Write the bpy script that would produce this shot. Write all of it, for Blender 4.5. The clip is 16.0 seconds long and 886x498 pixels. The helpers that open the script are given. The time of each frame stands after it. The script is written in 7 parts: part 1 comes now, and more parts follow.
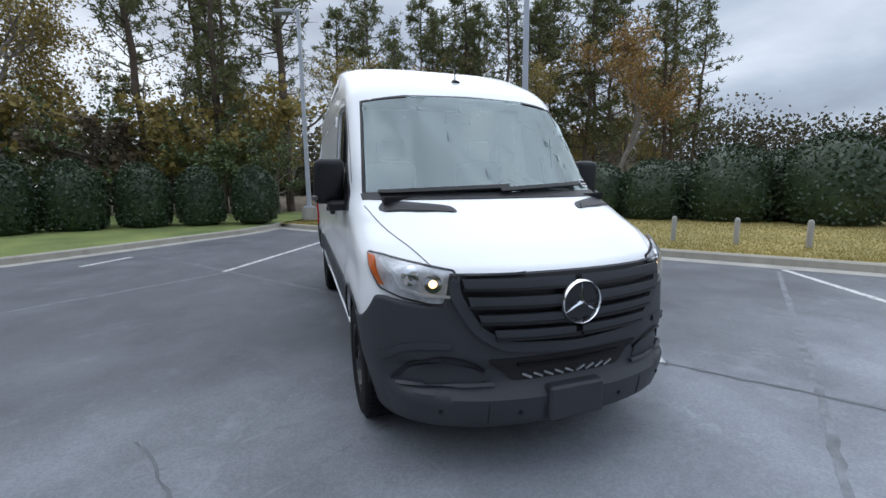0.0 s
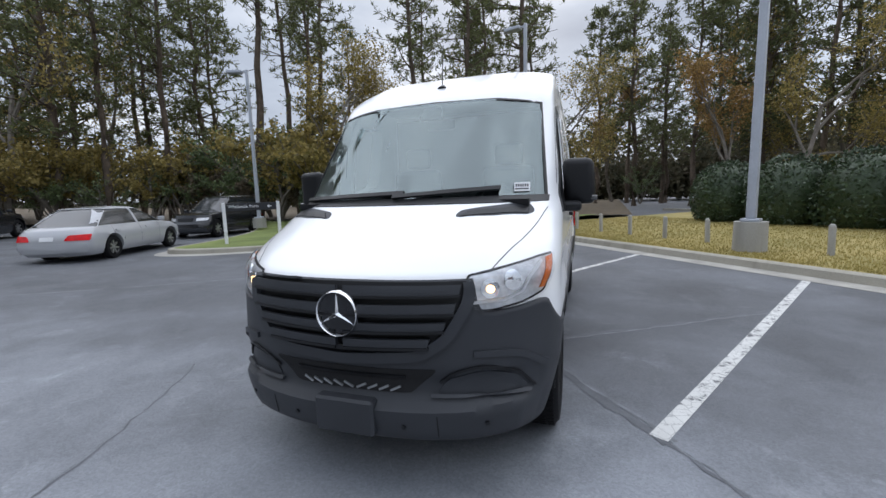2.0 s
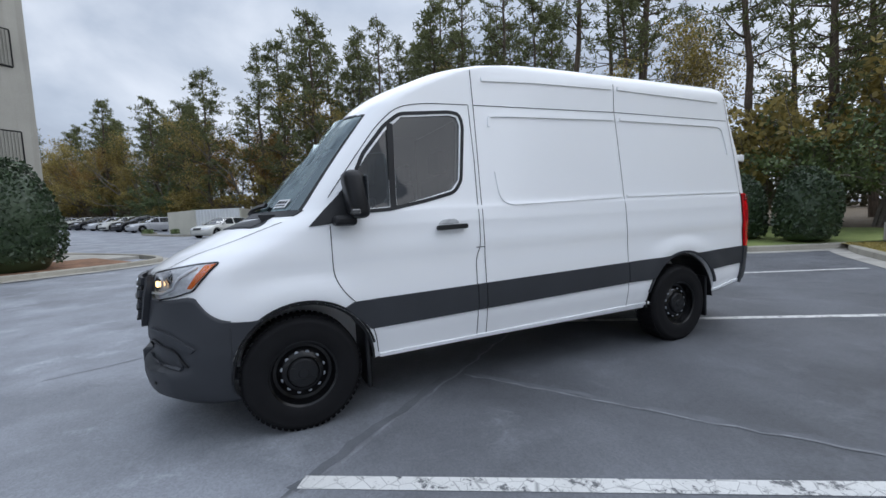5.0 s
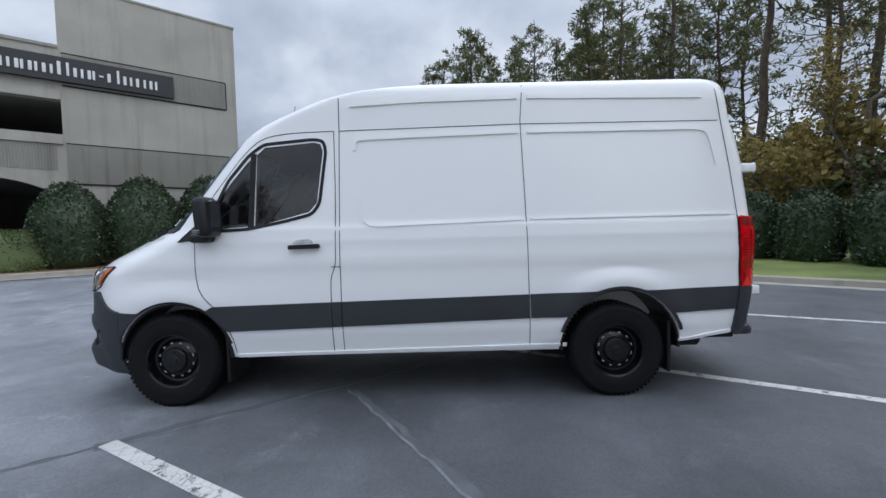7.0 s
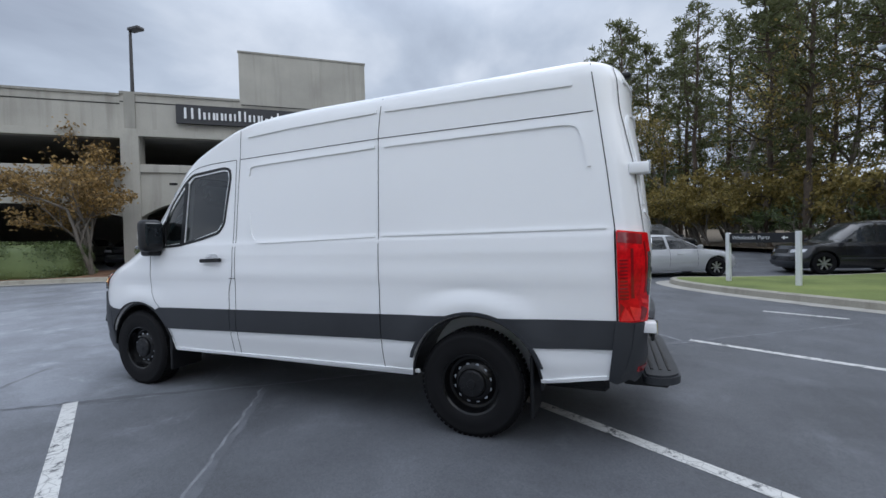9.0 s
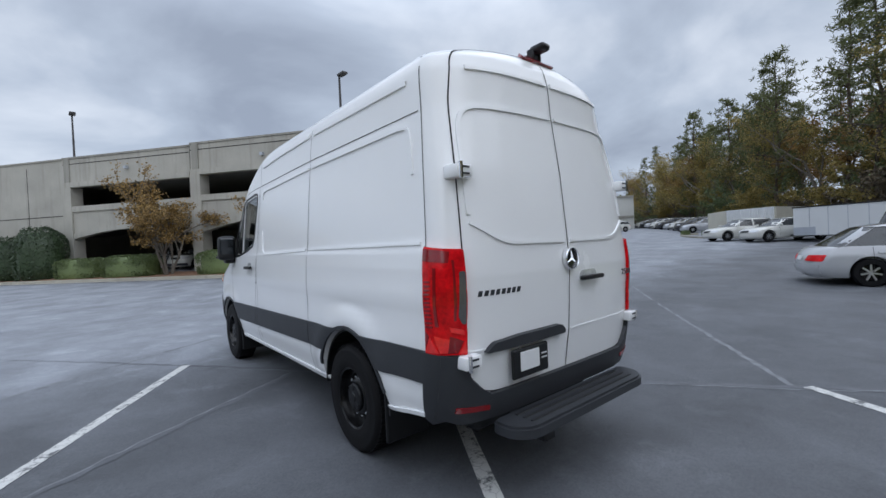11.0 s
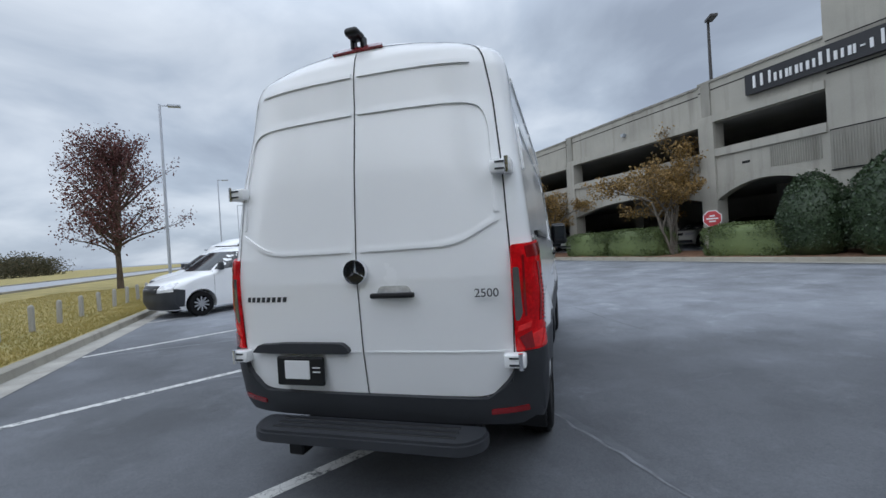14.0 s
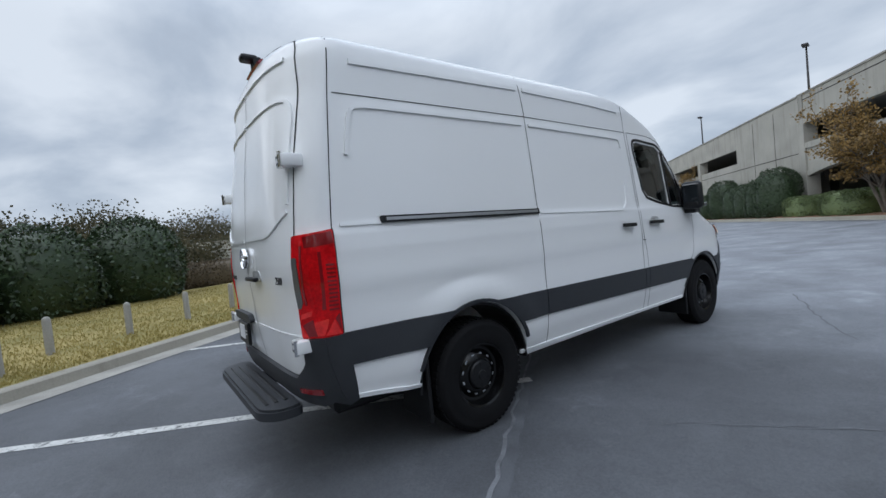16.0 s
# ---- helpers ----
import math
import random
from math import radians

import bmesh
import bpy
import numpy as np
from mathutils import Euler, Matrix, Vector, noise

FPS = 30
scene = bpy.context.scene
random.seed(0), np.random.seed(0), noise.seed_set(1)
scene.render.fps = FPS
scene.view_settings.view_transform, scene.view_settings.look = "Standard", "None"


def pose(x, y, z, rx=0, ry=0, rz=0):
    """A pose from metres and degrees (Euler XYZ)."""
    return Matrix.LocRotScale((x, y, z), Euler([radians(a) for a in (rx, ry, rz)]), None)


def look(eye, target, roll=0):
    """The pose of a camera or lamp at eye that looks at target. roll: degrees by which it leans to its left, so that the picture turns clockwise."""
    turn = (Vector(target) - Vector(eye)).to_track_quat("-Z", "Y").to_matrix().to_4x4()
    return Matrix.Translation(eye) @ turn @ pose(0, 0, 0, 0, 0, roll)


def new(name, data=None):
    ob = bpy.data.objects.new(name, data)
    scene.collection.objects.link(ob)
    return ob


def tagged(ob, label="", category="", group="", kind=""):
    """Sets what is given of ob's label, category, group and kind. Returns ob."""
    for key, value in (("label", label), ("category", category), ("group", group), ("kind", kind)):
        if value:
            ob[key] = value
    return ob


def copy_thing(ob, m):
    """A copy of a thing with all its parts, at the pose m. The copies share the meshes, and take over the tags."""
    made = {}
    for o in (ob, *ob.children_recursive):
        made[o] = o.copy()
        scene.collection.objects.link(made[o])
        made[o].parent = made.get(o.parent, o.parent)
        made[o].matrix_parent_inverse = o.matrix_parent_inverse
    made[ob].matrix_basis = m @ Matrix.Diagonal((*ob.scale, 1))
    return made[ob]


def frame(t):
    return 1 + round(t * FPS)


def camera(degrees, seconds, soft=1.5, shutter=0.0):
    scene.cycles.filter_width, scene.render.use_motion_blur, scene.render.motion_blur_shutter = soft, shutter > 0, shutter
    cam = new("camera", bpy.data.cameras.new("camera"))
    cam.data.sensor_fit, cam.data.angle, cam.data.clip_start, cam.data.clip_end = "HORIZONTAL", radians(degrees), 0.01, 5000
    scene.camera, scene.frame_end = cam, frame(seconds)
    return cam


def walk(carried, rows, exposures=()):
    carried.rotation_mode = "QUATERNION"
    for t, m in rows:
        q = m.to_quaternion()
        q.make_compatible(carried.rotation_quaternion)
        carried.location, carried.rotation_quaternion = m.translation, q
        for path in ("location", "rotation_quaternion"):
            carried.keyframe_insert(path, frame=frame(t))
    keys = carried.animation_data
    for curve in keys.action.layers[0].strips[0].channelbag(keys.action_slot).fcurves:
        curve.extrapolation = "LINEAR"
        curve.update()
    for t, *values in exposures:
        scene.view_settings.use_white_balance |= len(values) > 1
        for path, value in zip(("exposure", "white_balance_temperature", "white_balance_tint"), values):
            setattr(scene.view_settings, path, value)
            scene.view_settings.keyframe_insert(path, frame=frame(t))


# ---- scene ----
cam = camera(93.57, 16.0)
# seconds, x, y, z, rx, ry, rz
ROWS = [
    (0.0, -1.280, -2.704, 1.526, 81.21, 0.59, -18.87),
    (0.5, -0.699, -2.829, 1.552, 81.31, 0.44, -10.57),
    (1.0, -0.086, -2.937, 1.527, 81.73, 0.72, -1.54),
    (1.5, 0.489, -2.886, 1.497, 82.22, 1.21, 8.19),
    (2.0, 1.086, -2.705, 1.492, 82.59, 1.80, 18.03),
    (2.5, 1.640, -2.468, 1.462, 83.04, 2.46, 27.48),
    (3.0, 2.150, -2.098, 1.458, 83.69, 3.15, 36.54),
    (3.5, 2.676, -1.746, 1.437, 84.32, 3.49, 44.97),
    (4.0, 3.098, -1.268, 1.404, 84.83, 3.47, 52.49),
    (4.5, 3.503, -0.761, 1.376, 85.25, 3.21, 59.38),
    (7.0, 4.360, 2.225, 1.421, 87.26, 1.32, 89.65),
    (7.5, 4.336, 2.825, 1.405, 87.84, 1.05, 95.25),
    (8.0, 4.250, 3.465, 1.415, 88.34, 1.15, 100.88),
    (10.5, 2.761, 6.072, 1.474, 89.03, 2.20, 132.19),
    (11.0, 2.337, 6.483, 1.494, 89.16, 2.67, 140.85),
    (11.5, 1.817, 6.807, 1.504, 89.42, 2.95, 149.85),
    (12.0, 1.299, 7.119, 1.492, 89.73, 3.22, 159.12),
    (12.5, 0.689, 7.248, 1.461, 89.91, 3.11, 168.38),
    (13.0, 0.068, 7.291, 1.453, 89.99, 3.05, 177.40),
    (13.5, -0.522, 7.221, 1.461, 89.77, 3.09, 186.58),
    (14.0, -1.129, 7.025, 1.470, 89.64, 3.51, 196.06),
    (14.5, -1.709, 6.782, 1.471, 89.43, 4.18, 205.66),
    (15.0, -2.238, 6.409, 1.462, 89.11, 4.72, 215.17),
    (15.5, -2.771, 6.049, 1.425, 88.68, 5.23, 224.48),
    (16.0, -3.167, 5.537, 1.386, 88.06, 5.65, 233.19),
]
walk(cam, [(t, pose(*p)) for t, *p in ROWS], [(0.0, 0.66, 6350, 10), (2.0, 0.72, 6600, 12), (4.5, 0.64, 6400, 11), (8.0, 0.54, 6350, 11), (10.5, 0.54, 6350, 11), (12.0, 0.42, 6300, 10), (16.0, 0.44, 6350, 9)])

# ---------------------------------------------------------------- light
world = bpy.data.worlds.new("overcast")
scene.world = world
world.use_nodes = True
SUN_UP, SUN_ROUND = 28.0, -10.0


def sky():
    nt = world.node_tree
    nt.nodes.clear()
    N, L = nt.nodes.new, nt.links.new
    out = N("ShaderNodeOutputWorld")
    tc = N("ShaderNodeTexCoord")
    nish = N("ShaderNodeTexSky")
    nish.sky_type, nish.sun_disc = "NISHITA", False
    nish.sun_elevation, nish.sun_rotation = radians(SUN_UP), radians(SUN_ROUND)
    b1 = N("ShaderNodeBackground")
    b1.inputs[1].default_value = 0.06
    L(nish.outputs[0], b1.inputs[0])
    sep = N("ShaderNodeSeparateXYZ")
    L(tc.outputs["Generated"], sep.inputs[0])
    # clouds drawn out towards the horizon
    up = N("ShaderNodeMath")
    up.operation = "MAXIMUM"
    L(sep.outputs[2], up.inputs[0])
    up.inputs[1].default_value = 0.0
    low = N("ShaderNodeMath")
    low.operation = "ADD"
    L(up.outputs[0], low.inputs[0])
    low.inputs[1].default_value = 0.32
    div = N("ShaderNodeVectorMath")
    div.operation = "DIVIDE"
    L(tc.outputs["Generated"], div.inputs[0])
    com = N("ShaderNodeCombineXYZ")
    for i in range(2):
        L(low.outputs[0], com.inputs[i])
    com.inputs[2].default_value = 1.0
    L(com.outputs[0], div.inputs[1])
    big = N("ShaderNodeTexNoise")
    big.inputs["Scale"].default_value = 1.5
    big.inputs["Detail"].default_value = 8
    big.inputs["Roughness"].default_value = 0.5
    big.inputs["Distortion"].default_value = 0.3
    L(div.outputs[0], big.inputs[0])
    ramp = N("ShaderNodeValToRGB")
    e = ramp.color_ramp.elements
    e[0].position, e[0].color = 0.33, (0.36, 0.415, 0.515, 1)
    e[1].position, e[1].color = 0.68, (0.82, 0.885, 0.98, 1)
    m = e.new(0.5)
    m.color = (0.52, 0.595, 0.71, 1)
    L(big.outputs[0], ramp.inputs[0])
    # an overcast sky is brighter overhead than at the horizon
    rise = N("ShaderNodeMapRange")
    rise.inputs[1].default_value, rise.inputs[2].default_value = 0.40, 0.72
    rise.inputs[3].default_value, rise.inputs[4].default_value = 0.68, 1.36
    rise.interpolation_type = "SMOOTHSTEP"
    L(sep.outputs[2], rise.inputs[0])
    b2 = N("ShaderNodeBackground")
    L(ramp.outputs[0], b2.inputs[0])
    L(rise.outputs[0], b2.inputs[1])
    mix = N("ShaderNodeMixShader")
    mix.inputs[0].default_value = 0.92
    L(b1.outputs[0], mix.inputs[1])
    L(b2.outputs[0], mix.inputs[2])
    L(mix.outputs[0], out.inputs[0])


sky()
sun_data = bpy.data.lights.new("sun", "SUN")
sun_data.energy, sun_data.angle, sun_data.color = 1.5, radians(150), (0.98, 0.985, 1.0)
sun = new("sun", sun_data)
sun.matrix_world = look((-3.5, 20, 10.8), (0, 0, 0))

# ---------------------------------------------------------------- materials


def mat(name, col, rough=0.6, metal=0.0, vary=0.15, scale=6.0, fine=60.0, bump=0.0, coat=0.0, col2=None, spec=0.5, rvary=0.08, island=0.0, obj_random=0.0, bump_scale=None):
    """A surface with grain at two scales: wide stains and fine grain."""
    m = bpy.data.materials.new(name)
    m.use_nodes = True
    nt = m.node_tree
    N, L = nt.nodes.new, nt.links.new
    b = nt.nodes["Principled BSDF"]
    tc = N("ShaderNodeTexCoord")
    n1, n2 = N("ShaderNodeTexNoise"), N("ShaderNodeTexNoise")
    for n, s, d in ((n1, scale, 5), (n2, fine, 3)):
        n.inputs["Scale"].default_value = s
        n.inputs["Detail"].default_value = d
        L(tc.outputs["Object"], n.inputs["Vector"])
    add = N("ShaderNodeMath")
    add.operation = "MULTIPLY_ADD"
    L(n1.outputs[0], add.inputs[0])
    add.inputs[1].default_value = 0.65
    half = N("ShaderNodeMath")
    half.operation = "MULTIPLY"
    L(n2.outputs[0], half.inputs[0])
    half.inputs[1].default_value = 0.35
    L(half.outputs[0], add.inputs[2])
    last = add.outputs[0]
    if island or obj_random:
        src = N("ShaderNodeNewGeometry") if island else N("ShaderNodeObjectInfo")
        mx = N("ShaderNodeMix")
        mx.inputs[0].default_value = island or obj_random
        L(last, mx.inputs[2])
        L(src.outputs["Random Per Island" if island else "Random"], mx.inputs[3])
        last = mx.outputs[0]
    ramp = N("ShaderNodeValToRGB")
    c = Vector(col)
    lo = c * (1 - vary)
    hi = Vector(col2) if col2 else c * (1 + vary)
    ramp.color_ramp.elements[0].position, ramp.color_ramp.elements[0].color = (0.12 if island else 0.32), (*lo, 1)
    ramp.color_ramp.elements[1].position, ramp.color_ramp.elements[1].color = (0.88 if island else 0.68), (*hi, 1)
    L(last, ramp.inputs[0])
    L(ramp.outputs[0], b.inputs["Base Color"])
    mr = N("ShaderNodeMapRange")
    mr.inputs[3].default_value, mr.inputs[4].default_value = max(0.02, rough - rvary), min(1, rough + rvary)
    L(n1.outputs[0], mr.inputs[0])
    L(mr.outputs[0], b.inputs["Roughness"])
    b.inputs["Metallic"].default_value = metal
    b.inputs["Specular IOR Level"].default_value = spec
    if coat:
        b.inputs["Coat Weight"].default_value = coat
        b.inputs["Coat Roughness"].default_value = 0.04
    if bump:
        bp = N("ShaderNodeBump")
        bp.inputs["Strength"].default_value = bump
        bp.inputs["Distance"].default_value = 0.02
        if bump_scale:
            n3 = N("ShaderNodeTexNoise")
            n3.inputs["Scale"].default_value = bump_scale
            n3.inputs["Detail"].default_value = 2
            L(tc.outputs["Object"], n3.inputs["Vector"])
            L(n3.outputs[0], bp.inputs["Height"])
        else:
            L(n2.outputs[0], bp.inputs["Height"])
        L(bp.outputs[0], b.inputs["Normal"])
    return m


def glass(name, tint, rough=0.0, ior=1.52, gloss=(1, 1, 1)):
    """Tinted pane: what lies behind is dimmed by the tint, gloss by Fresnel."""
    m = bpy.data.materials.new(name)
    m.use_nodes = True
    nt = m.node_tree
    nt.nodes.clear()
    N, L = nt.nodes.new, nt.links.new
    out, tr, gl, mx, fr = N("ShaderNodeOutputMaterial"), N("ShaderNodeBsdfTransparent"), N("ShaderNodeBsdfGlossy"), N("ShaderNodeMixShader"), N("ShaderNodeFresnel")
    tr.inputs[0].default_value = (*tint, 1)
    gl.inputs["Roughness"].default_value = rough
    gl.inputs["Color"].default_value = (*gloss, 1)
    fr.inputs[0].default_value = ior
    L(fr.outputs[0], mx.inputs[0])
    L(tr.outputs[0], mx.inputs[1])
    L(gl.outputs[0], mx.inputs[2])
    L(mx.outputs[0], out.inputs[0])
    return m


def asphalt_mat():
    m = mat("asphalt", (0.150, 0.159, 0.175), 0.66, vary=0.22, scale=0.9, fine=220.0, bump=0.35, spec=0.45, rvary=0.14)
    nt = m.node_tree
    N, L = nt.nodes.new, nt.links.new
    b = nt.nodes["Principled BSDF"]
    ramp = b.inputs["Base Color"].links[0].from_node
    tc = N("ShaderNodeTexCoord")
    # pale scuffed patches and hairline cracks
    big = N("ShaderNodeTexNoise")
    big.inputs["Scale"].default_value, big.inputs["Detail"].default_value, big.inputs["Roughness"].default_value = 1.3, 9, 0.72
    L(tc.outputs["Object"], big.inputs["Vector"])
    r1 = N("ShaderNodeMapRange")
    r1.inputs[1].default_value, r1.inputs[2].default_value = 0.55, 0.72
    r1.inputs[4].default_value = 0.75
    L(big.outputs[0], r1.inputs[0])
    mx = N("ShaderNodeMix")
    mx.data_type = "RGBA"
    L(r1.outputs[0], mx.inputs[0])
    L(ramp.outputs[0], mx.inputs[6])
    mx.inputs[7].default_value = (0.235, 0.25, 0.275, 1)
    warp = N("ShaderNodeTexNoise")
    warp.inputs["Scale"].default_value, warp.inputs["Detail"].default_value = 1.6, 4
    L(tc.outputs["Object"], warp.inputs["Vector"])
    wadd = N("ShaderNodeVectorMath")
    wadd.operation = "MULTIPLY_ADD"
    L(warp.outputs["Color"], wadd.inputs[0])
    wadd.inputs[1].default_value = (0.9, 0.9, 0.0)
    L(tc.outputs["Object"], wadd.inputs[2])
    vor = N("ShaderNodeTexVoronoi")
    vor.feature = "DISTANCE_TO_EDGE"
    vor.inputs["Scale"].default_value = 0.42
    L(wadd.outputs[0], vor.inputs["Vector"])
    r2 = N("ShaderNodeMapRange")
    r2.inputs[1].default_value, r2.inputs[2].default_value = 0.0, 0.006
    r2.inputs[3].default_value, r2.inputs[4].default_value = 0.6, 0.0
    L(vor.outputs["Distance"], r2.inputs[0])
    gate = N("ShaderNodeMapRange")
    gate.inputs[1].default_value, gate.inputs[2].default_value = 0.50, 0.60
    L(big.outputs[0], gate.inputs[0])
    mul = N("ShaderNodeMath")
    mul.operation = "MULTIPLY"
    L(r2.outputs[0], mul.inputs[0])
    L(gate.outputs[0], mul.inputs[1])
    m2 = N("ShaderNodeMix")
    m2.data_type = "RGBA"
    L(mul.outputs[0], m2.inputs[0])
    L(mx.outputs[2], m2.inputs[6])
    m2.inputs[7].default_value = (0.235, 0.25, 0.27, 1)
    # aggregate speckle, and stains a hand to a stride wide
    ag = N("ShaderNodeTexVoronoi")
    ag.inputs["Scale"].default_value = 85
    L(tc.outputs["Object"], ag.inputs["Vector"])
    sg = N("ShaderNodeSeparateColor")
    L(ag.outputs["Color"], sg.inputs[0])
    ar = N("ShaderNodeMapRange")
    ar.inputs[3].default_value, ar.inputs[4].default_value = 0.88, 1.12
    L(sg.outputs[0], ar.inputs[0])
    bl = N("ShaderNodeTexNoise")
    bl.inputs["Scale"].default_value, bl.inputs["Detail"].default_value, bl.inputs["Roughness"].default_value = 0.8, 7, 0.62
    L(wadd.outputs[0], bl.inputs["Vector"])
    br = N("ShaderNodeMapRange")
    br.inputs[1].default_value, br.inputs[2].default_value = 0.34, 0.64
    br.inputs[3].default_value, br.inputs[4].default_value = 0.74, 1.16
    L(bl.outputs[0], br.inputs[0])
    grit = N("ShaderNodeMath")
    grit.operation = "MULTIPLY"
    L(ar.outputs[0], grit.inputs[0])
    L(br.outputs[0], grit.inputs[1])
    # asphalt ahead of the van paler than behind: sky sheen put into the colour
    sp = N("ShaderNodeSeparateXYZ")
    L(wadd.outputs[0], sp.inputs[0])
    sheen_ramp = N("ShaderNodeMapRange")
    sheen_ramp.interpolation_type = "SMOOTHSTEP"
    sheen_ramp.inputs[1].default_value, sheen_ramp.inputs[2].default_value = -1.6, 2.6
    sheen_ramp.inputs[3].default_value, sheen_ramp.inputs[4].default_value = 1.62, 0.73
    L(sp.outputs[1], sheen_ramp.inputs[0])
    tone = N("ShaderNodeVectorMath")
    tone.operation = "SCALE"
    L(m2.outputs[2], tone.inputs[0])
    both = N("ShaderNodeMath")
    both.operation = "MULTIPLY"
    L(sheen_ramp.outputs[0], both.inputs[0])
    L(grit.outputs[0], both.inputs[1])
    L(both.outputs[0], tone.inputs[3])
    L(tone.outputs[0], b.inputs["Base Color"])
    return m


def worn_paint():
    """White line paint, chipped through to the asphalt."""
    m = mat("line_paint", (0.62, 0.62, 0.60), 0.75, vary=0.1, scale=3, fine=90, bump=0.2)
    nt = m.node_tree
    N, L = nt.nodes.new, nt.links.new
    b = nt.nodes["Principled BSDF"]
    ramp = b.inputs["Base Color"].links[0].from_node
    tc = N("ShaderNodeTexCoord")
    n = N("ShaderNodeTexNoise")
    n.inputs["Scale"].default_value, n.inputs["Detail"].default_value, n.inputs["Roughness"].default_value = 9.0, 8, 0.75
    L(tc.outputs["Object"], n.inputs["Vector"])
    v = N("ShaderNodeTexVoronoi")
    v.feature = "DISTANCE_TO_EDGE"
    v.inputs["Scale"].default_value = 11
    L(tc.outputs["Object"], v.inputs["Vector"])
    r = N("ShaderNodeMapRange")
    r.inputs[1].default_value, r.inputs[2].default_value = 0.53, 0.60
    L(n.outputs[0], r.inputs[0])
    r2 = N("ShaderNodeMapRange")
    r2.inputs[1].default_value, r2.inputs[2].default_value = 0.0, 0.03
    r2.inputs[3].default_value, r2.inputs[4].default_value = 0.65, 0.0
    L(v.outputs["Distance"], r2.inputs[0])
    mxm = N("ShaderNodeMath")
    mxm.operation = "MAXIMUM"
    L(r.outputs[0], mxm.inputs[0])
    L(r2.outputs[0], mxm.inputs[1])
    mx = N("ShaderNodeMix")
    mx.data_type = "RGBA"
    L(mxm.outputs[0], mx.inputs[0])
    L(ramp.outputs[0], mx.inputs[6])
    mx.inputs[7].default_value = (0.11, 0.115, 0.12, 1)
    L(mx.outputs[2], b.inputs["Base Color"])
    return m


def concrete_mat(name, col, streak=0.35):
    """Cast concrete with rain streaks running down it."""
    m = mat(name, col, 0.85, vary=0.16, scale=0.7, fine=45, bump=0.15, spec=0.3)
    nt = m.node_tree
    N, L = nt.nodes.new, nt.links.new
    b = nt.nodes["Principled BSDF"]
    ramp = b.inputs["Base Color"].links[0].from_node
    tc = N("ShaderNodeTexCoord")
    mp = N("ShaderNodeMapping")
    mp.inputs["Scale"].default_value = (2.2, 2.2, 0.12)
    L(tc.outputs["Object"], mp.inputs[0])
    n = N("ShaderNodeTexNoise")
    n.inputs["Scale"].default_value, n.inputs["Detail"].default_value = 1.6, 6
    L(mp.outputs[0], n.inputs["Vector"])
    r = N("ShaderNodeMapRange")
    r.inputs[1].default_value, r.inputs[2].default_value = 0.52, 0.75
    r.inputs[4].default_value = streak
    L(n.outputs[0], r.inputs[0])
    mx = N("ShaderNodeMix")
    mx.data_type = "RGBA"
    L(r.outputs[0], mx.inputs[0])
    L(ramp.outputs[0], mx.inputs[6])
    mx.inputs[7].default_value = (col[0] * 0.35, col[1] * 0.34, col[2] * 0.31, 1)
    L(mx.outputs[2], b.inputs["Base Color"])
    return m


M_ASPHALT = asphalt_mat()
M_LINE = worn_paint()
M_SEAM = mat("asphalt_seam", (0.115, 0.122, 0.135), 0.7, vary=0.3, scale=5, fine=120, bump=0.3)
M_SEAM_PALE = mat("asphalt_seam_pale", (0.19, 0.20, 0.215), 0.8, vary=0.4, scale=7, fine=120, bump=0.3)
M_KERB = concrete_mat("kerb_concrete", (0.34, 0.32, 0.27), 0.4)
M_GUTTER = mat("gutter_concrete", (0.36, 0.345, 0.31), 0.85, vary=0.25, scale=2.5, fine=80, bump=0.2)
M_LAWN = mat("lawn_soil", (0.30, 0.27, 0.085), 0.95, vary=0.3, scale=0.8, fine=30, bump=0.4, col2=(0.42, 0.33, 0.13))
M_LAWN_GREEN = mat("lawn_green_soil", (0.14, 0.20, 0.05), 0.95, vary=0.4, scale=0.8, fine=30, bump=0.4, col2=(0.23, 0.27, 0.08))
M_GRASS = mat("grass", (0.30, 0.27, 0.075), 0.8, vary=0.3, scale=0.9, fine=9, island=0.2, col2=(0.46, 0.36, 0.13))
M_GRASS_GREEN = mat("grass_green", (0.11, 0.17, 0.035), 0.8, vary=0.45, scale=1.2, fine=9, island=0.35, col2=(0.22, 0.26, 0.07))
M_MULCH = mat("pine_straw", (0.22, 0.12, 0.07), 0.95, vary=0.5, scale=3, fine=50, bump=0.6)
M_FOREST_FLOOR = mat("leaf_litter", (0.10, 0.075, 0.045), 0.95, vary=0.5, scale=1.5, fine=20, bump=0.6)
M_ROAD = mat("road_concrete", (0.34, 0.35, 0.37), 0.85, vary=0.12, scale=0.6, fine=40)
M_CONC = concrete_mat("garage_concrete", (0.40, 0.385, 0.34))
M_CONC2 = concrete_mat("garage_concrete_dark", (0.31, 0.30, 0.265), 0.45)
# the facade concrete darkened: shade inside the garage put into the colour
M_CONC_IN = concrete_mat("garage_inside_shaded", (0.22, 0.215, 0.20), 0.2)
M_PLINTH = concrete_mat("plinth_concrete", (0.36, 0.35, 0.32), 0.45)
M_GALV = mat("galvanised_steel", (0.42, 0.45, 0.50), 0.5, metal=0.35, vary=0.1, scale=2, fine=30)
M_BRONZE = mat("dark_bronze_paint", (0.035, 0.033, 0.034), 0.45, vary=0.2)
M_BARK = mat("bark", (0.10, 0.075, 0.055), 0.95, vary=0.45, scale=3, fine=25, bump=0.8)
M_BARK2 = mat("bark_grey", (0.17, 0.15, 0.125), 0.95, vary=0.35, scale=3, fine=25, bump=0.7)
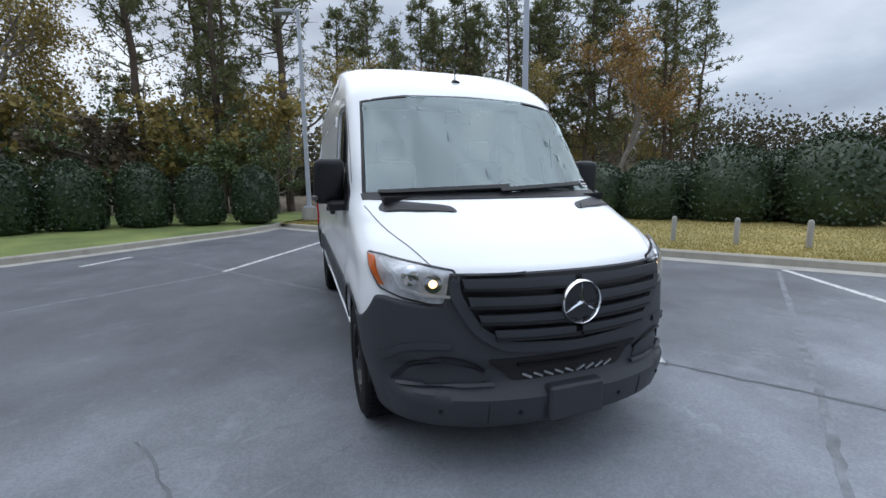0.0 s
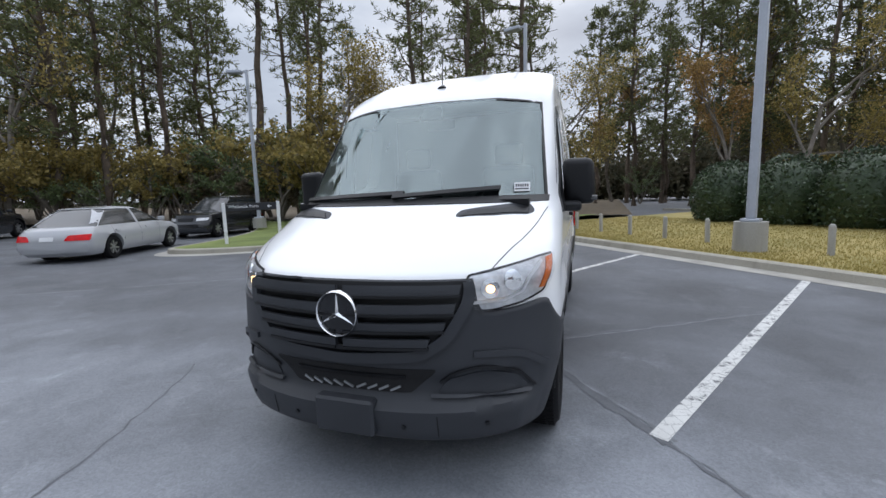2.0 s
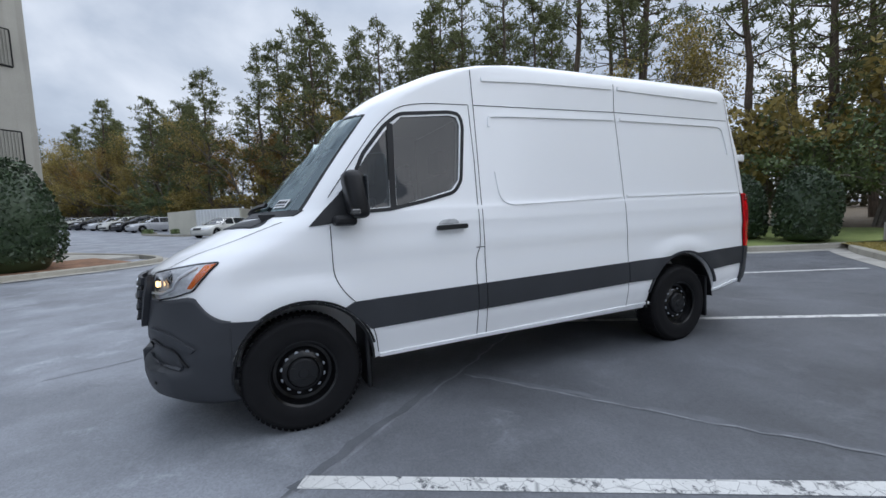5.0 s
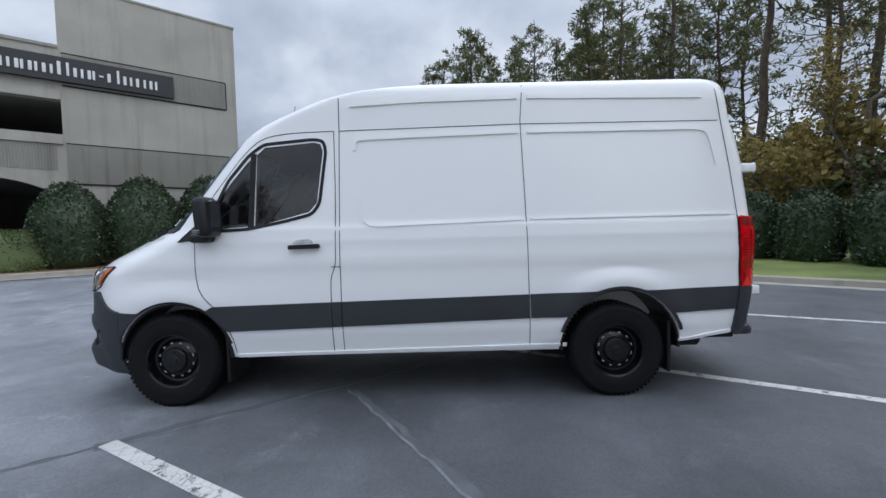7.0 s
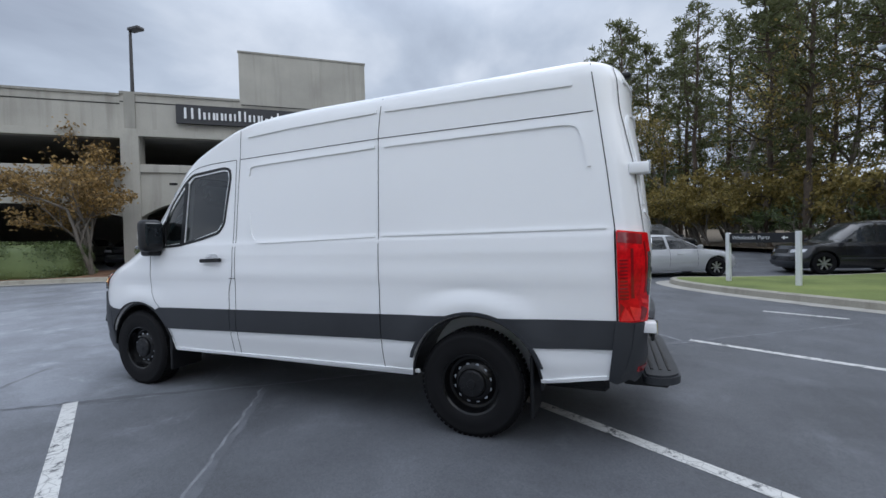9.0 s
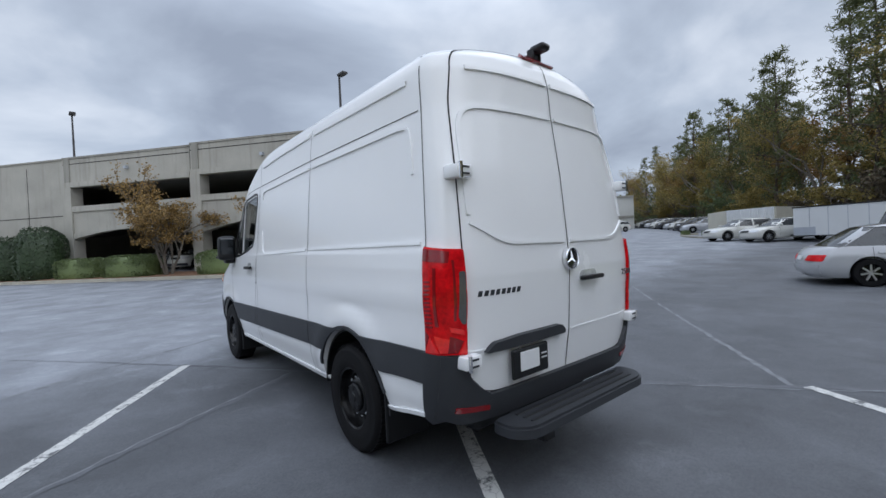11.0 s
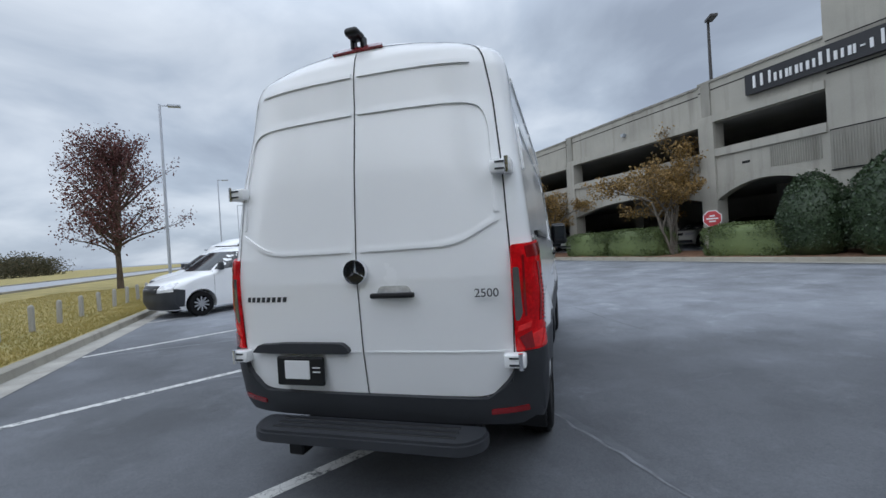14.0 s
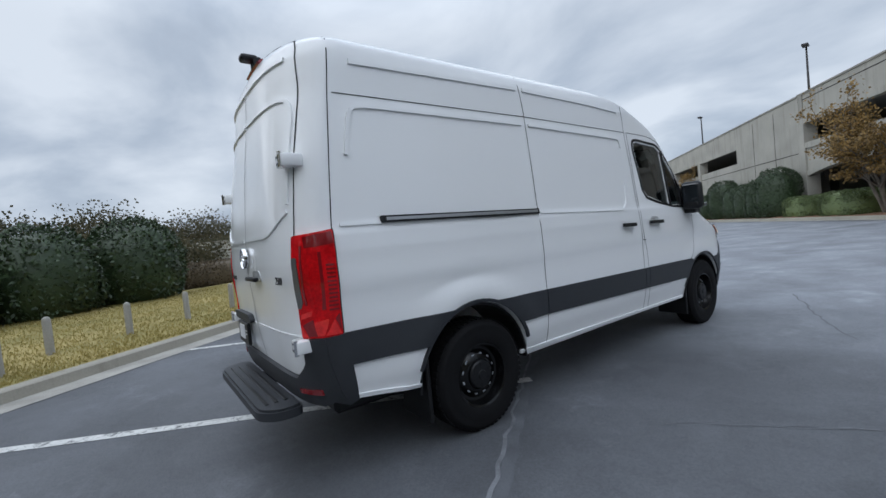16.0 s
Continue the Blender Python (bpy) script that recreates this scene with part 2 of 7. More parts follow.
M_PINE = mat("pine_needles", (0.095, 0.125, 0.05), 0.7, vary=0.45, scale=0.7, fine=5, island=0.55, col2=(0.19, 0.20, 0.08))
M_OLIVE = mat("olive_leaves", (0.24, 0.21, 0.06), 0.7, vary=0.5, scale=0.7, fine=5, island=0.6, col2=(0.46, 0.35, 0.11))
M_AUTUMN = mat("autumn_leaves", (0.32, 0.18, 0.06), 0.75, vary=0.5, scale=0.7, fine=5, island=0.6, col2=(0.42, 0.27, 0.09))
M_MAROON = mat("maroon_leaves", (0.11, 0.045, 0.045), 0.75, vary=0.4, scale=0.7, fine=5, island=0.6, col2=(0.22, 0.10, 0.09))
M_CRAPE = mat("crape_leaves", (0.16, 0.11, 0.05), 0.75, vary=0.5, scale=0.7, fine=5, island=0.6, col2=(0.48, 0.31, 0.11))
M_HOLLY = mat("holly_leaves", (0.030, 0.055, 0.024), 0.42, vary=0.5, scale=2, fine=8, island=0.6, col2=(0.058, 0.095, 0.04))
M_CLIP = mat("clipped_hedge_leaves", (0.07, 0.115, 0.035), 0.5, vary=0.45, scale=2, fine=8, island=0.6, col2=(0.16, 0.21, 0.075))
M_BROWNHEDGE = mat("brown_hedge_leaves", (0.09, 0.07, 0.045), 0.7, vary=0.45, scale=2, fine=8, island=0.6, col2=(0.16, 0.12, 0.07))
M_FAR = mat("far_woods_leaves", (0.05, 0.065, 0.035), 0.9, vary=0.5, scale=0.05, fine=0.6, island=0.5, col2=(0.13, 0.11, 0.065))

def let_light_through(m, share=0.38):
    """Thin leaves: part of the light passes through them."""
    nt = m.node_tree
    b = nt.nodes["Principled BSDF"]
    tl, mx = nt.nodes.new("ShaderNodeBsdfTranslucent"), nt.nodes.new("ShaderNodeMixShader")
    mx.inputs[0].default_value = share
    nt.links.new(b.inputs["Base Color"].links[0].from_socket, tl.inputs[0])
    nt.links.new(b.outputs[0], mx.inputs[1])
    nt.links.new(tl.outputs[0], mx.inputs[2])
    nt.links.new(mx.outputs[0], nt.nodes["Material Output"].inputs[0])


for leaf in (M_PINE, M_OLIVE, M_AUTUMN, M_MAROON, M_CRAPE, M_GRASS, M_GRASS_GREEN, M_FAR):
    let_light_through(leaf)

M_WHITE = mat("white_van_paint", (0.90, 0.91, 0.92), 0.26, vary=0.004, scale=1.5, fine=8, coat=0.6, rvary=0.03)
M_CLAD = mat("dark_grey_plastic", (0.036, 0.039, 0.045), 0.5, spec=0.38, vary=0.12, scale=4, fine=300, bump=0.06)
M_BLACK = mat("black_plastic", (0.010, 0.0105, 0.012), 0.42, spec=0.35, vary=0.2, fine=200, bump=0.04)
M_GAP = mat("panel_gap", (0.012, 0.012, 0.013), 0.9, vary=0.2)
M_RUBBER = mat("tyre_rubber", (0.008, 0.008, 0.009), 0.7, vary=0.25, scale=10, fine=120, bump=0.1, spec=0.18)
M_RIM = mat("black_steel_rim", (0.004, 0.004, 0.0045), 0.2, metal=0.0, vary=0.2, spec=0.4)
M_ALLOY = mat("alloy_rim", (0.55, 0.56, 0.58), 0.3, metal=0.85, vary=0.05)
M_CHROME = mat("chrome", (0.82, 0.83, 0.85), 0.09, metal=1.0, vary=0.02, rvary=0.03)
M_BADGE = mat("badge_black", (0.012, 0.013, 0.016), 0.12, vary=0.1)
M_REDLAMP = mat("red_lamp", (0.62, 0.006, 0.010), 0.14, vary=0.4, scale=12, fine=60, coat=0.08, spec=0.22)
M_REDDARK = mat("dark_red_lamp", (0.24, 0.008, 0.012), 0.12, vary=0.2, coat=0.6)
M_REDBRIGHT = mat("bright_red_lens", (0.85, 0.03, 0.03), 0.1, vary=0.2, scale=20, coat=0.4)
M_SMOKE = mat("smoked_lamp", (0.10, 0.10, 0.10), 0.15, vary=0.2, coat=0.6)
M_AMBER = mat("amber_lamp", (0.75, 0.16, 0.02), 0.2, vary=0.1, coat=0.4)
M_LAMPIN = mat("lamp_reflector", (0.70, 0.71, 0.73), 0.2, metal=0.35, vary=0.3, scale=14, fine=50, coat=0.3)
M_STICKER = mat("paper_sticker", (0.72, 0.73, 0.74), 0.6, vary=0.04)
M_INK = mat("ink", (0.02, 0.02, 0.025), 0.6)
M_SIGNBLACK = mat("sign_black", (0.015, 0.016, 0.02), 0.35, vary=0.15)
M_SIGNWHITE = mat("sign_white", (0.75, 0.76, 0.77), 0.4, vary=0.04)
M_STEELBRIGHT = mat("rail_steel", (0.42, 0.43, 0.44), 0.3, metal=0.8, vary=0.1)
M_SEAT = mat("seat_fabric", (0.02, 0.02, 0.022), 0.9, vary=0.2, fine=120, bump=0.2)
M_STOPRED = mat("stop_red", (0.50, 0.05, 0.06), 0.5, vary=0.1)
M_YELLOW = mat("sign_yellow", (0.75, 0.42, 0.02), 0.5, vary=0.06)
M_ORANGE = mat("cone_orange", (0.75, 0.10, 0.02), 0.6, vary=0.1)
M_TRAILER = mat("trailer_white", (0.66, 0.68, 0.69), 0.4, vary=0.05, scale=1)
M_BEIGE = mat("beige_wall", (0.55, 0.53, 0.45), 0.85, vary=0.1, scale=0.8, fine=30)
M_FARWALL = mat("far_building_wall", (0.50, 0.50, 0.47), 0.85, vary=0.08, scale=0.4)
M_DARKGLASS = mat("dark_window", (0.02, 0.024, 0.028), 0.06, vary=0.2, spec=0.8)
G_SIDE = glass("side_glass", (0.20, 0.23, 0.225), 0.0, 1.7)
G_SCREEN = glass("windscreen_glass", (0.42, 0.50, 0.50), 0.10, 2.5, (0.70, 0.82, 0.84))
G_LAMP = glass("lamp_glass", (0.92, 0.93, 0.94))


def bulb_mat():
    m = bpy.data.materials.new("warm_bulb")
    m.use_nodes = True
    b = m.node_tree.nodes["Principled BSDF"]
    b.inputs["Emission Color"].default_value = (1.0, 0.58, 0.22, 1)
    b.inputs["Emission Strength"].default_value = 2.2
    return m


M_BULB = bulb_mat()


def paint(name, col, rough=0.25):
    return mat(name, col, rough, vary=0.03, scale=2, coat=0.6, rvary=0.03)


P_SILVER, P_BLACK, P_RED, P_CREAM = paint("silver_paint", (0.42, 0.43, 0.45)), paint("black_paint", (0.012, 0.013, 0.016)), paint("maroon_paint", (0.13, 0.012, 0.02)), paint("cream_paint", (0.62, 0.62, 0.58))

# ---------------------------------------------------------------- mesh helpers


def mesh_of(name, bm, material, smooth=None):
    me = bpy.data.meshes.new(name)
    bm.to_mesh(me)
    bm.free()
    me.materials.append(material)
    if smooth:
        for p in me.polygons:
            p.use_smooth = True
        me.set_sharp_from_angle(angle=radians(smooth))
    return me


def part(name, bm, material, parent=None, label="", smooth=None):
    """Links a bmesh as one mesh object, under a thing or a part."""
    ob = new(name, mesh_of(name, bm, material, smooth))
    ob.parent = parent
    return tagged(ob, label)


def thing(name, label, category, group="", kind="", m=None):
    ob = new(name)
    ob.empty_display_size = 0.1
    if m is not None:
        ob.matrix_basis = m
    return tagged(ob, label, category, group, kind)


def box(bm, x0, x1, y0, y1, z0, z1, bevel=0.0, m=None, seg=1):
    g = bmesh.ops.create_cube(bm, size=1.0)
    vs = g["verts"]
    bmesh.ops.transform(bm, matrix=Matrix.LocRotScale(((x0 + x1) / 2, (y0 + y1) / 2, (z0 + z1) / 2), None, (abs(x1 - x0), abs(y1 - y0), abs(z1 - z0))), verts=vs)
    if bevel:
        es = list({e for v in vs for e in v.link_edges})
        r = bmesh.ops.bevel(bm, geom=es, offset=bevel, segments=seg, affect="EDGES", profile=0.5)
        vs = list({v for f in r["faces"] for v in f.verts} | {v for v in vs if v.is_valid})
    if m is not None:
        bmesh.ops.transform(bm, matrix=m, verts=vs)
    return bm


def cyl(bm, r0, r1, h, m=None, n=24):
    g = bmesh.ops.create_cone(bm, cap_ends=True, segments=n, radius1=r0, radius2=r1, depth=h)
    bmesh.ops.transform(bm, matrix=(m or Matrix()) @ Matrix.Translation((0, 0, h / 2)), verts=g["verts"])
    return bm


def lathe(bm, prof, n=48, m=None):
    """Turns a profile of (radius, height along x) round the x axis."""
    rings = []
    m = m or Matrix()
    for r, h in prof:
        if r < 1e-5:
            rings.append([bm.verts.new(m @ Vector((h, 0, 0)))])
        else:
            rings.append([bm.verts.new(m @ Vector((h, r * math.cos(2 * math.pi * i / n), r * math.sin(2 * math.pi * i / n)))) for i in range(n)])
    for a, b in zip(rings, rings[1:]):
        for i in range(n):
            j = (i + 1) % n
            if len(a) == 1 and len(b) == 1:
                continue
            if len(a) == 1:
                bm.faces.new((a[0], b[i], b[j]))
            elif len(b) == 1:
                bm.faces.new((a[i], b[0], a[j]))
            else:
                bm.faces.new((a[i], b[i], b[j], a[j]))
    bmesh.ops.recalc_face_normals(bm, faces=bm.faces)
    return bm


def prism(bm, pts, lo, hi, to):
    """A polygon in a plane, given depth: to(a, b, c) places it."""
    a = [bm.verts.new(to(p, q, lo)) for p, q in pts]
    b = [bm.verts.new(to(p, q, hi)) for p, q in pts]
    n = len(pts)
    bm.faces.new(a)
    bm.faces.new(b[::-1])
    for i in range(n):
        bm.faces.new((a[i], b[i], b[(i + 1) % n], a[(i + 1) % n]))
    bmesh.ops.recalc_face_normals(bm, faces=bm.faces)
    return bm


def tube(bm, pts, r, n=8, r1=None):
    """A round bar along points, which may taper."""
    pts = [Vector(p) for p in pts]
    rings = []
    for i, p in enumerate(pts):
        d = (pts[min(i + 1, len(pts) - 1)] - pts[max(i - 1, 0)]).normalized()
        q = d.to_track_quat("Z", "Y")
        rr = r + ((r1 if r1 is not None else r) - r) * i / max(1, len(pts) - 1)
        rings.append([bm.verts.new(p + q @ Vector((rr * math.cos(2 * math.pi * k / n), rr * math.sin(2 * math.pi * k / n), 0))) for k in range(n)])
    for a, b in zip(rings, rings[1:]):
        for k in range(n):
            bm.faces.new((a[k], a[(k + 1) % n], b[(k + 1) % n], b[k]))
    bm.faces.new(rings[0][::-1])
    bm.faces.new(rings[-1])
    return bm


def curve(table):
    xs, ys = zip(*table)
    return lambda v: float(np.interp(v, xs, ys))


# ---------------------------------------------------------------- ground
N_IN = Vector((-0.771, -0.636))
U_FACE = Vector((0.636, -0.771))
A_FACE = Vector((-13.72, -6.36))
K0, K_ALONG, K_OUT = Vector((5.3, 4.5)), Vector((0.613, -0.790)), Vector((0.790, 0.613))


def gz(x, y):
    """The lot lies level round the van and rises towards the garage."""
    d = x * N_IN.x + y * N_IN.y
    if d < 1:
        return 0.0
    if d < 7.85:
        return 0.0027 * (d - 1) ** 2
    d = min(d, 70.0)
    return 0.127 + 0.037 * (d - 7.85)


def axis_steps(lo, hi, near, fine):
    v, out = -near, []
    out = list(np.arange(-near, near + 0.01, fine))
    s, p = fine, near
    while p < hi:
        s *= 1.35
        p += s
        out.append(min(p, hi))
    s, p = fine, -near
    while p > lo:
        s *= 1.35
        p -= s
        out.append(max(p, lo))
    return sorted(set(out))


def sheet(name, xs, ys, zf, material, label, category, kind="structure"):
    vs = [(x, y, zf(x, y)) for y in ys for x in xs]
    w = len(xs)
    fs = [(j * w + i, j * w + i + 1, (j + 1) * w + i + 1, (j + 1) * w + i) for j in range(len(ys) - 1) for i in range(w - 1)]
    me = bpy.data.meshes.new(name)
    me.from_pydata(vs, [], fs)
    me.materials.append(material)
    return tagged(new(name, me), label, category, kind=kind)


sheet("ground", axis_steps(-1500, 1500, 60, 1.5), axis_steps(-1500, 1500, 60, 1.5), gz, M_ASPHALT, "dark grey weathered asphalt car park with fine cracks", "asphalt")


def kp(s, r):
    p = K0 + K_ALONG * s + K_OUT * r
    return p.x, p.y


def sweep(bm, line, prof, base=gz):
    """Carries a section of (offset, height) along a line on the ground; the offset is to the line's left."""
    rows = []
    line = [Vector(p) for p in line]
    for i, p in enumerate(line):
        d = (line[min(i + 1, len(line) - 1)] - line[max(i - 1, 0)]).normalized()
        left = Vector((-d.y, d.x))
        z = base(p.x, p.y)
        rows.append([bm.verts.new((*(p + left * o), z + h)) for o, h in prof])
    for a, b in zip(rows, rows[1:]):
        for k in range(len(prof) - 1):
            bm.faces.new((a[k], a[k + 1], b[k + 1], b[k]))
    bmesh.ops.recalc_face_normals(bm, faces=bm.faces)
    return bm


def dense(line, step=0.6):
    out = []
    for a, b in zip(line, line[1:]):
        a, b = Vector(a), Vector(b)
        n = max(1, int((b - a).length / step))
        out += [a.lerp(b, i / n) for i in range(n)]
    return out + [Vector(line[-1])]


def smooth_line(line, rounds=3):
    line = [Vector(p) for p in line]
    for _ in range(rounds):
        out = [line[0]]
        for a, b in zip(line, line[1:]):
            out += [a.lerp(b, 0.25), a.lerp(b, 0.75)]
        line = out + [line[-1]]
    return line


KERB = [(-0.42, 0.006), (-0.05, 0.012), (-0.045, 0.03), (-0.03, 0.13), (0.0, 0.15), (0.13, 0.155), (0.15, 0.14), (0.15, -0.05)]
GUTTER, STONE = KERB[:2], KERB[1:]


def kerb(name, line, label):
    t = thing(name, label, "kerb", kind="structure")
    part("kerb_stone", sweep(bmesh.new(), line, STONE), M_KERB, t, smooth=40)
    part("gutter", sweep(bmesh.new(), line, GUTTER), M_GUTTER, t)
    return t


# the long kerb beside the parking bays, from the island's corner to the far end of the lot
LINE_R = smooth_line([kp(-12.3, 0.35), kp(-11.0, 0.0)] + [kp(s, 0) for s in (-8, -4, 0, 4, 8, 14, 22, 40, 70, 120)], 2)
kerb("kerb_bays", [p for p in LINE_R], "pale concrete kerb with a gutter strip beside parking bays")
LINE_L = smooth_line([kp(-12.3, 0.35), (-3.0, 12.2), (-4.6, 10.6), (-6.3, 8.7), (-8.4, 6.9), (-9.8, 6.2), (-10.6, 6.35), (-10.75, 7.3), (-11.3, 9.2), (-12.6, 12.2), (-17.0, 17.5)], 2)
kerb("kerb_island", LINE_L[::-1], "rounded concrete kerb round a green lawn island")


def lawn_height(x, y):
    r = (Vector((x, y)) - K0).dot(K_OUT)
    return 0.15 + 0.012 * max(0, min(r, 12))


def lawn_right():
    ss = list(np.arange(-12.2, 40, 0.8)) + list(np.arange(40, 400, 12.0))
    rs = [0.12, 0.5, 1, 2, 3, 4, 5, 6, 8, 10, 12, 16, 22, 30, 45, 70, 120, 250, 600]
    vs = [(*kp(s, r), lawn_height(*kp(s, r)) if r > 0.2 else 0.148) for s in ss for r in rs]
    w = len(rs)
    fs = [(j * w + i, (j + 1) * w + i, (j + 1) * w + i + 1, j * w + i + 1) for j in range(len(ss) - 1) for i in range(w - 1)]
    me = bpy.data.meshes.new("lawn")
    me.from_pydata(vs, [], fs)
    me.materials.append(M_LAWN)
    return tagged(new("lawn_verge", me), "yellowing winter lawn beside the kerb", "lawn", kind="structure")


lawn_right()


def island_z(x, y):
    d = min((Vector((x, y)) - p).length for p in LINE_L)
    return gz(x, y) + 0.148 + min(0.3, 0.03 * d)


def flat_fill(pts, step, zf, material, name, label, category):
    """A level polygon cut into a grid and set at its height."""
    bm = bmesh.new()
    f = bm.faces.new([bm.verts.new((p[0], p[1], 0)) for p in pts])
    bmesh.ops.triangulate(bm, faces=[f])
    for i in (0, 1):
        n = Vector((1, 0, 0)) if i == 0 else Vector((0, 1, 0))
        lo, hi = min(p[i] for p in pts), max(p[i] for p in pts)
        v = lo + step
        while v < hi:
            bmesh.ops.bisect_plane(bm, geom=bm.verts[:] + bm.edges[:] + bm.faces[:], plane_co=n * v, plane_no=n)
            v += step
    for v in bm.verts:
        v.co.z = zf(v.co.x, v.co.y)
    bmesh.ops.recalc_face_normals(bm, faces=bm.faces)
    for f in bm.faces:
        if f.normal.z < 0:
            f.normal_flip()
    return tagged(part(name, bm, material), label, category, kind="structure")


inner = []
for i, p in enumerate(LINE_L):
    d = (LINE_L[min(i + 1, len(LINE_L) - 1)] - LINE_L[max(i - 1, 0)]).normalized()
    inner.append(p + Vector((d.y, -d.x)) * 0.12)
flat_fill(inner + [Vector((-18.0, 19.0)), Vector((2.0, 19.0))], 1.0, island_z, M_LAWN_GREEN, "lawn_island", "green mown lawn island in front of clipped bushes", "lawn")
flat_fill([Vector(p) for p in ((3.5, 19.0), (-19.4, 19.0), (-22, 15.0), (-30, 9.8), (-38, 4.4), (-48, -4.2), (-70, -22), (-95, -41), (-220, -132), (-300, 0), (-120, 90), (8, 90))], 4.0, lambda x, y: gz(x, y) + 0.28, M_FOREST_FLOOR, "ground_woods", "brown leaf litter under the trees", "forest floor")


def strip(name, a, b, width, material, label, category, lift=0.004, group="", wob=0.0, rng=None):
    """Flat marking on the lot from a to b."""
    a, b = Vector(a), Vector(b)
    d = (b - a).normalized()
    left = Vector((-d.y, d.x)) * width / 2
    bm = bmesh.new()
    n = max(2, int((b - a).length / (0.12 if rng else 0.35)))
    rows = []
    for i in range(n + 1):
        p = a.lerp(b, i / n)
        j = left * (1 + (rng.uniform(-0.25, 0.25) if rng else 0))
        w = Vector((-d.y, d.x)) * (rng.uniform(-wob, wob) if rng else 0)
        rows.append([bm.verts.new((*(p + w + s * j), gz(*(p + w + s * j)) + lift)) for s in (1, -1)])
    for r0, r1 in zip(rows, rows[1:]):
        bm.faces.new((r0[0], r0[1], r1[1], r1[0]))
    bmesh.ops.recalc_face_normals(bm, faces=bm.faces)
    ob = part(name, bm, material)
    return tagged(ob, label, category, group, "structure")


LINES = [((-5.45, 7.2), (-4.9, 8.2)), ((-2.67, 5.6), (-0.1, 10.4)), ((-0.57, 2.76), (2.45, 7.75)), ((1.55, -0.1), (4.45, 5.05)), ((3.95, -3.0), (6.6, 2.1)), ((6.4, -6.0), (9.0, -0.9))]
for i, (a, b) in enumerate(LINES):
    strip("parking_line", a, b, 0.11, M_LINE, "worn white painted parking line on asphalt", "parking line", group="parking lines")
rs = random.Random(3)
SEAMS = [((2.4, -1.25), (1.6, -0.15), 0.03), ((1.6, -0.15), (-2.6, 5.55), 0.08), ((0.62, 1.38), (3.4, 3.15), 0.07), ((-1.9, -0.68), (-1.3, -2.2), 0.018), ((-2.3, 0.1), (-1.9, -0.68), 0.018), ((2.4, -1.25), (5.0, -4.6), 0.012), ((-2.6, 5.55), (-4.6, 8.2), 0.08), ((-1.8, 2.83), (-2.7, 2.15), 0.014)]
PALE = [((-2.6, 5.5), (-4.73, 3.93), 0.06), ((-4.73, 3.93), (-8.8, 0.9), 0.05), ((6.4, 2.05), (2.17, -0.93), 0.06), ((2.17, -0.93), (0.9, -1.8), 0.05), ((0.65, 0.64), (-1.62, -0.70), 0.02), ((-1.1, 0.1), (-2.2, -0.3), 0.02)]
for a, b, w in PALE:
    strip("asphalt_crack", a, b, w, M_SEAM_PALE, "pale filled seam in the asphalt", "asphalt crack", 0.0025, "cracks", 0.012, rs)
for a, b, w in SEAMS:
    strip("asphalt_seam", a, b, w, M_SEAM, "dark sealed seam in the asphalt", "asphalt seam", 0.003, "seams", 0.02, rs)
    c = Vector((b[1] - a[1], a[0] - b[0])).normalized() * w * 0.62
    strip("asphalt_crack", Vector(a) + c, Vector(b) + c, w * 0.3, M_SEAM_PALE, "pale ravelled crack along an asphalt seam", "asphalt crack", 0.0035, "cracks", 0.02, rs)

# ---------------------------------------------------------------- the white cargo van
# x across (its left side is +x), y from nose to tail, front axle at y 0, rear axle at 3.665
from mathutils.bvhtree import BVHTree


def shell(zs, front, bow, pf, rear, rbow, pr, width, n=18, m=10, along=14):
    """A closed hull from level outlines: nose and tail are superellipses, the sides straight."""
    bm = bmesh.new()
    loops = []
    for z in zs:
        w, yf, b, yr, rb = max(width(z), 0.01), front(z), bow(z), rear(z), rbow(z)
        p, q = pf(z), pr(z)
        if yf + b > yr - rb:
            k = (yr - yf) / (b + rb + 1e-6)
            b, rb = b * k, rb * k
        half = []
        for i in range(n + 1):
            th = i / n * math.pi / 2
            half.append((w * math.sin(th) ** (2 / p), yf + b * (1 - math.cos(th))))
        y0, y1 = yf + b, yr - rb
        for i in range(1, along):
            half.append((w, y0 + (y1 - y0) * i / along))
        for i in range(m + 1):
            th = (1 - i / m) * math.pi / 2
            half.append((w * math.sin(th) ** (2 / q), yr - rb * (1 - math.cos(th))))
        full = half + [(-x, y) for x, y in half[-2:0:-1]]
        loops.append([bm.verts.new((x, y, z)) for x, y in full])
    k = len(loops[0])
    for a, b in zip(loops, loops[1:]):
        for i in range(k):
            j = (i + 1) % k
            bm.faces.new((a[i], a[j], b[j], b[i]))
    bm.faces.new(loops[0][::-1])
    bm.faces.new(loops[-1])
    bmesh.ops.recalc_face_normals(bm, faces=bm.faces)
    return bm


V_FRONT = curve([(0.27, -0.90), (0.33, -0.96), (0.45, -0.985), (0.95, -0.98), (1.08, -0.955), (1.115, -0.93), (1.16, -0.865), (1.22, -0.77), (1.30, -0.605), (1.37, -0.455), (1.41, -0.365), (1.435, -0.31), (1.455, -0.265), (2.25, 0.52), (2.31, 0.60), (2.37, 0.71), (2.46, 0.91), (2.53, 1.07), (2.58, 1.25), (2.615, 1.48), (2.645, 1.82), (2.67, 2.2), (2.70, 2.7), (2.745, 3.3)])
V_BOW = curve([(0.27, 0.56), (0.5, 0.60), (0.9, 0.61), (1.1, 0.62), (1.3, 0.66), (1.45, 0.60), (2.2, 0.30), (2.5, 0.34), (2.78, 0.5)])
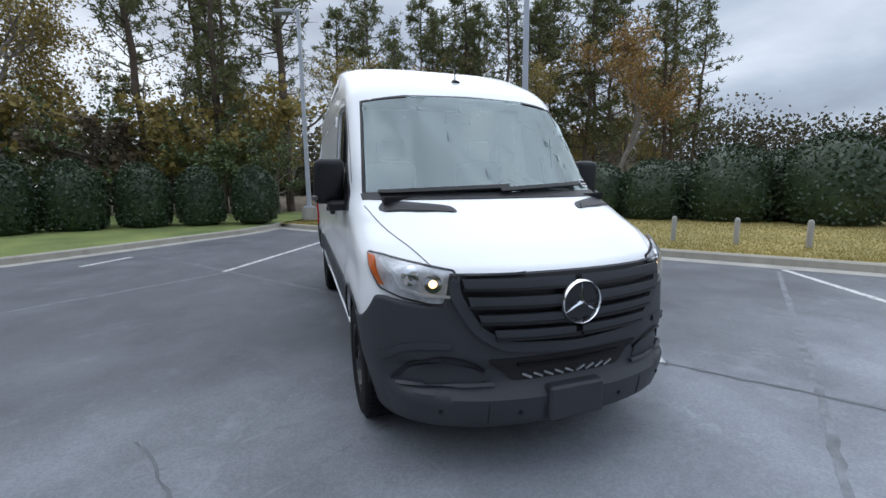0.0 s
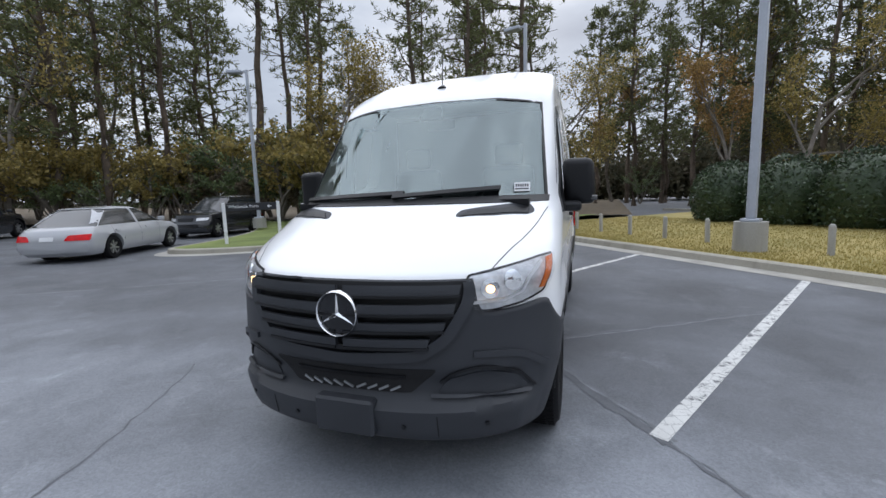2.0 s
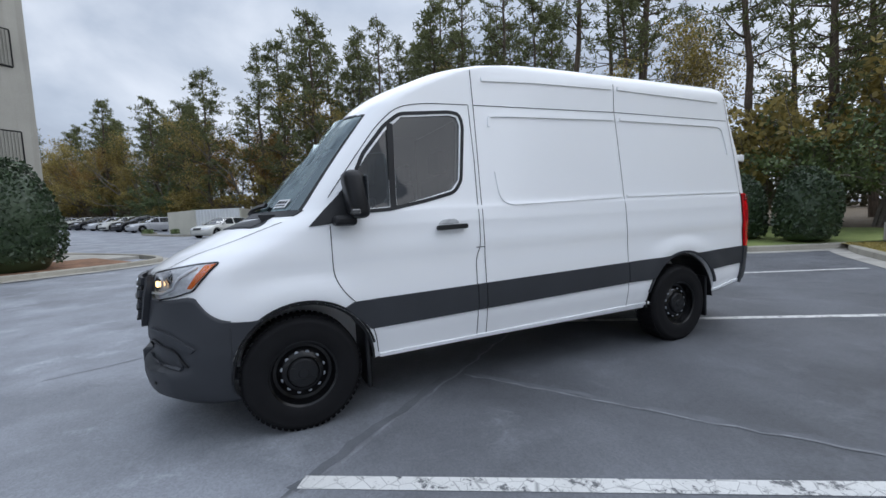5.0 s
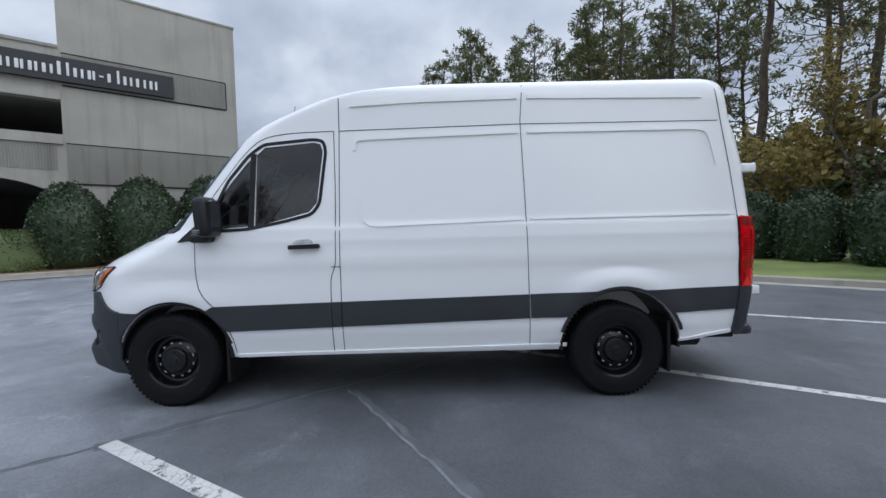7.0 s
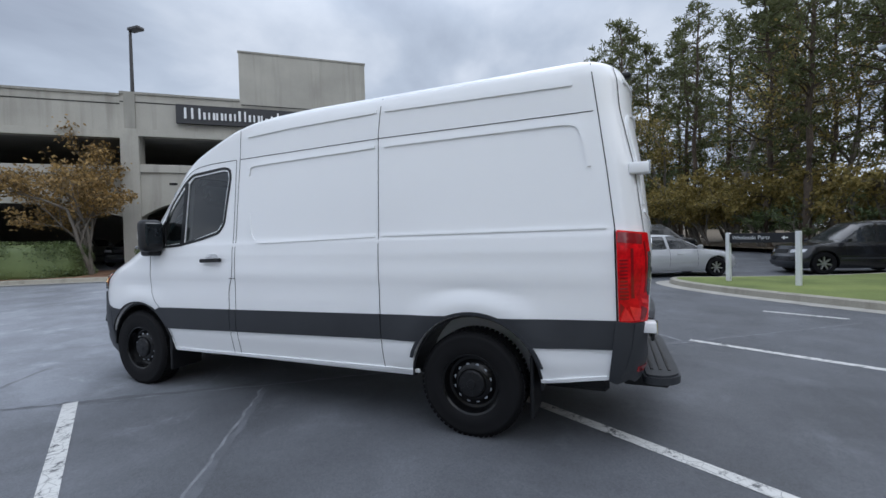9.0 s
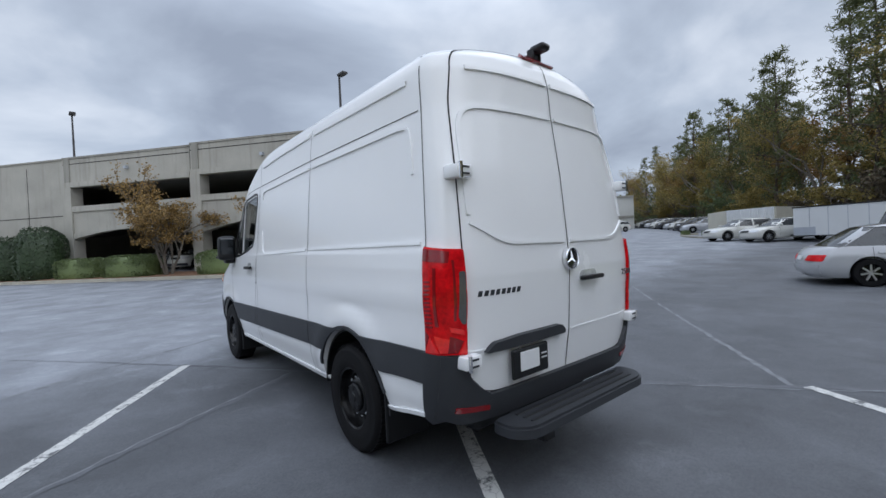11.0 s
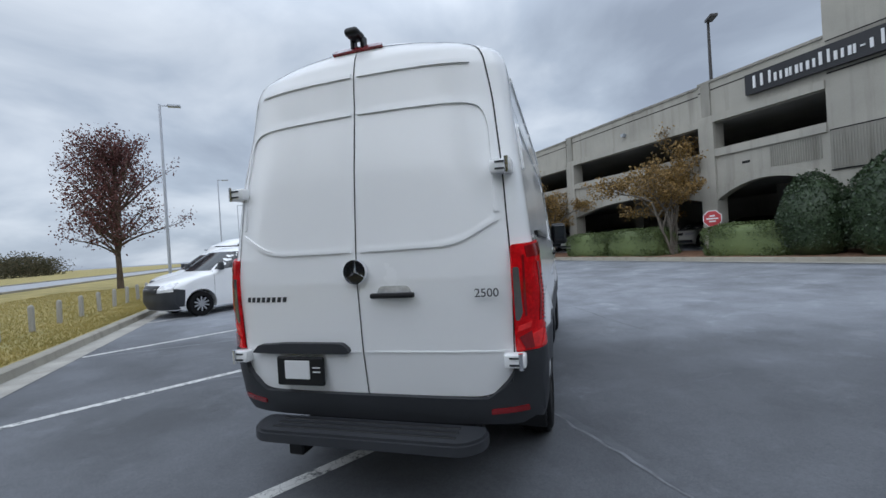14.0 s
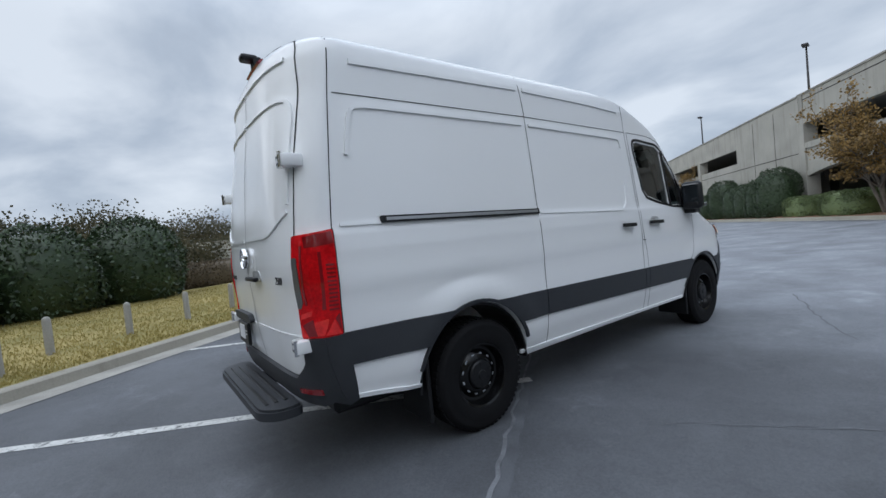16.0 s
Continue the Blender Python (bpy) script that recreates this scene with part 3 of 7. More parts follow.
V_PF = curve([(0.3, 2.5), (0.6, 2.3), (0.9, 2.1), (1.05, 2.2), (1.2, 2.6), (1.45, 3.0), (2.2, 3.9), (2.55, 3.4), (2.78, 2.2)])
V_REAR = curve([(0.38, 4.75), (0.55, 4.82), (0.9, 4.875), (1.3, 4.90), (1.5, 4.89), (1.9, 4.855), (2.3, 4.80), (2.5, 4.785), (2.6, 4.76), (2.66, 4.73), (2.70, 4.695), (2.73, 4.64), (2.738, 4.5), (2.742, 4.2), (2.745, 3.7)])
V_RBOW = curve([(0.4, 0.2), (1.9, 0.21), (2.3, 0.25), (2.6, 0.27), (2.74, 0.4)])
V_PR = curve([(0.4, 5.2), (1.6, 4.6), (2.2, 3.6), (2.5, 3.2), (2.74, 2.5)])
V_WIDE = curve([(0.27, 0.90), (0.37, 0.925), (0.42, 0.94), (0.60, 0.982), (0.75, 0.992), (0.95, 0.992), (1.1, 0.982), (1.2, 0.984), (1.35, 0.985), (1.45, 0.975), (1.49, 0.962), (1.6, 0.953), (1.9, 0.925), (2.15, 0.898), (2.26, 0.886), (2.36, 0.879), (2.45, 0.872), (2.53, 0.862), (2.58, 0.848), (2.61, 0.828), (2.64, 0.785), (2.66, 0.735), (2.68, 0.665), (2.695, 0.60), (2.715, 0.48), (2.73, 0.36), (2.74, 0.22), (2.745, 0.1)])
ZS = sorted(set([round(z, 4) for z in list(np.arange(0.40, 1.06, 0.04)) + list(np.arange(1.06, 1.48, 0.015)) + list(np.arange(1.48, 2.24, 0.04)) + list(np.arange(2.24, 2.58, 0.02)) + [2.58, 2.595, 2.61, 2.625, 2.64, 2.65, 2.66, 2.67, 2.68, 2.69, 2.70, 2.712, 2.722, 2.731, 2.739, 2.745]]))


def cut(base, cutters):
    """Cuts closed meshes out of a closed mesh; gives the mesh that is left."""
    tmp = bpy.data.meshes.new("cut")
    base.to_mesh(tmp)
    base.free()
    ob = new("cut", tmp)
    tools = []
    for c in cutters:
        cm = bpy.data.meshes.new("tool")
        c.to_mesh(cm)
        c.free()
        co = new("tool", cm)
        tools.append(co)
        md = ob.modifiers.new("cut", "BOOLEAN")
        md.operation, md.solver, md.object = "DIFFERENCE", "EXACT", co
    dg = bpy.context.evaluated_depsgraph_get()
    res = bpy.data.meshes.new_from_object(ob.evaluated_get(dg))
    bm = bmesh.new()
    bm.from_mesh(res)
    for o in [ob] + tools:
        bpy.data.objects.remove(o)
    bpy.data.meshes.remove(res)
    return bm


def fill(pts, step):
    """A flat polygon cut into a grid, as a bmesh in its own plane."""
    bm = bmesh.new()
    f = bm.faces.new([bm.verts.new((p, q, 0)) for p, q in pts])
    bmesh.ops.triangulate(bm, faces=[f])
    lo = [min(p[i] for p in pts) for i in (0, 1)]
    hi = [max(p[i] for p in pts) for i in (0, 1)]
    for i in (0, 1):
        n = Vector((1, 0, 0)) if i == 0 else Vector((0, 1, 0))
        v = lo[i] + step
        while v < hi[i] - 1e-4:
            bmesh.ops.bisect_plane(bm, geom=bm.verts[:] + bm.edges[:] + bm.faces[:], plane_co=n * v, plane_no=n)
            v += step
    return bm


def round_poly(pts, r, n=4):
    """The polygon with its corners rounded."""
    out = []
    k = len(pts)
    for i in range(k):
        a, b, c = Vector(pts[i - 1]), Vector(pts[i]), Vector(pts[(i + 1) % k])
        ra = min(r, (a - b).length * 0.45)
        rc = min(r, (c - b).length * 0.45)
        p, q = b + (a - b).normalized() * ra, b + (c - b).normalized() * rc
        for j in range(n + 1):
            t = j / n
            out.append(tuple((1 - t) ** 2 * p + 2 * t * (1 - t) * b + t * t * q))
    return out


def drape(tree, pts, view, lift, depth, step=0.06):
    """Lays a polygon on the hull as a plate: view 'L'/'R' takes (y, z) on a side, 'F'/'B' (x, z) on nose or tail, 'T' (x, y) from above."""
    bm = fill(pts, step)
    far = 8.0
    cast = {"L": (lambda p, q: Vector((far, p, q)), Vector((-1, 0, 0))), "R": (lambda p, q: Vector((-far, p, q)), Vector((1, 0, 0))), "F": (lambda p, q: Vector((p, -far, q)), Vector((0, 1, 0))), "B": (lambda p, q: Vector((p, far + 5, q)), Vector((0, -1, 0))), "T": (lambda p, q: Vector((p, q, far)), Vector((0, 0, -1))), "DL": (lambda p, q: Vector((0.707 * (p + far), 0.707 * (p - far), q)), Vector((-0.707, 0.707, 0))), "DR": (lambda p, q: Vector((-0.707 * (p + far), 0.707 * (p - far), q)), Vector((0.707, 0.707, 0)))}[view]
    bad = []
    inner = {}
    for v in bm.verts:
        o = cast[0](v.co.x, v.co.y)
        hit, nor, _, _ = tree.ray_cast(o, cast[1])
        if hit is None:
            bad.append(v)
            continue
        if nor.dot(cast[1]) > 0:
            nor = -nor
        nor = (nor - cast[1] * 0.35).normalized()
        inner[v] = (hit, nor)
    for v, (h, nor) in inner.items():
        v.co = h + nor * lift
    bmesh.ops.delete(bm, geom=bad, context="VERTS")
    if depth:
        top = bm.faces[:]
        d = {v: inner[v] for v in bm.verts}
        r = bmesh.ops.extrude_face_region(bm, geom=top)
        new_vs = [v for v in r["geom"] if isinstance(v, bmesh.types.BMVert)]
        bmesh.ops.recalc_face_normals(bm, faces=bm.faces)
        for v in d:
            if v.is_valid:
                v.co = v.co - d[v][1] * depth
    bmesh.ops.recalc_face_normals(bm, faces=bm.faces)
    if not depth:
        bm.normal_update()
        bmesh.ops.reverse_faces(bm, faces=[f for f in bm.faces if f.normal.dot(cast[1]) > 0])
    return bm


def line_poly(pts, width):
    pts = [Vector(p) for p in pts]
    left, right = [], []
    for i, p in enumerate(pts):
        d = (pts[min(i + 1, len(pts) - 1)] - pts[max(i - 1, 0)]).normalized()
        n = Vector((-d.y, d.x)) * width / 2
        left.append(tuple(p + n))
        right.append(tuple(p - n))
    return left + right[::-1]


def bent(pts, r=0.08, n=5):
    """A polyline with rounded bends."""
    pts = [Vector(p) for p in pts]
    out = [tuple(pts[0])]
    for a, b, c in zip(pts, pts[1:], pts[2:]):
        ra, rc = min(r, (a - b).length * 0.45), min(r, (c - b).length * 0.45)
        p, q = b + (a - b).normalized() * ra, b + (c - b).normalized() * rc
        out += [tuple((1 - t) ** 2 * p + 2 * t * (1 - t) * b + t * t * q) for t in [j / n for j in range(n + 1)]]
    return out + [tuple(pts[-1])]


van = thing("cargo_van", "white high-roof panel van with dark grey bumpers, parked on asphalt", "van")


def van_wheel(x, y, side):
    w = part("wheel", lathe(bmesh.new(), [(0.215, -0.11), (0.225, -0.118), (0.30, -0.125), (0.355, -0.118), (0.378, -0.095), (0.386, -0.06), (0.388, 0.0), (0.386, 0.06), (0.378, 0.095), (0.355, 0.118), (0.345, 0.121), (0.335, 0.119), (0.30, 0.126), (0.235, 0.122), (0.222, 0.115), (0.215, 0.10), (0.215, -0.11)], 56), M_RUBBER, van, "black all-season tyre on a steel wheel", smooth=35)
    w.matrix_basis = pose(x, y, 0.386, 0, 0, 0 if side > 0 else 180)
    # tread blocks
    bm = bmesh.new()
    for k in range(60):
        for j, o in enumerate((-0.075, -0.025, 0.025, 0.075)):
            box(bm, o - 0.019, o + 0.019, -0.013, 0.013, 0.383, 0.392, m=pose(0, 0, 0, 6 * k + (3 if j % 2 else 0)))
    part("tread", bm, M_RUBBER, w)
    rim = part("rim", lathe(bmesh.new(), [(0.222, 0.10), (0.228, 0.112), (0.222, 0.116), (0.208, 0.108), (0.20, 0.07), (0.19, 0.045), (0.17, 0.040), (0.145, 0.055), (0.125, 0.072), (0.105, 0.075), (0.10, 0.06), (0.08, 0.058), (0.0, 0.058)], 48), M_RIM, w, "gloss black steel rim", smooth=35)
    cap = lathe(bmesh.new(), [(0.098, 0.05), (0.098, 0.088), (0.09, 0.097), (0.06, 0.10), (0.034, 0.102), (0.03, 0.108), (0.0, 0.110)], 36)
    for k in range(6):
        box(cap, 0.095, 0.103, -0.009, 0.009, 0.055, 0.085, m=pose(0, 0, 0, 60 * k))
    part("hub_cap", cap, M_BLACK, w, "black hub cap with small bolt slots", smooth=35)
    for k in range(12):
        a = math.radians(30 * k + 15)
        part("rim_hole", lathe(bmesh.new(), [(0.0, 0.0), (0.013, 0.0), (0.016, -0.004)], 10, pose(0.062, 0.133 * math.cos(a), 0.133 * math.sin(a))), M_GALV, w)
    return w


for wx, wy in ((0.86, 0.0), (-0.86, 0.0), (0.86, 3.665), (-0.86, 3.665)):
    van_wheel(wx, wy, wx)


def x_cyl(y, z, r, x0, x1, n=48, sq=1.0):
    bm = bmesh.new()
    prism(bm, [(y + r * math.cos(2 * math.pi * i / n), z + r * sq * math.sin(2 * math.pi * i / n)) for i in range(n)], x0, x1, lambda a, b, c: Vector((c, a, b)))
    return bm


# openings of the cab
WIN_F = [(0.33, 1.47), (0.42, 1.46), (0.665, 1.475), (0.69, 2.03), (0.66, 2.0), (0.52, 1.83), (0.40, 1.66)]
WIN_D = [(0.715, 1.475), (0.95, 1.53), (1.16, 1.585), (1.225, 1.66), (1.275, 2.08), (1.255, 2.14), (1.20, 2.155), (0.80, 2.12), (0.735, 2.06)]
SCREEN = [(-0.885, 1.475), (-0.6, 1.47), (0.0, 1.465), (0.6, 1.47), (0.885, 1.475), (0.81, 2.145), (0.5, 2.185), (0.0, 2.20), (-0.5, 2.185), (-0.81, 2.145)]

hull = shell(ZS, V_FRONT, V_BOW, V_PF, V_REAR, V_RBOW, V_PR, V_WIDE, along=60)
# the flanks swell round the wheel arches and fall in slightly between waist and rub strip
for v in hull.verts:
    if abs(v.co.x) > 0.55 and 0.45 < v.co.z < 1.45:
        out = 0.0
        for yc, rc, amp in ((0.03, 0.53, 0.018), (3.69, 0.575, 0.024)):
            high = min(1.0, max(0.0, (v.co.z - 0.78) / 0.10)) if yc < 1 else 1.0
            out += amp * high * math.exp(-((math.hypot(v.co.y - yc, v.co.z - 0.40) - rc) / 0.095) ** 2)
        out -= 0.010 * math.exp(-((v.co.z - 1.16) / 0.10) ** 2)
        v.co.x += math.copysign(out, v.co.x)
TREE = BVHTree.FromBMesh(hull)


def van_body():
    tools = []
    for y, r in ((0.03, 0.465), (3.69, 0.50)):
        for s in (1, -1):
            tools.append(x_cyl(y, 0.40, r, s * 0.60, s * 1.2))
    # the cab's inside
    cz = [z for z in ZS if 0.92 < z < 2.33]
    cz = cz[::3] + [cz[-1]]
    cav = shell(cz, lambda z: V_FRONT(z) + (0.035 if z > 1.42 else 0.2 + (1.42 - z) * 0.9), V_BOW, V_PF, lambda z: 1.62, lambda z: 0.05, lambda z: 6.0, lambda z: V_WIDE(z) - 0.07, 10, 4)
    tools.append(cav)
    for poly in (WIN_F, WIN_D):
        for s in (1, -1):
            b = bmesh.new()
            prism(b, poly, s * 0.6, s * 1.3, lambda a, c, d: Vector((d, a, c)))
            tools.append(b)
    b = bmesh.new()
    prism(b, SCREEN, -1.4, 0.62, lambda a, c, d: Vector((a, d, c)))
    tools.append(b)
    b = bmesh.new()
    prism(b, [(4.12, 0.2), (4.12, 0.445), (4.62, 0.52), (5.2, 0.52), (5.2, 0.2)], -1.3, 1.3, lambda a, c, d: Vector((d, a, c)))
    tools.append(b)
    # hollow behind the bumper skin
    tools.append(box(bmesh.new(), -1.2, 1.2, -1.5, -0.57, 0.2, 0.80))
    return cut(hull.copy(), tools)


part("body", van_body(), M_WHITE, van, "glossy white painted body shell", smooth=32)


def lay(name, pts, view, material, parent=van, lift=0.006, depth=0.012, label="", step=0.06, smooth=30):
    return part(name, drape(TREE, pts, view, lift, depth, step), material, parent, label, smooth)


# dark wheel housings seen through the arches
for s in (1, -1):
    for y, r in ((0.03, 0.46), (3.69, 0.495)):
        bm = bmesh.new()
        n = 20
        pr = [(y + r * math.cos(math.pi * i / n), 0.40 + r * math.sin(math.pi * i / n)) for i in range(n + 1)]
        ring = pr + [(p, q) for p, q in [(y + (r - 0.015) * math.cos(math.pi * i / n), 0.40 + (r - 0.015) * math.sin(math.pi * i / n)) for i in range(n, -1, -1)]]
        prism(bm, ring, s * 0.61, s * 0.965, lambda a, b, c: Vector((c, a, b)))
        part("wheel_housing", bm, M_BLACK, van, "black wheel housing liner")
        bm = bmesh.new()
        box(bm, s * 0.62, s * 0.955, y + 0.40, y + 0.43, 0.19, 0.62, 0.008)
        part("mud_flap", bm, M_BLACK, van, "black rubber mud flap")

# underbody, seen as a dark floor between the wheels
bm = bmesh.new()
box(bm, -0.6, 0.6, -0.75, 4.6, 0.30, 0.42, 0.03)
box(bm, -0.55, 0.55, -0.88, -0.55, 0.34, 0.78, 0.03)
part("underbody", bm, M_BLACK, van, "dark underbody and radiator")
for y in (0.0, 3.665):
    bm = bmesh.new()
    tube(bm, [(-0.8, y, 0.36), (0.8, y, 0.36)], 0.05)
    part("axle", bm, M_BLACK, van)

SIDES = (("L", 1), ("R", -1))


def arc_pts(y, r, a0, a1, n=10, sq=1.0):
    return [(y + r * math.cos(math.radians(a0 + (a1 - a0) * i / n)), 0.40 + sq * r * math.sin(math.radians(a0 + (a1 - a0) * i / n))) for i in range(n + 1)]


for view, s in SIDES:
    # rub strips with the joints of doors between them
    ztop, zbot = lambda y: 0.825 + 0.017 * y, lambda y: 0.615 + 0.022 * y
    lay("rub_strip", [(0.30, 0.80), (0.36, 0.832), (1.325, ztop(1.325)), (1.325, zbot(1.325)), (0.47, 0.625), (0.42, 0.68)], view, M_CLAD, lift=0.014, depth=0.02, label="dark grey door rub strip")
    lay("rub_strip", [(1.332, ztop(1.33)), (1.405, ztop(1.4)), (1.405, zbot(1.4)), (1.332, zbot(1.33))], view, M_CLAD, lift=0.014, depth=0.02)
    lay("rub_strip", [(1.412, ztop(1.41)), (2.935, ztop(2.93)), (2.94, zbot(2.94)), (1.412, zbot(1.41))], view, M_CLAD, lift=0.014, depth=0.02, label="long dark grey rub strip")
    lay("rub_strip", [(2.945, ztop(2.94))] + arc_pts(3.69, 0.522, 111, 147, 8) + [(2.95, zbot(2.95))], view, M_CLAD, lift=0.014, depth=0.02)
    lay("rub_strip", [(4.655, 0.905), (4.655, 0.722)] + arc_pts(3.69, 0.522, 35, 69, 8), view, M_CLAD, lift=0.014, depth=0.02)
    # arch lips
    lay("arch_lip", arc_pts(3.69, 0.525, 18, 162, 22) + arc_pts(3.69, 0.502, 162, 18, 22), view, M_CLAD, lift=0.016, depth=0.03, label="dark grey wheel-arch lip", step=0.05)
    lay("arch_lip", arc_pts(0.03, 0.482, 15, 160, 22) + arc_pts(0.03, 0.467, 160, 15, 22), view, M_BLACK, lift=0.012, depth=0.03, label="dark grey wheel-arch lip", step=0.05)
    # panel gaps
    seam = lambda pts, w=0.006: lay("panel_gap", line_poly(pts, w), view, M_GAP, lift=0.0025, depth=0, step=0.08)
    seam(bent([(0.235, 1.36), (0.235, 1.02), (0.30, 0.90), (0.40, 0.80), (0.50, 0.60), (0.52, 0.44)], 0.1))
    seam(bent([(0.24, 1.55), (0.40, 1.77), (0.62, 2.06), (0.78, 2.20), (1.0, 2.235), (1.36, 2.245)], 0.1))
    seam(bent([(1.365, 2.245), (1.375, 1.8), (1.37, 1.15), (1.325, 1.05), (1.325, 0.44)], 0.06))
    seam(bent([(1.405, 2.60), (1.41, 2.24), (1.405, 1.2), (1.41, 0.44)], 0.1))
    seam([(1.33, 1.135), (1.41, 1.135)], 0.006)
    seam([(2.93, 2.66), (2.90, 2.30), (2.925, 1.5), (2.945, 0.44)])
    seam([(4.51, 2.63), (4.56, 2.25), (4.61, 1.85), (4.65, 1.48)])
    seam([(1.41, 2.245), (2.9, 2.272), (4.53, 2.268)], 0.006)
    # pressed ribs along roof side and panels
    rib = lambda pts, w=0.03, h=0.012: lay("pressed_rib", line_poly(pts, w), view, M_WHITE, lift=h, depth=h + 0.004, step=0.05, smooth=50)
    rib([(1.50, 2.455), (2.0, 2.48), (2.88, 2.495)], 0.03)
    rib([(2.96, 2.495), (4.40, 2.472)], 0.03)
    rib(bent([(1.535, 2.08), (1.54, 2.165), (1.62, 2.175), (2.87, 2.205)], 0.07), 0.022)
    rib(bent([(2.955, 2.205), (4.36, 2.205), (4.44, 2.18), (4.475, 2.05), (4.50, 1.9)], 0.1), 0.022)
    rib(bent([(1.56, 1.72), (1.585, 1.52), (1.66, 1.458), (2.9, 1.488)], 0.09), 0.02, 0.009)
    rib([(2.96, 1.49), (4.60, 1.497)], 0.016, 0.009)
    # sill line
    lay("sill", [(0.53, 0.40), (3.25, 0.43), (3.25, 0.455), (0.53, 0.425)], view, M_WHITE, lift=0.012, depth=0.02)
    lay("sill", [(4.17, 0.45), (4.60, 0.52), (4.60, 0.545), (4.17, 0.475)], view, M_WHITE, lift=0.012, depth=0.02)
    # side glass and its black surround
    gl = lay("door_window", WIN_D, view, G_SIDE, lift=-0.012, depth=0, smooth=80, label="tinted door window")
    gl.visible_shadow = False
    gl = lay("quarter_window", WIN_F, view, G_SIDE, lift=-0.012, depth=0, smooth=80, label="tinted quarter window")
    gl.visible_shadow = False
    outer = round_poly([(0.30, 1.44), (0.66, 1.455), (0.95, 1.51), (1.18, 1.565), (1.245, 1.65), (1.30, 2.08), (1.28, 2.165), (1.2, 2.18), (0.79, 2.145), (0.67, 2.055), (0.50, 1.85)], 0.04)
    closed = outer + [outer[0]]
    lay("window_seal", line_poly(closed, 0.026), view, M_BLACK, lift=0.004, depth=0.012, step=0.05)
    lay("window_divider", line_poly([(0.688, 1.46), (0.712, 2.07)], 0.045), view, M_BLACK, lift=0.005, depth=0.02)
    lay("mirror_triangle", [(0.10, 1.36), (0.235, 1.372), (0.46, 1.445), (0.42, 1.70), (0.30, 1.56)], view, M_BLACK, lift=0.012, depth=0.02, label="black mirror mounting triangle")
    # door handle in its dished pull
    h = lay("door_handle", round_poly([(1.00, 1.285), (1.25, 1.29), (1.25, 1.325), (1.00, 1.32)], 0.015), view, M_BLACK, lift=0.045, depth=0.03, label="black door handle")
    lay("handle_cup", round_poly([(1.02, 1.325), (1.20, 1.33), (1.17, 1.365), (1.05, 1.36)], 0.02), view, M_LAMPIN, h, 0.003, 0.004)
    # headlight, wrapped round the corner
    dv = "D" + view
    hl = round_poly([(-0.180, 1.108), (-0.192, 0.975), (-0.15, 0.947), (-0.08, 0.945), (0.08, 0.968), (0.225, 1.005), (0.30, 1.09), (0.358, 1.172), (0.24, 1.165), (0.04, 1.14)], 0.02)
    lamp = lay("headlight", hl, dv, M_LAMPIN, lift=0.004, depth=0.02, label="clear headlight with amber corner", step=0.04)
    lay("amber_corner", [(0.19, 1.02), (0.222, 1.02), (0.29, 1.09), (0.345, 1.163), (0.285, 1.155), (0.235, 1.08)], dv, M_AMBER, lamp, 0.012, 0.006, "amber side indicator", 0.03)
    lay("lamp_trim", line_poly(hl + [hl[0]], 0.009), dv, M_GAP, lamp, 0.006, 0.008, "", 0.04)
    lay("light_blade", line_poly([(-0.17, 0.985), (-0.02, 0.99), (0.08, 1.02), (0.13, 1.085), (0.24, 1.145)], 0.014), dv, M_SIGNWHITE, lamp, 0.016, 0.012, "white light blade", 0.03)
    for cy, cz, cr in ((0.035, 1.075, 0.048), (-0.085, 1.045, 0.045)):
        lay("reflector_bowl", [(cy + cr * math.cos(k * math.pi / 8), cz + cr * math.sin(k * math.pi / 8)) for k in range(16)], dv, M_CHROME, lamp, 0.012, 0.01, "bright reflector bowl", 0.03)
    lay("bulb", [(-0.085 + 0.02 * math.cos(k * math.pi / 6), 1.045 + 0.02 * math.sin(k * math.pi / 6)) for k in range(12)], dv, M_BULB, lamp, 0.018, 0.006, "lit warm bulb", 0.03)
    cover = lay("lamp_cover", hl, dv, G_LAMP, lamp, 0.024, 0, "clear lens", 0.04, 80)
    cover.visible_shadow = False
    # tall tail lamp wrapped round the corner
    tl = lay("tail_lamp", round_poly([(4.655, 1.475), (4.80, 1.455), (4.80, 0.90), (4.665, 0.895)], 0.015), view, M_REDLAMP, lift=0.022, depth=0.03, label="tall red tail lamp", step=0.035)
    for k in range(12):
        lay("lens_rib", [(4.672, 1.04 + 0.022 * k), (4.715, 1.042 + 0.022 * k), (4.715, 1.052 + 0.022 * k), (4.672, 1.05 + 0.022 * k)], view, M_REDDARK, tl, 0.026, 0.006, "", 0.05)

    for k, pts in enumerate(([(4.67, 0.91), (4.74, 0.91), (4.70, 0.99)], [(4.745, 0.91), (4.795, 0.915), (4.79, 0.98), (4.72, 1.0)], [(4.67, 0.93), (4.695, 0.995), (4.672, 1.02)], [(4.73, 1.05), (4.745, 1.05), (4.745, 1.36), (4.73, 1.36)], [(4.66, 1.40), (4.79, 1.385), (4.79, 1.445), (4.665, 1.462)])):
        lay("lens_facet", pts, view, (M_REDBRIGHT, M_REDBRIGHT, M_REDDARK, M_REDDARK, M_REDDARK)[k], tl, 0.0255, 0.005, "", 0.04)
    lay("lamp_shut_line", line_poly([(4.648, 1.48), (4.655, 0.895)], 0.010), view, M_GAP, tl, 0.006, 0.004, "", 0.05)

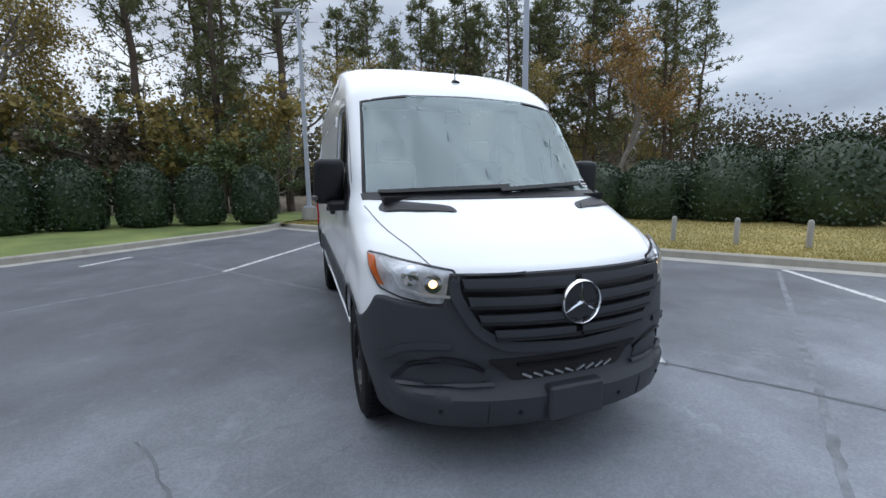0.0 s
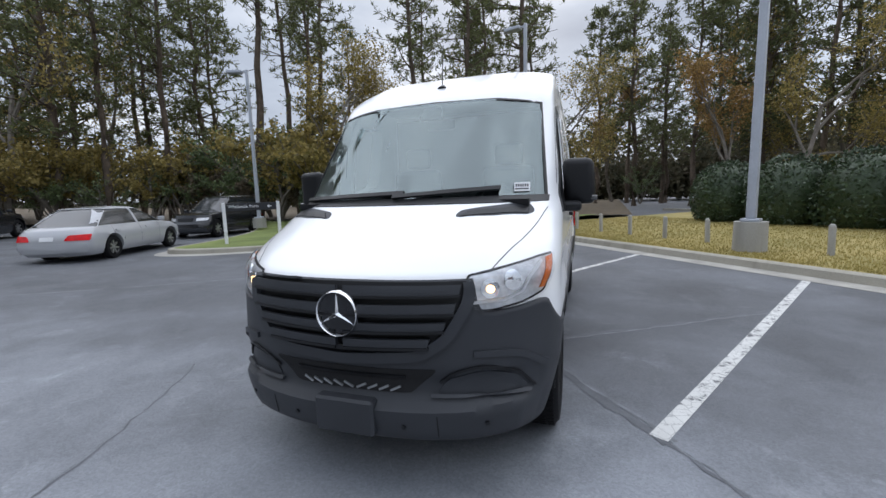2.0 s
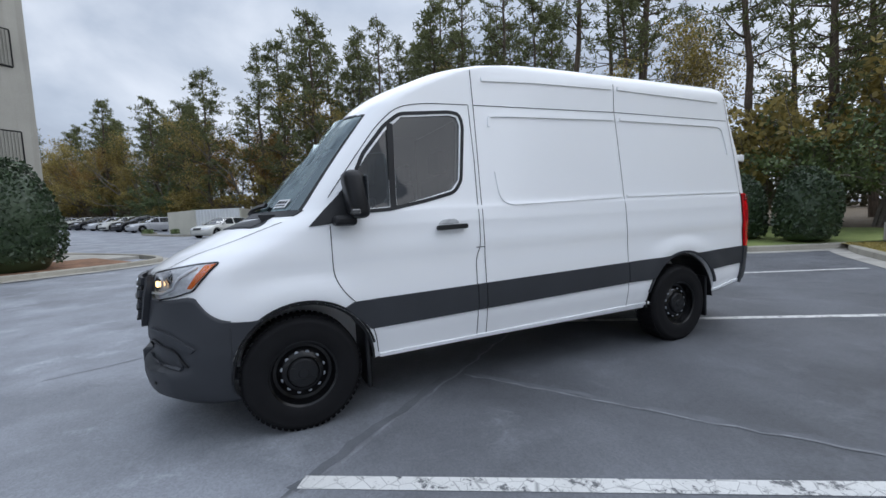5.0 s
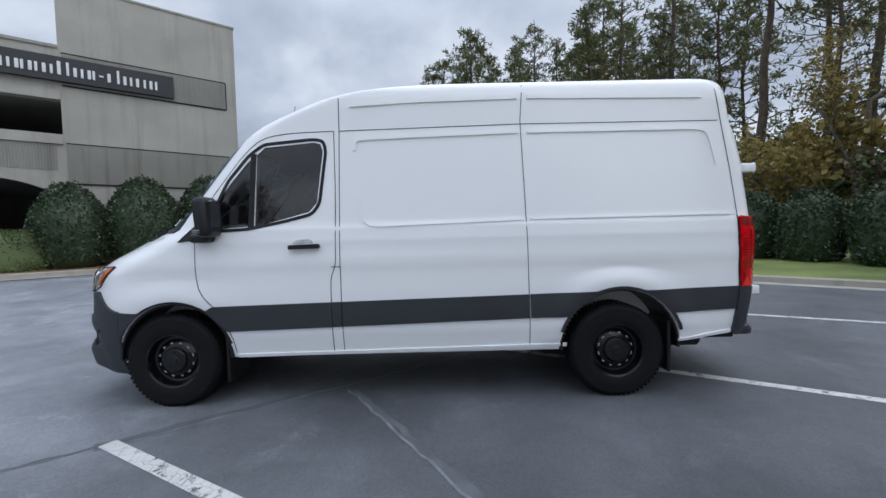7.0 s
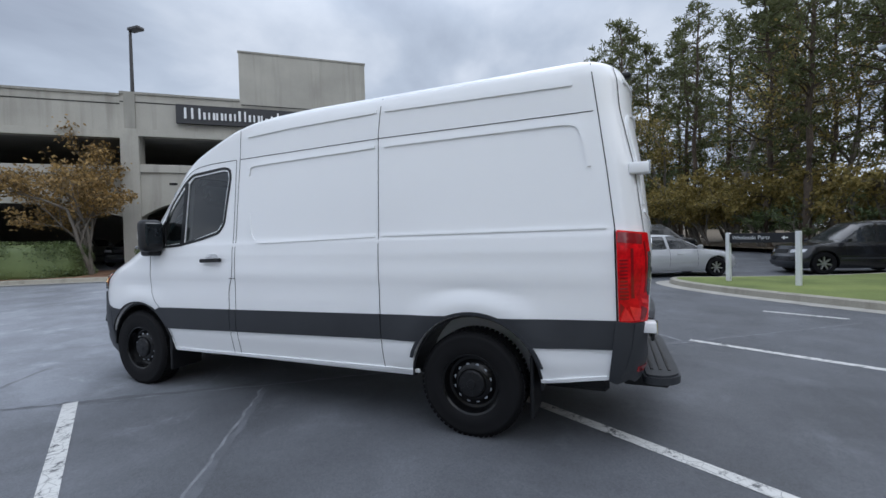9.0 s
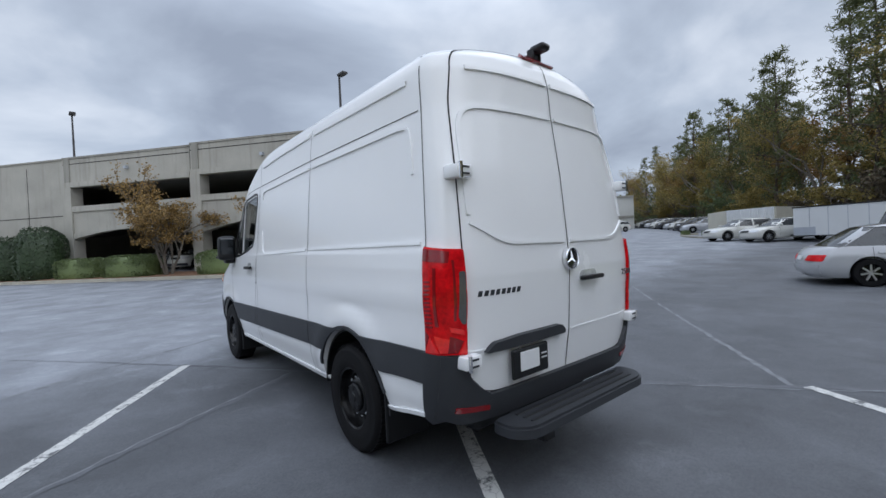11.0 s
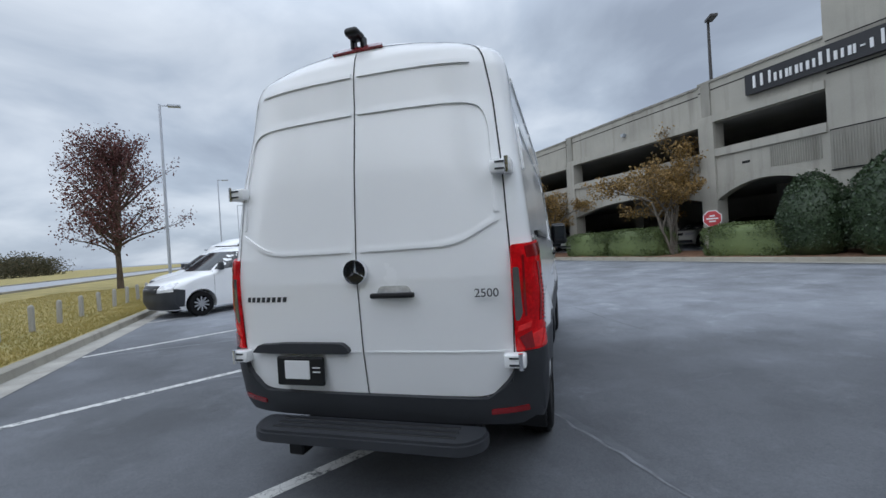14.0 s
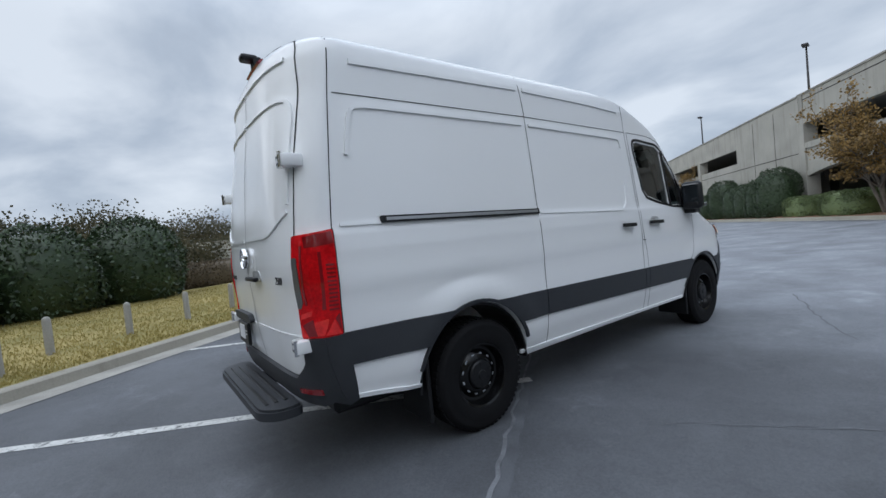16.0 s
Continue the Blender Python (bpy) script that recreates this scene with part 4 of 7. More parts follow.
# tail lamps seen from behind, with a smoked reversing lens
for s in (1, -1):
    part("tail_lamp", drape(TREE, round_poly([(s * 0.858, 1.455), (s * 0.945, 1.46), (s * 0.95, 0.90), (s * 0.858, 0.895)], 0.012), "B", 0.022, 0.03, 0.03), M_REDLAMP, van, "tall red tail lamp", 30)
    for k, pts in enumerate(([(0.862, 0.905), (0.90, 0.905), (0.865, 0.97)], [(0.905, 0.91), (0.945, 0.91), (0.935, 1.0), (0.875, 0.97)], [(0.868, 1.0), (0.93, 1.02), (0.94, 1.05), (0.875, 1.03)], [(0.908, 1.08), (0.918, 1.08), (0.918, 1.40), (0.908, 1.40)])):
        part("lens_facet", drape(TREE, [(s * p, q) for p, q in pts], "B", 0.0255, 0.005, 0.03), (M_REDBRIGHT, M_REDDARK, M_REDBRIGHT, M_REDDARK)[k], van, "bright facet in the red lens", 30)
    part("reversing_lens", drape(TREE, round_poly([(s * 0.862, 1.34), (s * 0.892, 1.34), (s * 0.90, 1.10), (s * 0.882, 1.06), (s * 0.862, 1.06)], 0.012), "B", 0.027, 0.012, 0.03), M_SMOKE, van, "smoked reversing lens", 30)

# windscreen, frit band and wipers
pane = drape(TREE, SCREEN, "F", -0.004, 0, 0.09)
for k in range(30):
    bmesh.ops.smooth_vert(pane, verts=[v for v in pane.verts if not v.is_boundary], factor=0.5, use_axis_y=True)
sc = part("windscreen", pane, G_SCREEN, van, "large raked windscreen", 80)
sc.visible_shadow = False
edge = SCREEN + [SCREEN[0]]
lay("screen_seal", line_poly(edge, 0.016), "F", M_BLACK, lift=0.001, depth=0.012, label="black windscreen seal")
lay("camera_housing", round_poly([(-0.09, 2.08), (0.09, 2.08), (0.07, 2.175), (-0.07, 2.175)], 0.02), "F", M_BLACK, lift=-0.016, depth=0.03, label="black camera housing behind the windscreen")
st = lay("stock_sticker", [(0.70, 1.50), (0.79, 1.50), (0.785, 1.555), (0.695, 1.555)], "F", M_STICKER, lift=0.002, depth=0.004, label="small white stock sticker")
for k in range(6):
    lay("sticker_print", [(0.705 + 0.013 * k, 1.527), (0.713 + 0.013 * k, 1.527), (0.711 + 0.013 * k, 1.545), (0.703 + 0.013 * k, 1.545)], "F", M_INK, st, 0.004, 0.002)
lay("sticker_print", [(0.705, 1.510), (0.78, 1.510), (0.78, 1.518), (0.705, 1.518)], "F", M_INK, st, 0.004, 0.002)
for a, b in (((-0.80, 1.475), (0.02, 1.50)), ((-0.05, 1.478), (0.62, 1.515))):
    w = lay("wiper", line_poly([a, b], 0.022), "F", M_BLACK, lift=0.03, depth=0.02, label="black windscreen wiper")
lay("cowl", [(-0.9, 1.435), (0.9, 1.435), (0.9, 1.472), (-0.9, 1.472)], "F", M_BLACK, lift=0.006, depth=0.012, label="black cowl under the windscreen")
for s in (1, -1):
    v = lay("hood_vent", round_poly([(s * 0.41, -0.44), (s * 0.43, -0.365), (s * 0.62, -0.26), (s * 0.80, -0.13), (s * 0.84, -0.185), (s * 0.80, -0.255), (s * 0.62, -0.37)], 0.03), "T", M_CLAD, lift=0.004, depth=0.008, label="dark slotted hood vent")
    for k in range(5):
        e = 0.05 + 0.16 * k / 5
        lay("vent_slat", line_poly([(s * (0.44 + 0.01 * k), -0.45 + e * 0.45), (s * (0.62 + 0.01 * k), -0.375 + e * 0.5), (s * 0.80, -0.265 + e * 0.5)], 0.012), "T", M_BLACK, v, 0.008, 0.008)
    # hood shut line down to the headlight
    lay("panel_gap", line_poly(bent([(s * 0.90, -0.06), (s * 0.86, -0.28), (s * 0.80, -0.50), (s * 0.70, -0.74), (s * 0.615, -0.92)], 0.1), 0.004), "T", M_GAP, lift=0.002, depth=0, step=0.05)

# ---- nose: bumper skin wrapped from arch to arch
def bumper_skin():
    bm = bmesh.new()
    cols = []
    n = 56
    top = curve([(0.0, 1.10), (0.60, 1.10), (0.622, 1.0), (0.645, 0.955), (0.70, 0.94), (0.80, 0.95), (0.90, 0.97), (0.93, 0.965), (0.965, 0.87), (1.0, 0.79)])
    for i in range(n + 1):
        th = (i / n) * math.radians(88.5)
        col = []
        zt = 0.27 + 0.6
        xa = V_WIDE(0.85) * math.sin(th) ** (2 / V_PF(0.85))
        zt = top(xa)
        for j in range(25):
            z = 0.27 + (zt - 0.27) * j / 24
            w, yf, b = V_WIDE(z) + 0.012, V_FRONT(z) - 0.012, V_BOW(z)
            x, y = w * math.sin(th) ** (2 / V_PF(z)), yf + b * (1 - math.cos(th))
            # a shelf along the bottom, hollowed above it
            o = 0.0
            if z < 0.49:
                o = 0.035 * min(1, (z - 0.27) / 0.06)
            elif z < 0.53:
                o = 0.035 * (0.53 - z) / 0.04 - 0.03 * (z - 0.49) / 0.04
            elif z < 0.66:
                o = -0.03 if z < 0.63 else -0.03 * (0.66 - z) / 0.03
            fade = max(0.0, min(1, (0.93 - xa) / 0.12))
            k = Vector((math.sin(th), -math.cos(th))).normalized()
            col.append(Vector((x + k.x * o * fade, y + k.y * o * fade, z)))
        cols.append(col)
    for s in (1, -1):
        g = [[bm.verts.new((s * v.x, v.y, v.z)) for v in c] for c in cols]
        for a, b in zip(g, g[1:]):
            for k in range(24):
                bm.faces.new((a[k], b[k], b[k + 1], a[k + 1]))
    bmesh.ops.remove_doubles(bm, verts=bm.verts, dist=0.0005)
    bmesh.ops.recalc_face_normals(bm, faces=bm.faces)
    return bm


bmp = bumper_skin()
BTREE = BVHTree.FromBMesh(bmp)
bump_ob = part("front_bumper", bmp, M_CLAD, van, "dark grey moulded front bumper", smooth=40)
sol = bump_ob.modifiers.new("thick", "SOLIDIFY")
sol.thickness, sol.offset = 0.02, -1.0


for view, s in SIDES:
    lay("bumper_wing", [(-0.45, 0.805), (-0.29, 0.79)] + arc_pts(0.03, 0.470, 123, 176, 8) + [(-0.46, 0.41)], view, M_CLAD, bump_ob, 0.013, 0.02, "grey bumper edge at the wheel arch", 0.04)


def on_nose(name, pts, material, parent=bump_ob, lift=0.006, depth=0.012, label="", step=0.04):
    return part(name, drape(BTREE, pts, "F", lift, depth, step), material, parent, label, 35)


G_OUT = round_poly([(-0.60, 1.112), (0.60, 1.112), (0.60, 1.00), (0.50, 0.825), (0.38, 0.75), (0.0, 0.725), (-0.38, 0.75), (-0.50, 0.825), (-0.60, 1.00)], 0.05)
grille = on_nose("grille", [(p * 0.99, 0.92 + (q - 0.92) * 0.98) for p, q in G_OUT], M_BLACK, van, 0.004, 0.01, "black louvred grille with a chrome ring badge")
on_nose("grille_frame", line_poly(G_OUT + [G_OUT[0]], 0.05), M_CLAD, grille, 0.035, 0.05, "dark grey grille surround")
for z0, wide in ((1.055, 0.565), (0.975, 0.545), (0.895, 0.50), (0.818, 0.43)):
    for s in (1, -1):
        on_nose("louvre", [(s * 0.02, z0 + 0.012), (s * wide, z0 + 0.018), (s * (wide - 0.01), z0 - 0.020), (s * 0.02, z0 - 0.026)], M_CLAD, grille, 0.05, 0.02, "broad grey louvre")
        on_nose("louvre_edge", [(s * 0.02, z0 - 0.026), (s * (wide - 0.005), z0 - 0.020), (s * (wide - 0.005), z0 - 0.032), (s * 0.02, z0 - 0.038)], M_BLACK, grille, 0.058, 0.03)
on_nose("sensor_pad", round_poly([(-0.03, 0.773), (0.03, 0.773), (0.03, 0.797), (-0.03, 0.797)], 0.008), M_BLACK, grille, 0.045, 0.03)


def star_badge(parent, m, r):
    """A chrome ring round a dark disc with three plain bars."""
    b = part("badge", lathe(bmesh.new(), [(0.0, 0.0), (r * 0.93, 0.0), (r * 0.93, 0.012), (0.0, 0.020)], 40, m), M_BADGE, parent, "round black badge with a chrome ring", 40)
    part("badge_ring", lathe(bmesh.new(), [(r * 0.90, 0.0), (r * 0.90, 0.022), (r * 0.95, 0.030), (r, 0.022), (r, 0.0), (r * 0.90, 0.0)], 48, m), M_CHROME, b, "chrome ring", 40)
    for a in (90, 210, 330):
        bm = bmesh.new()
        d, e = Vector((0, math.cos(radians(a)), math.sin(radians(a)))), Vector((0, -math.sin(radians(a)), math.cos(radians(a))))
        tip, l, rr, mid = d * r * 0.92, e * r * 0.13, e * -r * 0.13, Vector((0, 0, 0))
        base = [v + Vector((0.016, 0, 0)) for v in (tip, l, mid, rr)]
        vs = [bm.verts.new(m @ v) for v in base]
        ridge = [bm.verts.new(m @ (v + Vector((0.032, 0, 0)))) for v in (tip * 0.97 - Vector((0.018, 0, 0)), mid)]
        bm.faces.new((vs[0], ridge[0], ridge[1], vs[1]))
        bm.faces.new((vs[0], vs[3], ridge[1], ridge[0]))
        bm.faces.new((vs[1], ridge[1], vs[2]))
        bm.faces.new((vs[3], vs[2], ridge[1]))
        bmesh.ops.recalc_face_normals(bm, faces=bm.faces)
        part("badge_bar", bm, M_CHROME, b)
    return b


star_badge(grille, pose(0, -1.030, 0.951, 0, 0, -90), 0.112)
# lower intake, fog panels, plate blank and sensors
on_nose("lower_intake", round_poly([(-0.46, 0.675), (0.46, 0.675), (0.32, 0.545), (-0.32, 0.545)], 0.03), M_GAP, lift=0.004, depth=0.006, label="black lower air intake")
on_nose("intake_bar", [(-0.30, 0.645), (0.30, 0.645), (0.30, 0.63), (-0.30, 0.63)], M_BLACK, lift=0.012, depth=0.01)
for k in range(9):
    x = -0.24 + 0.06 * k
    on_nose("intake_louvre", line_poly([(x - 0.03, 0.58), (x + 0.02, 0.556)] if k < 5 else [(x - 0.02, 0.556), (x + 0.03, 0.58)], 0.010), M_STEELBRIGHT, lift=0.012, depth=0.01)
for s in (1, -1):
    on_nose("fog_panel", round_poly([(s * 0.44, 0.545), (s * 0.50, 0.62), (s * 0.66, 0.665), (s * 0.80, 0.61), (s * 0.86, 0.52)], 0.03), M_CLAD, lift=0.006, depth=0.012, label="dark grey blank fog-lamp panel")
    # black line along the recess's upper edge: shade of the crease drawn in
    on_nose("recess_shade_line", line_poly(bent([(s * 0.46, 0.60), (s * 0.52, 0.655), (s * 0.66, 0.69), (s * 0.80, 0.64), (s * 0.88, 0.53)], 0.06), 0.012), M_BLACK, lift=0.012, depth=0.012)
    on_nose("recess_ledge", line_poly([(s * 0.42, 0.535), (s * 0.62, 0.53), (s * 0.86, 0.515)], 0.014), M_CLAD, lift=0.022, depth=0.02)
    on_nose("side_crease", line_poly(bent([(s * 0.62, 0.745), (s * 0.82, 0.735), (s * 0.93, 0.64)], 0.08), 0.03), M_CLAD, lift=0.014, depth=0.02)
    for x, z in ((0.30, 0.40), (0.68, 0.41)):
        on_nose("parking_sensor", [(s * x + 0.011 * math.cos(k * math.pi / 6), z + 0.011 * math.sin(k * math.pi / 6)) for k in range(12)], M_BLACK, lift=0.008, depth=0.01)
    on_nose("tow_cover", line_poly([(s * 0.46, 0.35), (s * 0.46, 0.46)], 0.005), M_GAP, lift=0.003, depth=0.004)
bm = bmesh.new()
box(bm, -0.16, 0.16, -1.052, -0.98, 0.345, 0.525, 0.012)
part("plate_blank", bm, M_CLAD, bump_ob, "blank dark number-plate holder")

# ---- door mirrors
for s in (1, -1):
    bm = bmesh.new()
    box(bm, s * 0.985, s * 1.195, 0.31, 0.44, 1.40, 1.715, 0.05, seg=3)
    for v in bm.verts:
        k = (v.co.z - 1.40) / 0.32
        v.co.y += 0.04 * (1 - k)
        v.co.x -= s * 0.02 * k
    mi = part("door_mirror", bm, M_BLACK, van, "large black door mirror", 40)
    bm = bmesh.new()
    box(bm, s * 1.005, s * 1.17, 0.445, 0.47, 1.43, 1.685, 0.012)
    # dark glass rather than chrome: the mirror's black reflection put into the colour
    part("mirror_glass", bm, M_DARKGLASS, mi, "mirror glass")
    bm = bmesh.new()
    box(bm, s * 0.93, s * 1.10, 0.25, 0.40, 1.355, 1.425, 0.025, seg=2)
    part("mirror_arm", bm, M_BLACK, mi)
    bm = bmesh.new()
    box(bm, s * 1.16, s * 1.203, 0.34, 0.40, 1.425, 1.46, 0.008)
    part("mirror_indicator", bm, M_SMOKE, mi, "clear mirror indicator")

# ---- aerial
bm = bmesh.new()
cyl(bm, 0.045, 0.02, 0.05, pose(0, 0.705, 2.345, -40, 0, 0), 16)
aer = part("aerial", bm, M_BLACK, van, "short black roof aerial", 40)
bm = bmesh.new()
tube(bm, [(0, 0.70, 2.37), (0, 0.76, 2.72)], 0.005, 6, 0.0025)
part("aerial_rod", bm, M_BLACK, aer)

# ---- tail: doors, hinges, lamps, step
gap_b = lambda pts, w=0.007: part("panel_gap", drape(TREE, line_poly(pts, w), "B", 0.003, 0, 0.06), M_GAP, van)
gap_b([(0.0, 0.635), (0.0, 2.70)])
gap_b(bent([(0.0, 0.64), (0.72, 0.645), (0.845, 0.75), (0.865, 1.3), (0.835, 1.9), (0.795, 2.3), (0.745, 2.585), (0.64, 2.650), (0.0, 2.695)], 0.09))
gap_b(bent([(0.0, 0.64), (-0.72, 0.645), (-0.845, 0.75), (-0.865, 1.3), (-0.835, 1.9), (-0.795, 2.3), (-0.745, 2.585), (-0.64, 2.650), (0.0, 2.695)], 0.09))
rib_b = lambda pts, w=0.024, h=0.012: part("pressed_rib", drape(TREE, line_poly(pts, w), "B", h, h + 0.004, 0.05), M_WHITE, van, "", 50)
for s in (1, -1):
    rib_b([(s * 0.02, 2.507), (s * 0.68, 2.502)], 0.024)
    rib_b(bent([(s * 0.02, 2.277), (s * 0.70, 2.268), (s * 0.775, 2.19), (s * 0.795, 1.9), (s * 0.80, 1.64)], 0.12), 0.022)
    rib_b(bent([(s * 0.80, 1.60), (s * 0.58, 1.478), (s * 0.03, 1.474)], 0.1), 0.02, 0.010)
    rib_b([(s * 0.02, 0.895), (s * 0.84, 0.90)], 0.010, 0.005)
    for z in (1.875, 0.855):
        bm = bmesh.new()
        yb = V_REAR(z) - (0.03 if z > 1 else 0.012)
        xh = 0.865 if z > 1 else 0.885
        box(bm, s * (xh - 0.085), s * (xh + 0.03), yb - 0.09, yb + 0.03, z - 0.036, z + 0.036, 0.012, seg=2)
        hg = part("door_hinge", bm, M_WHITE, van, "white exposed door hinge", 40)
        for k in (-0.018, 0.018):
            bm = bmesh.new()
            box(bm, s * (xh - 0.055), s * (xh - 0.005), yb + 0.025, yb + 0.034, z + k - 0.005, z + k + 0.005)
            part("hinge_slot", bm, M_CLAD, hg)
        bm = bmesh.new()
        cyl(bm, 0.012, 0.012, 0.085, pose(s * (xh + 0.005), yb + 0.03, z - 0.042), 12)
        part("hinge_pin", bm, M_CHROME, hg)
star_badge(van, pose(0, 4.902, 1.356, 0, 0, 90), 0.072)
bm = bmesh.new()
box(bm, -0.35, -0.09, 4.912, 4.947, 1.205, 1.235, 0.012, seg=2)
hd = part("rear_handle", bm, M_BLACK, van, "black rear door handle", 40)
part("handle_cup", drape(TREE, round_poly([(-0.33, 1.20), (-0.11, 1.20), (-0.13, 1.27), (-0.31, 1.27)], 0.03), "B", 0.004, 0.006, 0.05), M_LAMPIN, hd)
# model lettering: one dark bar a letter, and the weight class in figures
for k in range(8):
    x = 0.79 - 0.04 * k
    bm = drape(TREE, [(x, 1.194), (x - 0.024, 1.194), (x - 0.032, 1.224), (x - 0.008, 1.224)], "B", 0.004, 0.006, 0.05)
    part("letter_bar", bm, M_CLAD, van, "dark chrome lettering bar")


def text_mesh(name, words, size, material, m, parent, label="", depth=0.002, align="CENTER", sx=1.0):
    cu = bpy.data.curves.new(name, "FONT")
    cu.body, cu.size, cu.extrude, cu.align_x, cu.align_y = words, size, depth, align, "CENTER"
    tmp = new("lettering", cu)
    me = bpy.data.meshes.new_from_object(tmp.evaluated_get(bpy.context.evaluated_depsgraph_get()))
    bpy.data.objects.remove(tmp)
    me.materials.clear()
    me.materials.append(material)
    me.transform(m @ Matrix.Diagonal((sx, 1, 1, 1)))
    ob = new(name, me)
    ob.parent = parent
    return tagged(ob, label)


text_mesh("weight_class_mark", "2500", 0.062, M_CLAD, pose(-0.735, 4.898, 1.215, 88, 0, 180), van, "dark weight-class figures", sx=1.05)
bm = drape(TREE, round_poly([(0.76, 0.885), (0.70, 0.935), (0.50, 0.95), (0.12, 0.95), (0.08, 0.915), (0.08, 0.89)], 0.02), "B", 0.035, 0.05, 0.06)
part("plate_lamp_bar", bm, M_CLAD, van, "dark grey handle bar over the number plate", 40)
bm = bmesh.new()
box(bm, 0.255, 0.575, 4.875, 4.900, 0.695, 0.865, 0.008)
pf = part("plate_frame", bm, M_BLACK, van, "black dealer plate frame")
bm = bmesh.new()
box(bm, 0.345, 0.515, 4.898, 4.904, 0.735, 0.845, 0.004)
part("plate_paper", bm, M_STICKER, pf, "white blank plate")
for z in (0.80, 0.775):
    bm = bmesh.new()
    box(bm, 0.275, 0.325, 4.898, 4.903, z, z + 0.008)
    part("plate_print", bm, M_STICKER, pf)
# rear bumper: corner blocks and beam under the doors
bm = drape(TREE, [(-0.97, 0.89), (-0.855, 0.89), (-0.83, 0.74), (-0.70, 0.645), (0.70, 0.645), (0.83, 0.74), (0.855, 0.89), (0.97, 0.89), (0.965, 0.55), (0.86, 0.50), (-0.86, 0.50), (-0.965, 0.55)], "B", 0.03, 0.05, 0.05)
rb = part("rear_bumper", bm, M_CLAD, van, "dark grey rear bumper", 40)
for view, s in SIDES:
    lay("bumper_corner", [(4.648, 0.905), (4.80, 0.895), (4.82, 0.58), (4.64, 0.50), (4.60, 0.52)], view, M_CLAD, rb, 0.026, 0.04, "dark grey bumper corner", 0.04)
for s in (1, -1):
    part("red_reflector", drape(TREE, round_poly([(s * 0.71, 0.56), (s * 0.90, 0.575), (s * 0.90, 0.605), (s * 0.71, 0.588)], 0.008), "B", 0.036, 0.008, 0.05), M_REDDARK, rb, "red bumper reflector", 40)
bm = bmesh.new()
pts = round_poly([(-0.70, 4.82), (0.70, 4.82), (0.70, 4.97), (0.60, 5.06), (-0.60, 5.06), (-0.70, 4.97)], 0.06)
prism(bm, pts, 0.425, 0.488, lambda a, b, c: Vector((a, b, c)))
bmesh.ops.bevel(bm, geom=[e for e in bm.edges if abs(e.verts[0].co.z - e.verts[1].co.z) < 1e-4 and e.verts[0].co.z > 0.48], offset=0.015, segments=2, affect="EDGES")
stp = part("rear_step", bm, M_CLAD, van, "dark grey plastic rear step", 40)
for k in range(3):
    bm = bmesh.new()
    box(bm, -0.55, 0.55, 4.87 + 0.055 * k, 4.89 + 0.055 * k, 0.485, 0.494, 0.003)
    part("step_tread", bm, M_BLACK, stp)
bm = bmesh.new()
box(bm, 0.35, 0.45, 4.70, 5.0, 0.33, 0.43, 0.01)
part("tow_bracket", bm, M_BLACK, van)
# high brake lamp and reversing camera
bm = drape(TREE, round_poly([(-0.17, 2.675), (0.17, 2.675), (0.15, 2.712), (-0.15, 2.712)], 0.012), "B", 0.02, 0.03, 0.04)
bl = part("brake_lamp", bm, M_REDDARK, van, "high red brake lamp", 40)
bm = bmesh.new()
box(bm, -0.045, 0.045, 4.68, 4.80, 2.745, 2.795, 0.022, seg=3)
box(bm, -0.045, -0.02, 4.66, 4.72, 2.68, 2.78, 0.008)
box(bm, 0.02, 0.045, 4.66, 4.72, 2.68, 2.78, 0.008)
part("reversing_camera", bm, M_BLACK, van, "black roof-edge reversing camera", 40)
# sliding-door rail and handle on the right side
lay("door_rail", [(2.93, 1.478), (4.34, 1.492), (4.34, 1.535), (2.93, 1.520)], "R", M_BLACK, lift=0.022, depth=0.03, label="sliding-door rail")
lay("rail_strip", [(2.95, 1.49), (4.31, 1.504), (4.31, 1.524), (2.95, 1.510)], "R", M_STEELBRIGHT, lift=0.028, depth=0.01)
lay("door_handle", round_poly([(1.55, 1.285), (1.76, 1.29), (1.76, 1.325), (1.55, 1.32)], 0.015), "R", M_BLACK, lift=0.045, depth=0.03, label="black door handle")

# ---- inside the cab
def seat(x):
    bm = bmesh.new()
    box(bm, x - 0.25, x + 0.25, 0.75, 1.25, 1.0, 1.14, 0.05, seg=2)
    st = part("seat", bm, M_SEAT, van, "black cloth cab seat", 40)
    bm = bmesh.new()
    box(bm, x - 0.24, x + 0.24, 1.18, 1.32, 1.08, 1.74, 0.06, seg=3)
    part("backrest", bm, M_SEAT, st, "", 40)
    bm = bmesh.new()
    box(bm, x - 0.13, x + 0.13, 1.22, 1.32, 1.76, 1.95, 0.04, seg=2)
    part("headrest", bm, M_SEAT, st, "", 40)


seat(0.45), seat(-0.45)
bm = bmesh.new()
prism(bm, [(-0.20, 1.455), (0.28, 1.45), (0.42, 1.34), (0.42, 0.97), (-0.02, 0.97)], -0.80, 0.80, lambda a, b, c: Vector((c, a, b)))
part("dashboard", bm, M_SEAT, van, "black dashboard")
bm = bmesh.new()
bmesh.ops.create_circle(bm, segments=8, radius=0.001)
bm.clear()
ringpts = [Vector((0.45 + 0.19 * math.cos(k * math.pi / 12), 0.60 + 0.07 * math.sin(k * math.pi / 12), 1.38 + 0.175 * math.sin(k * math.pi / 12))) for k in range(25)]
tube(bm, ringpts, 0.017, 8)
tube(bm, [(0.27, 0.6, 1.38), (0.63, 0.6, 1.38)], 0.02, 8)
tube(bm, [(0.45, 0.6, 1.38), (0.45, 0.40, 1.22)], 0.03, 8)
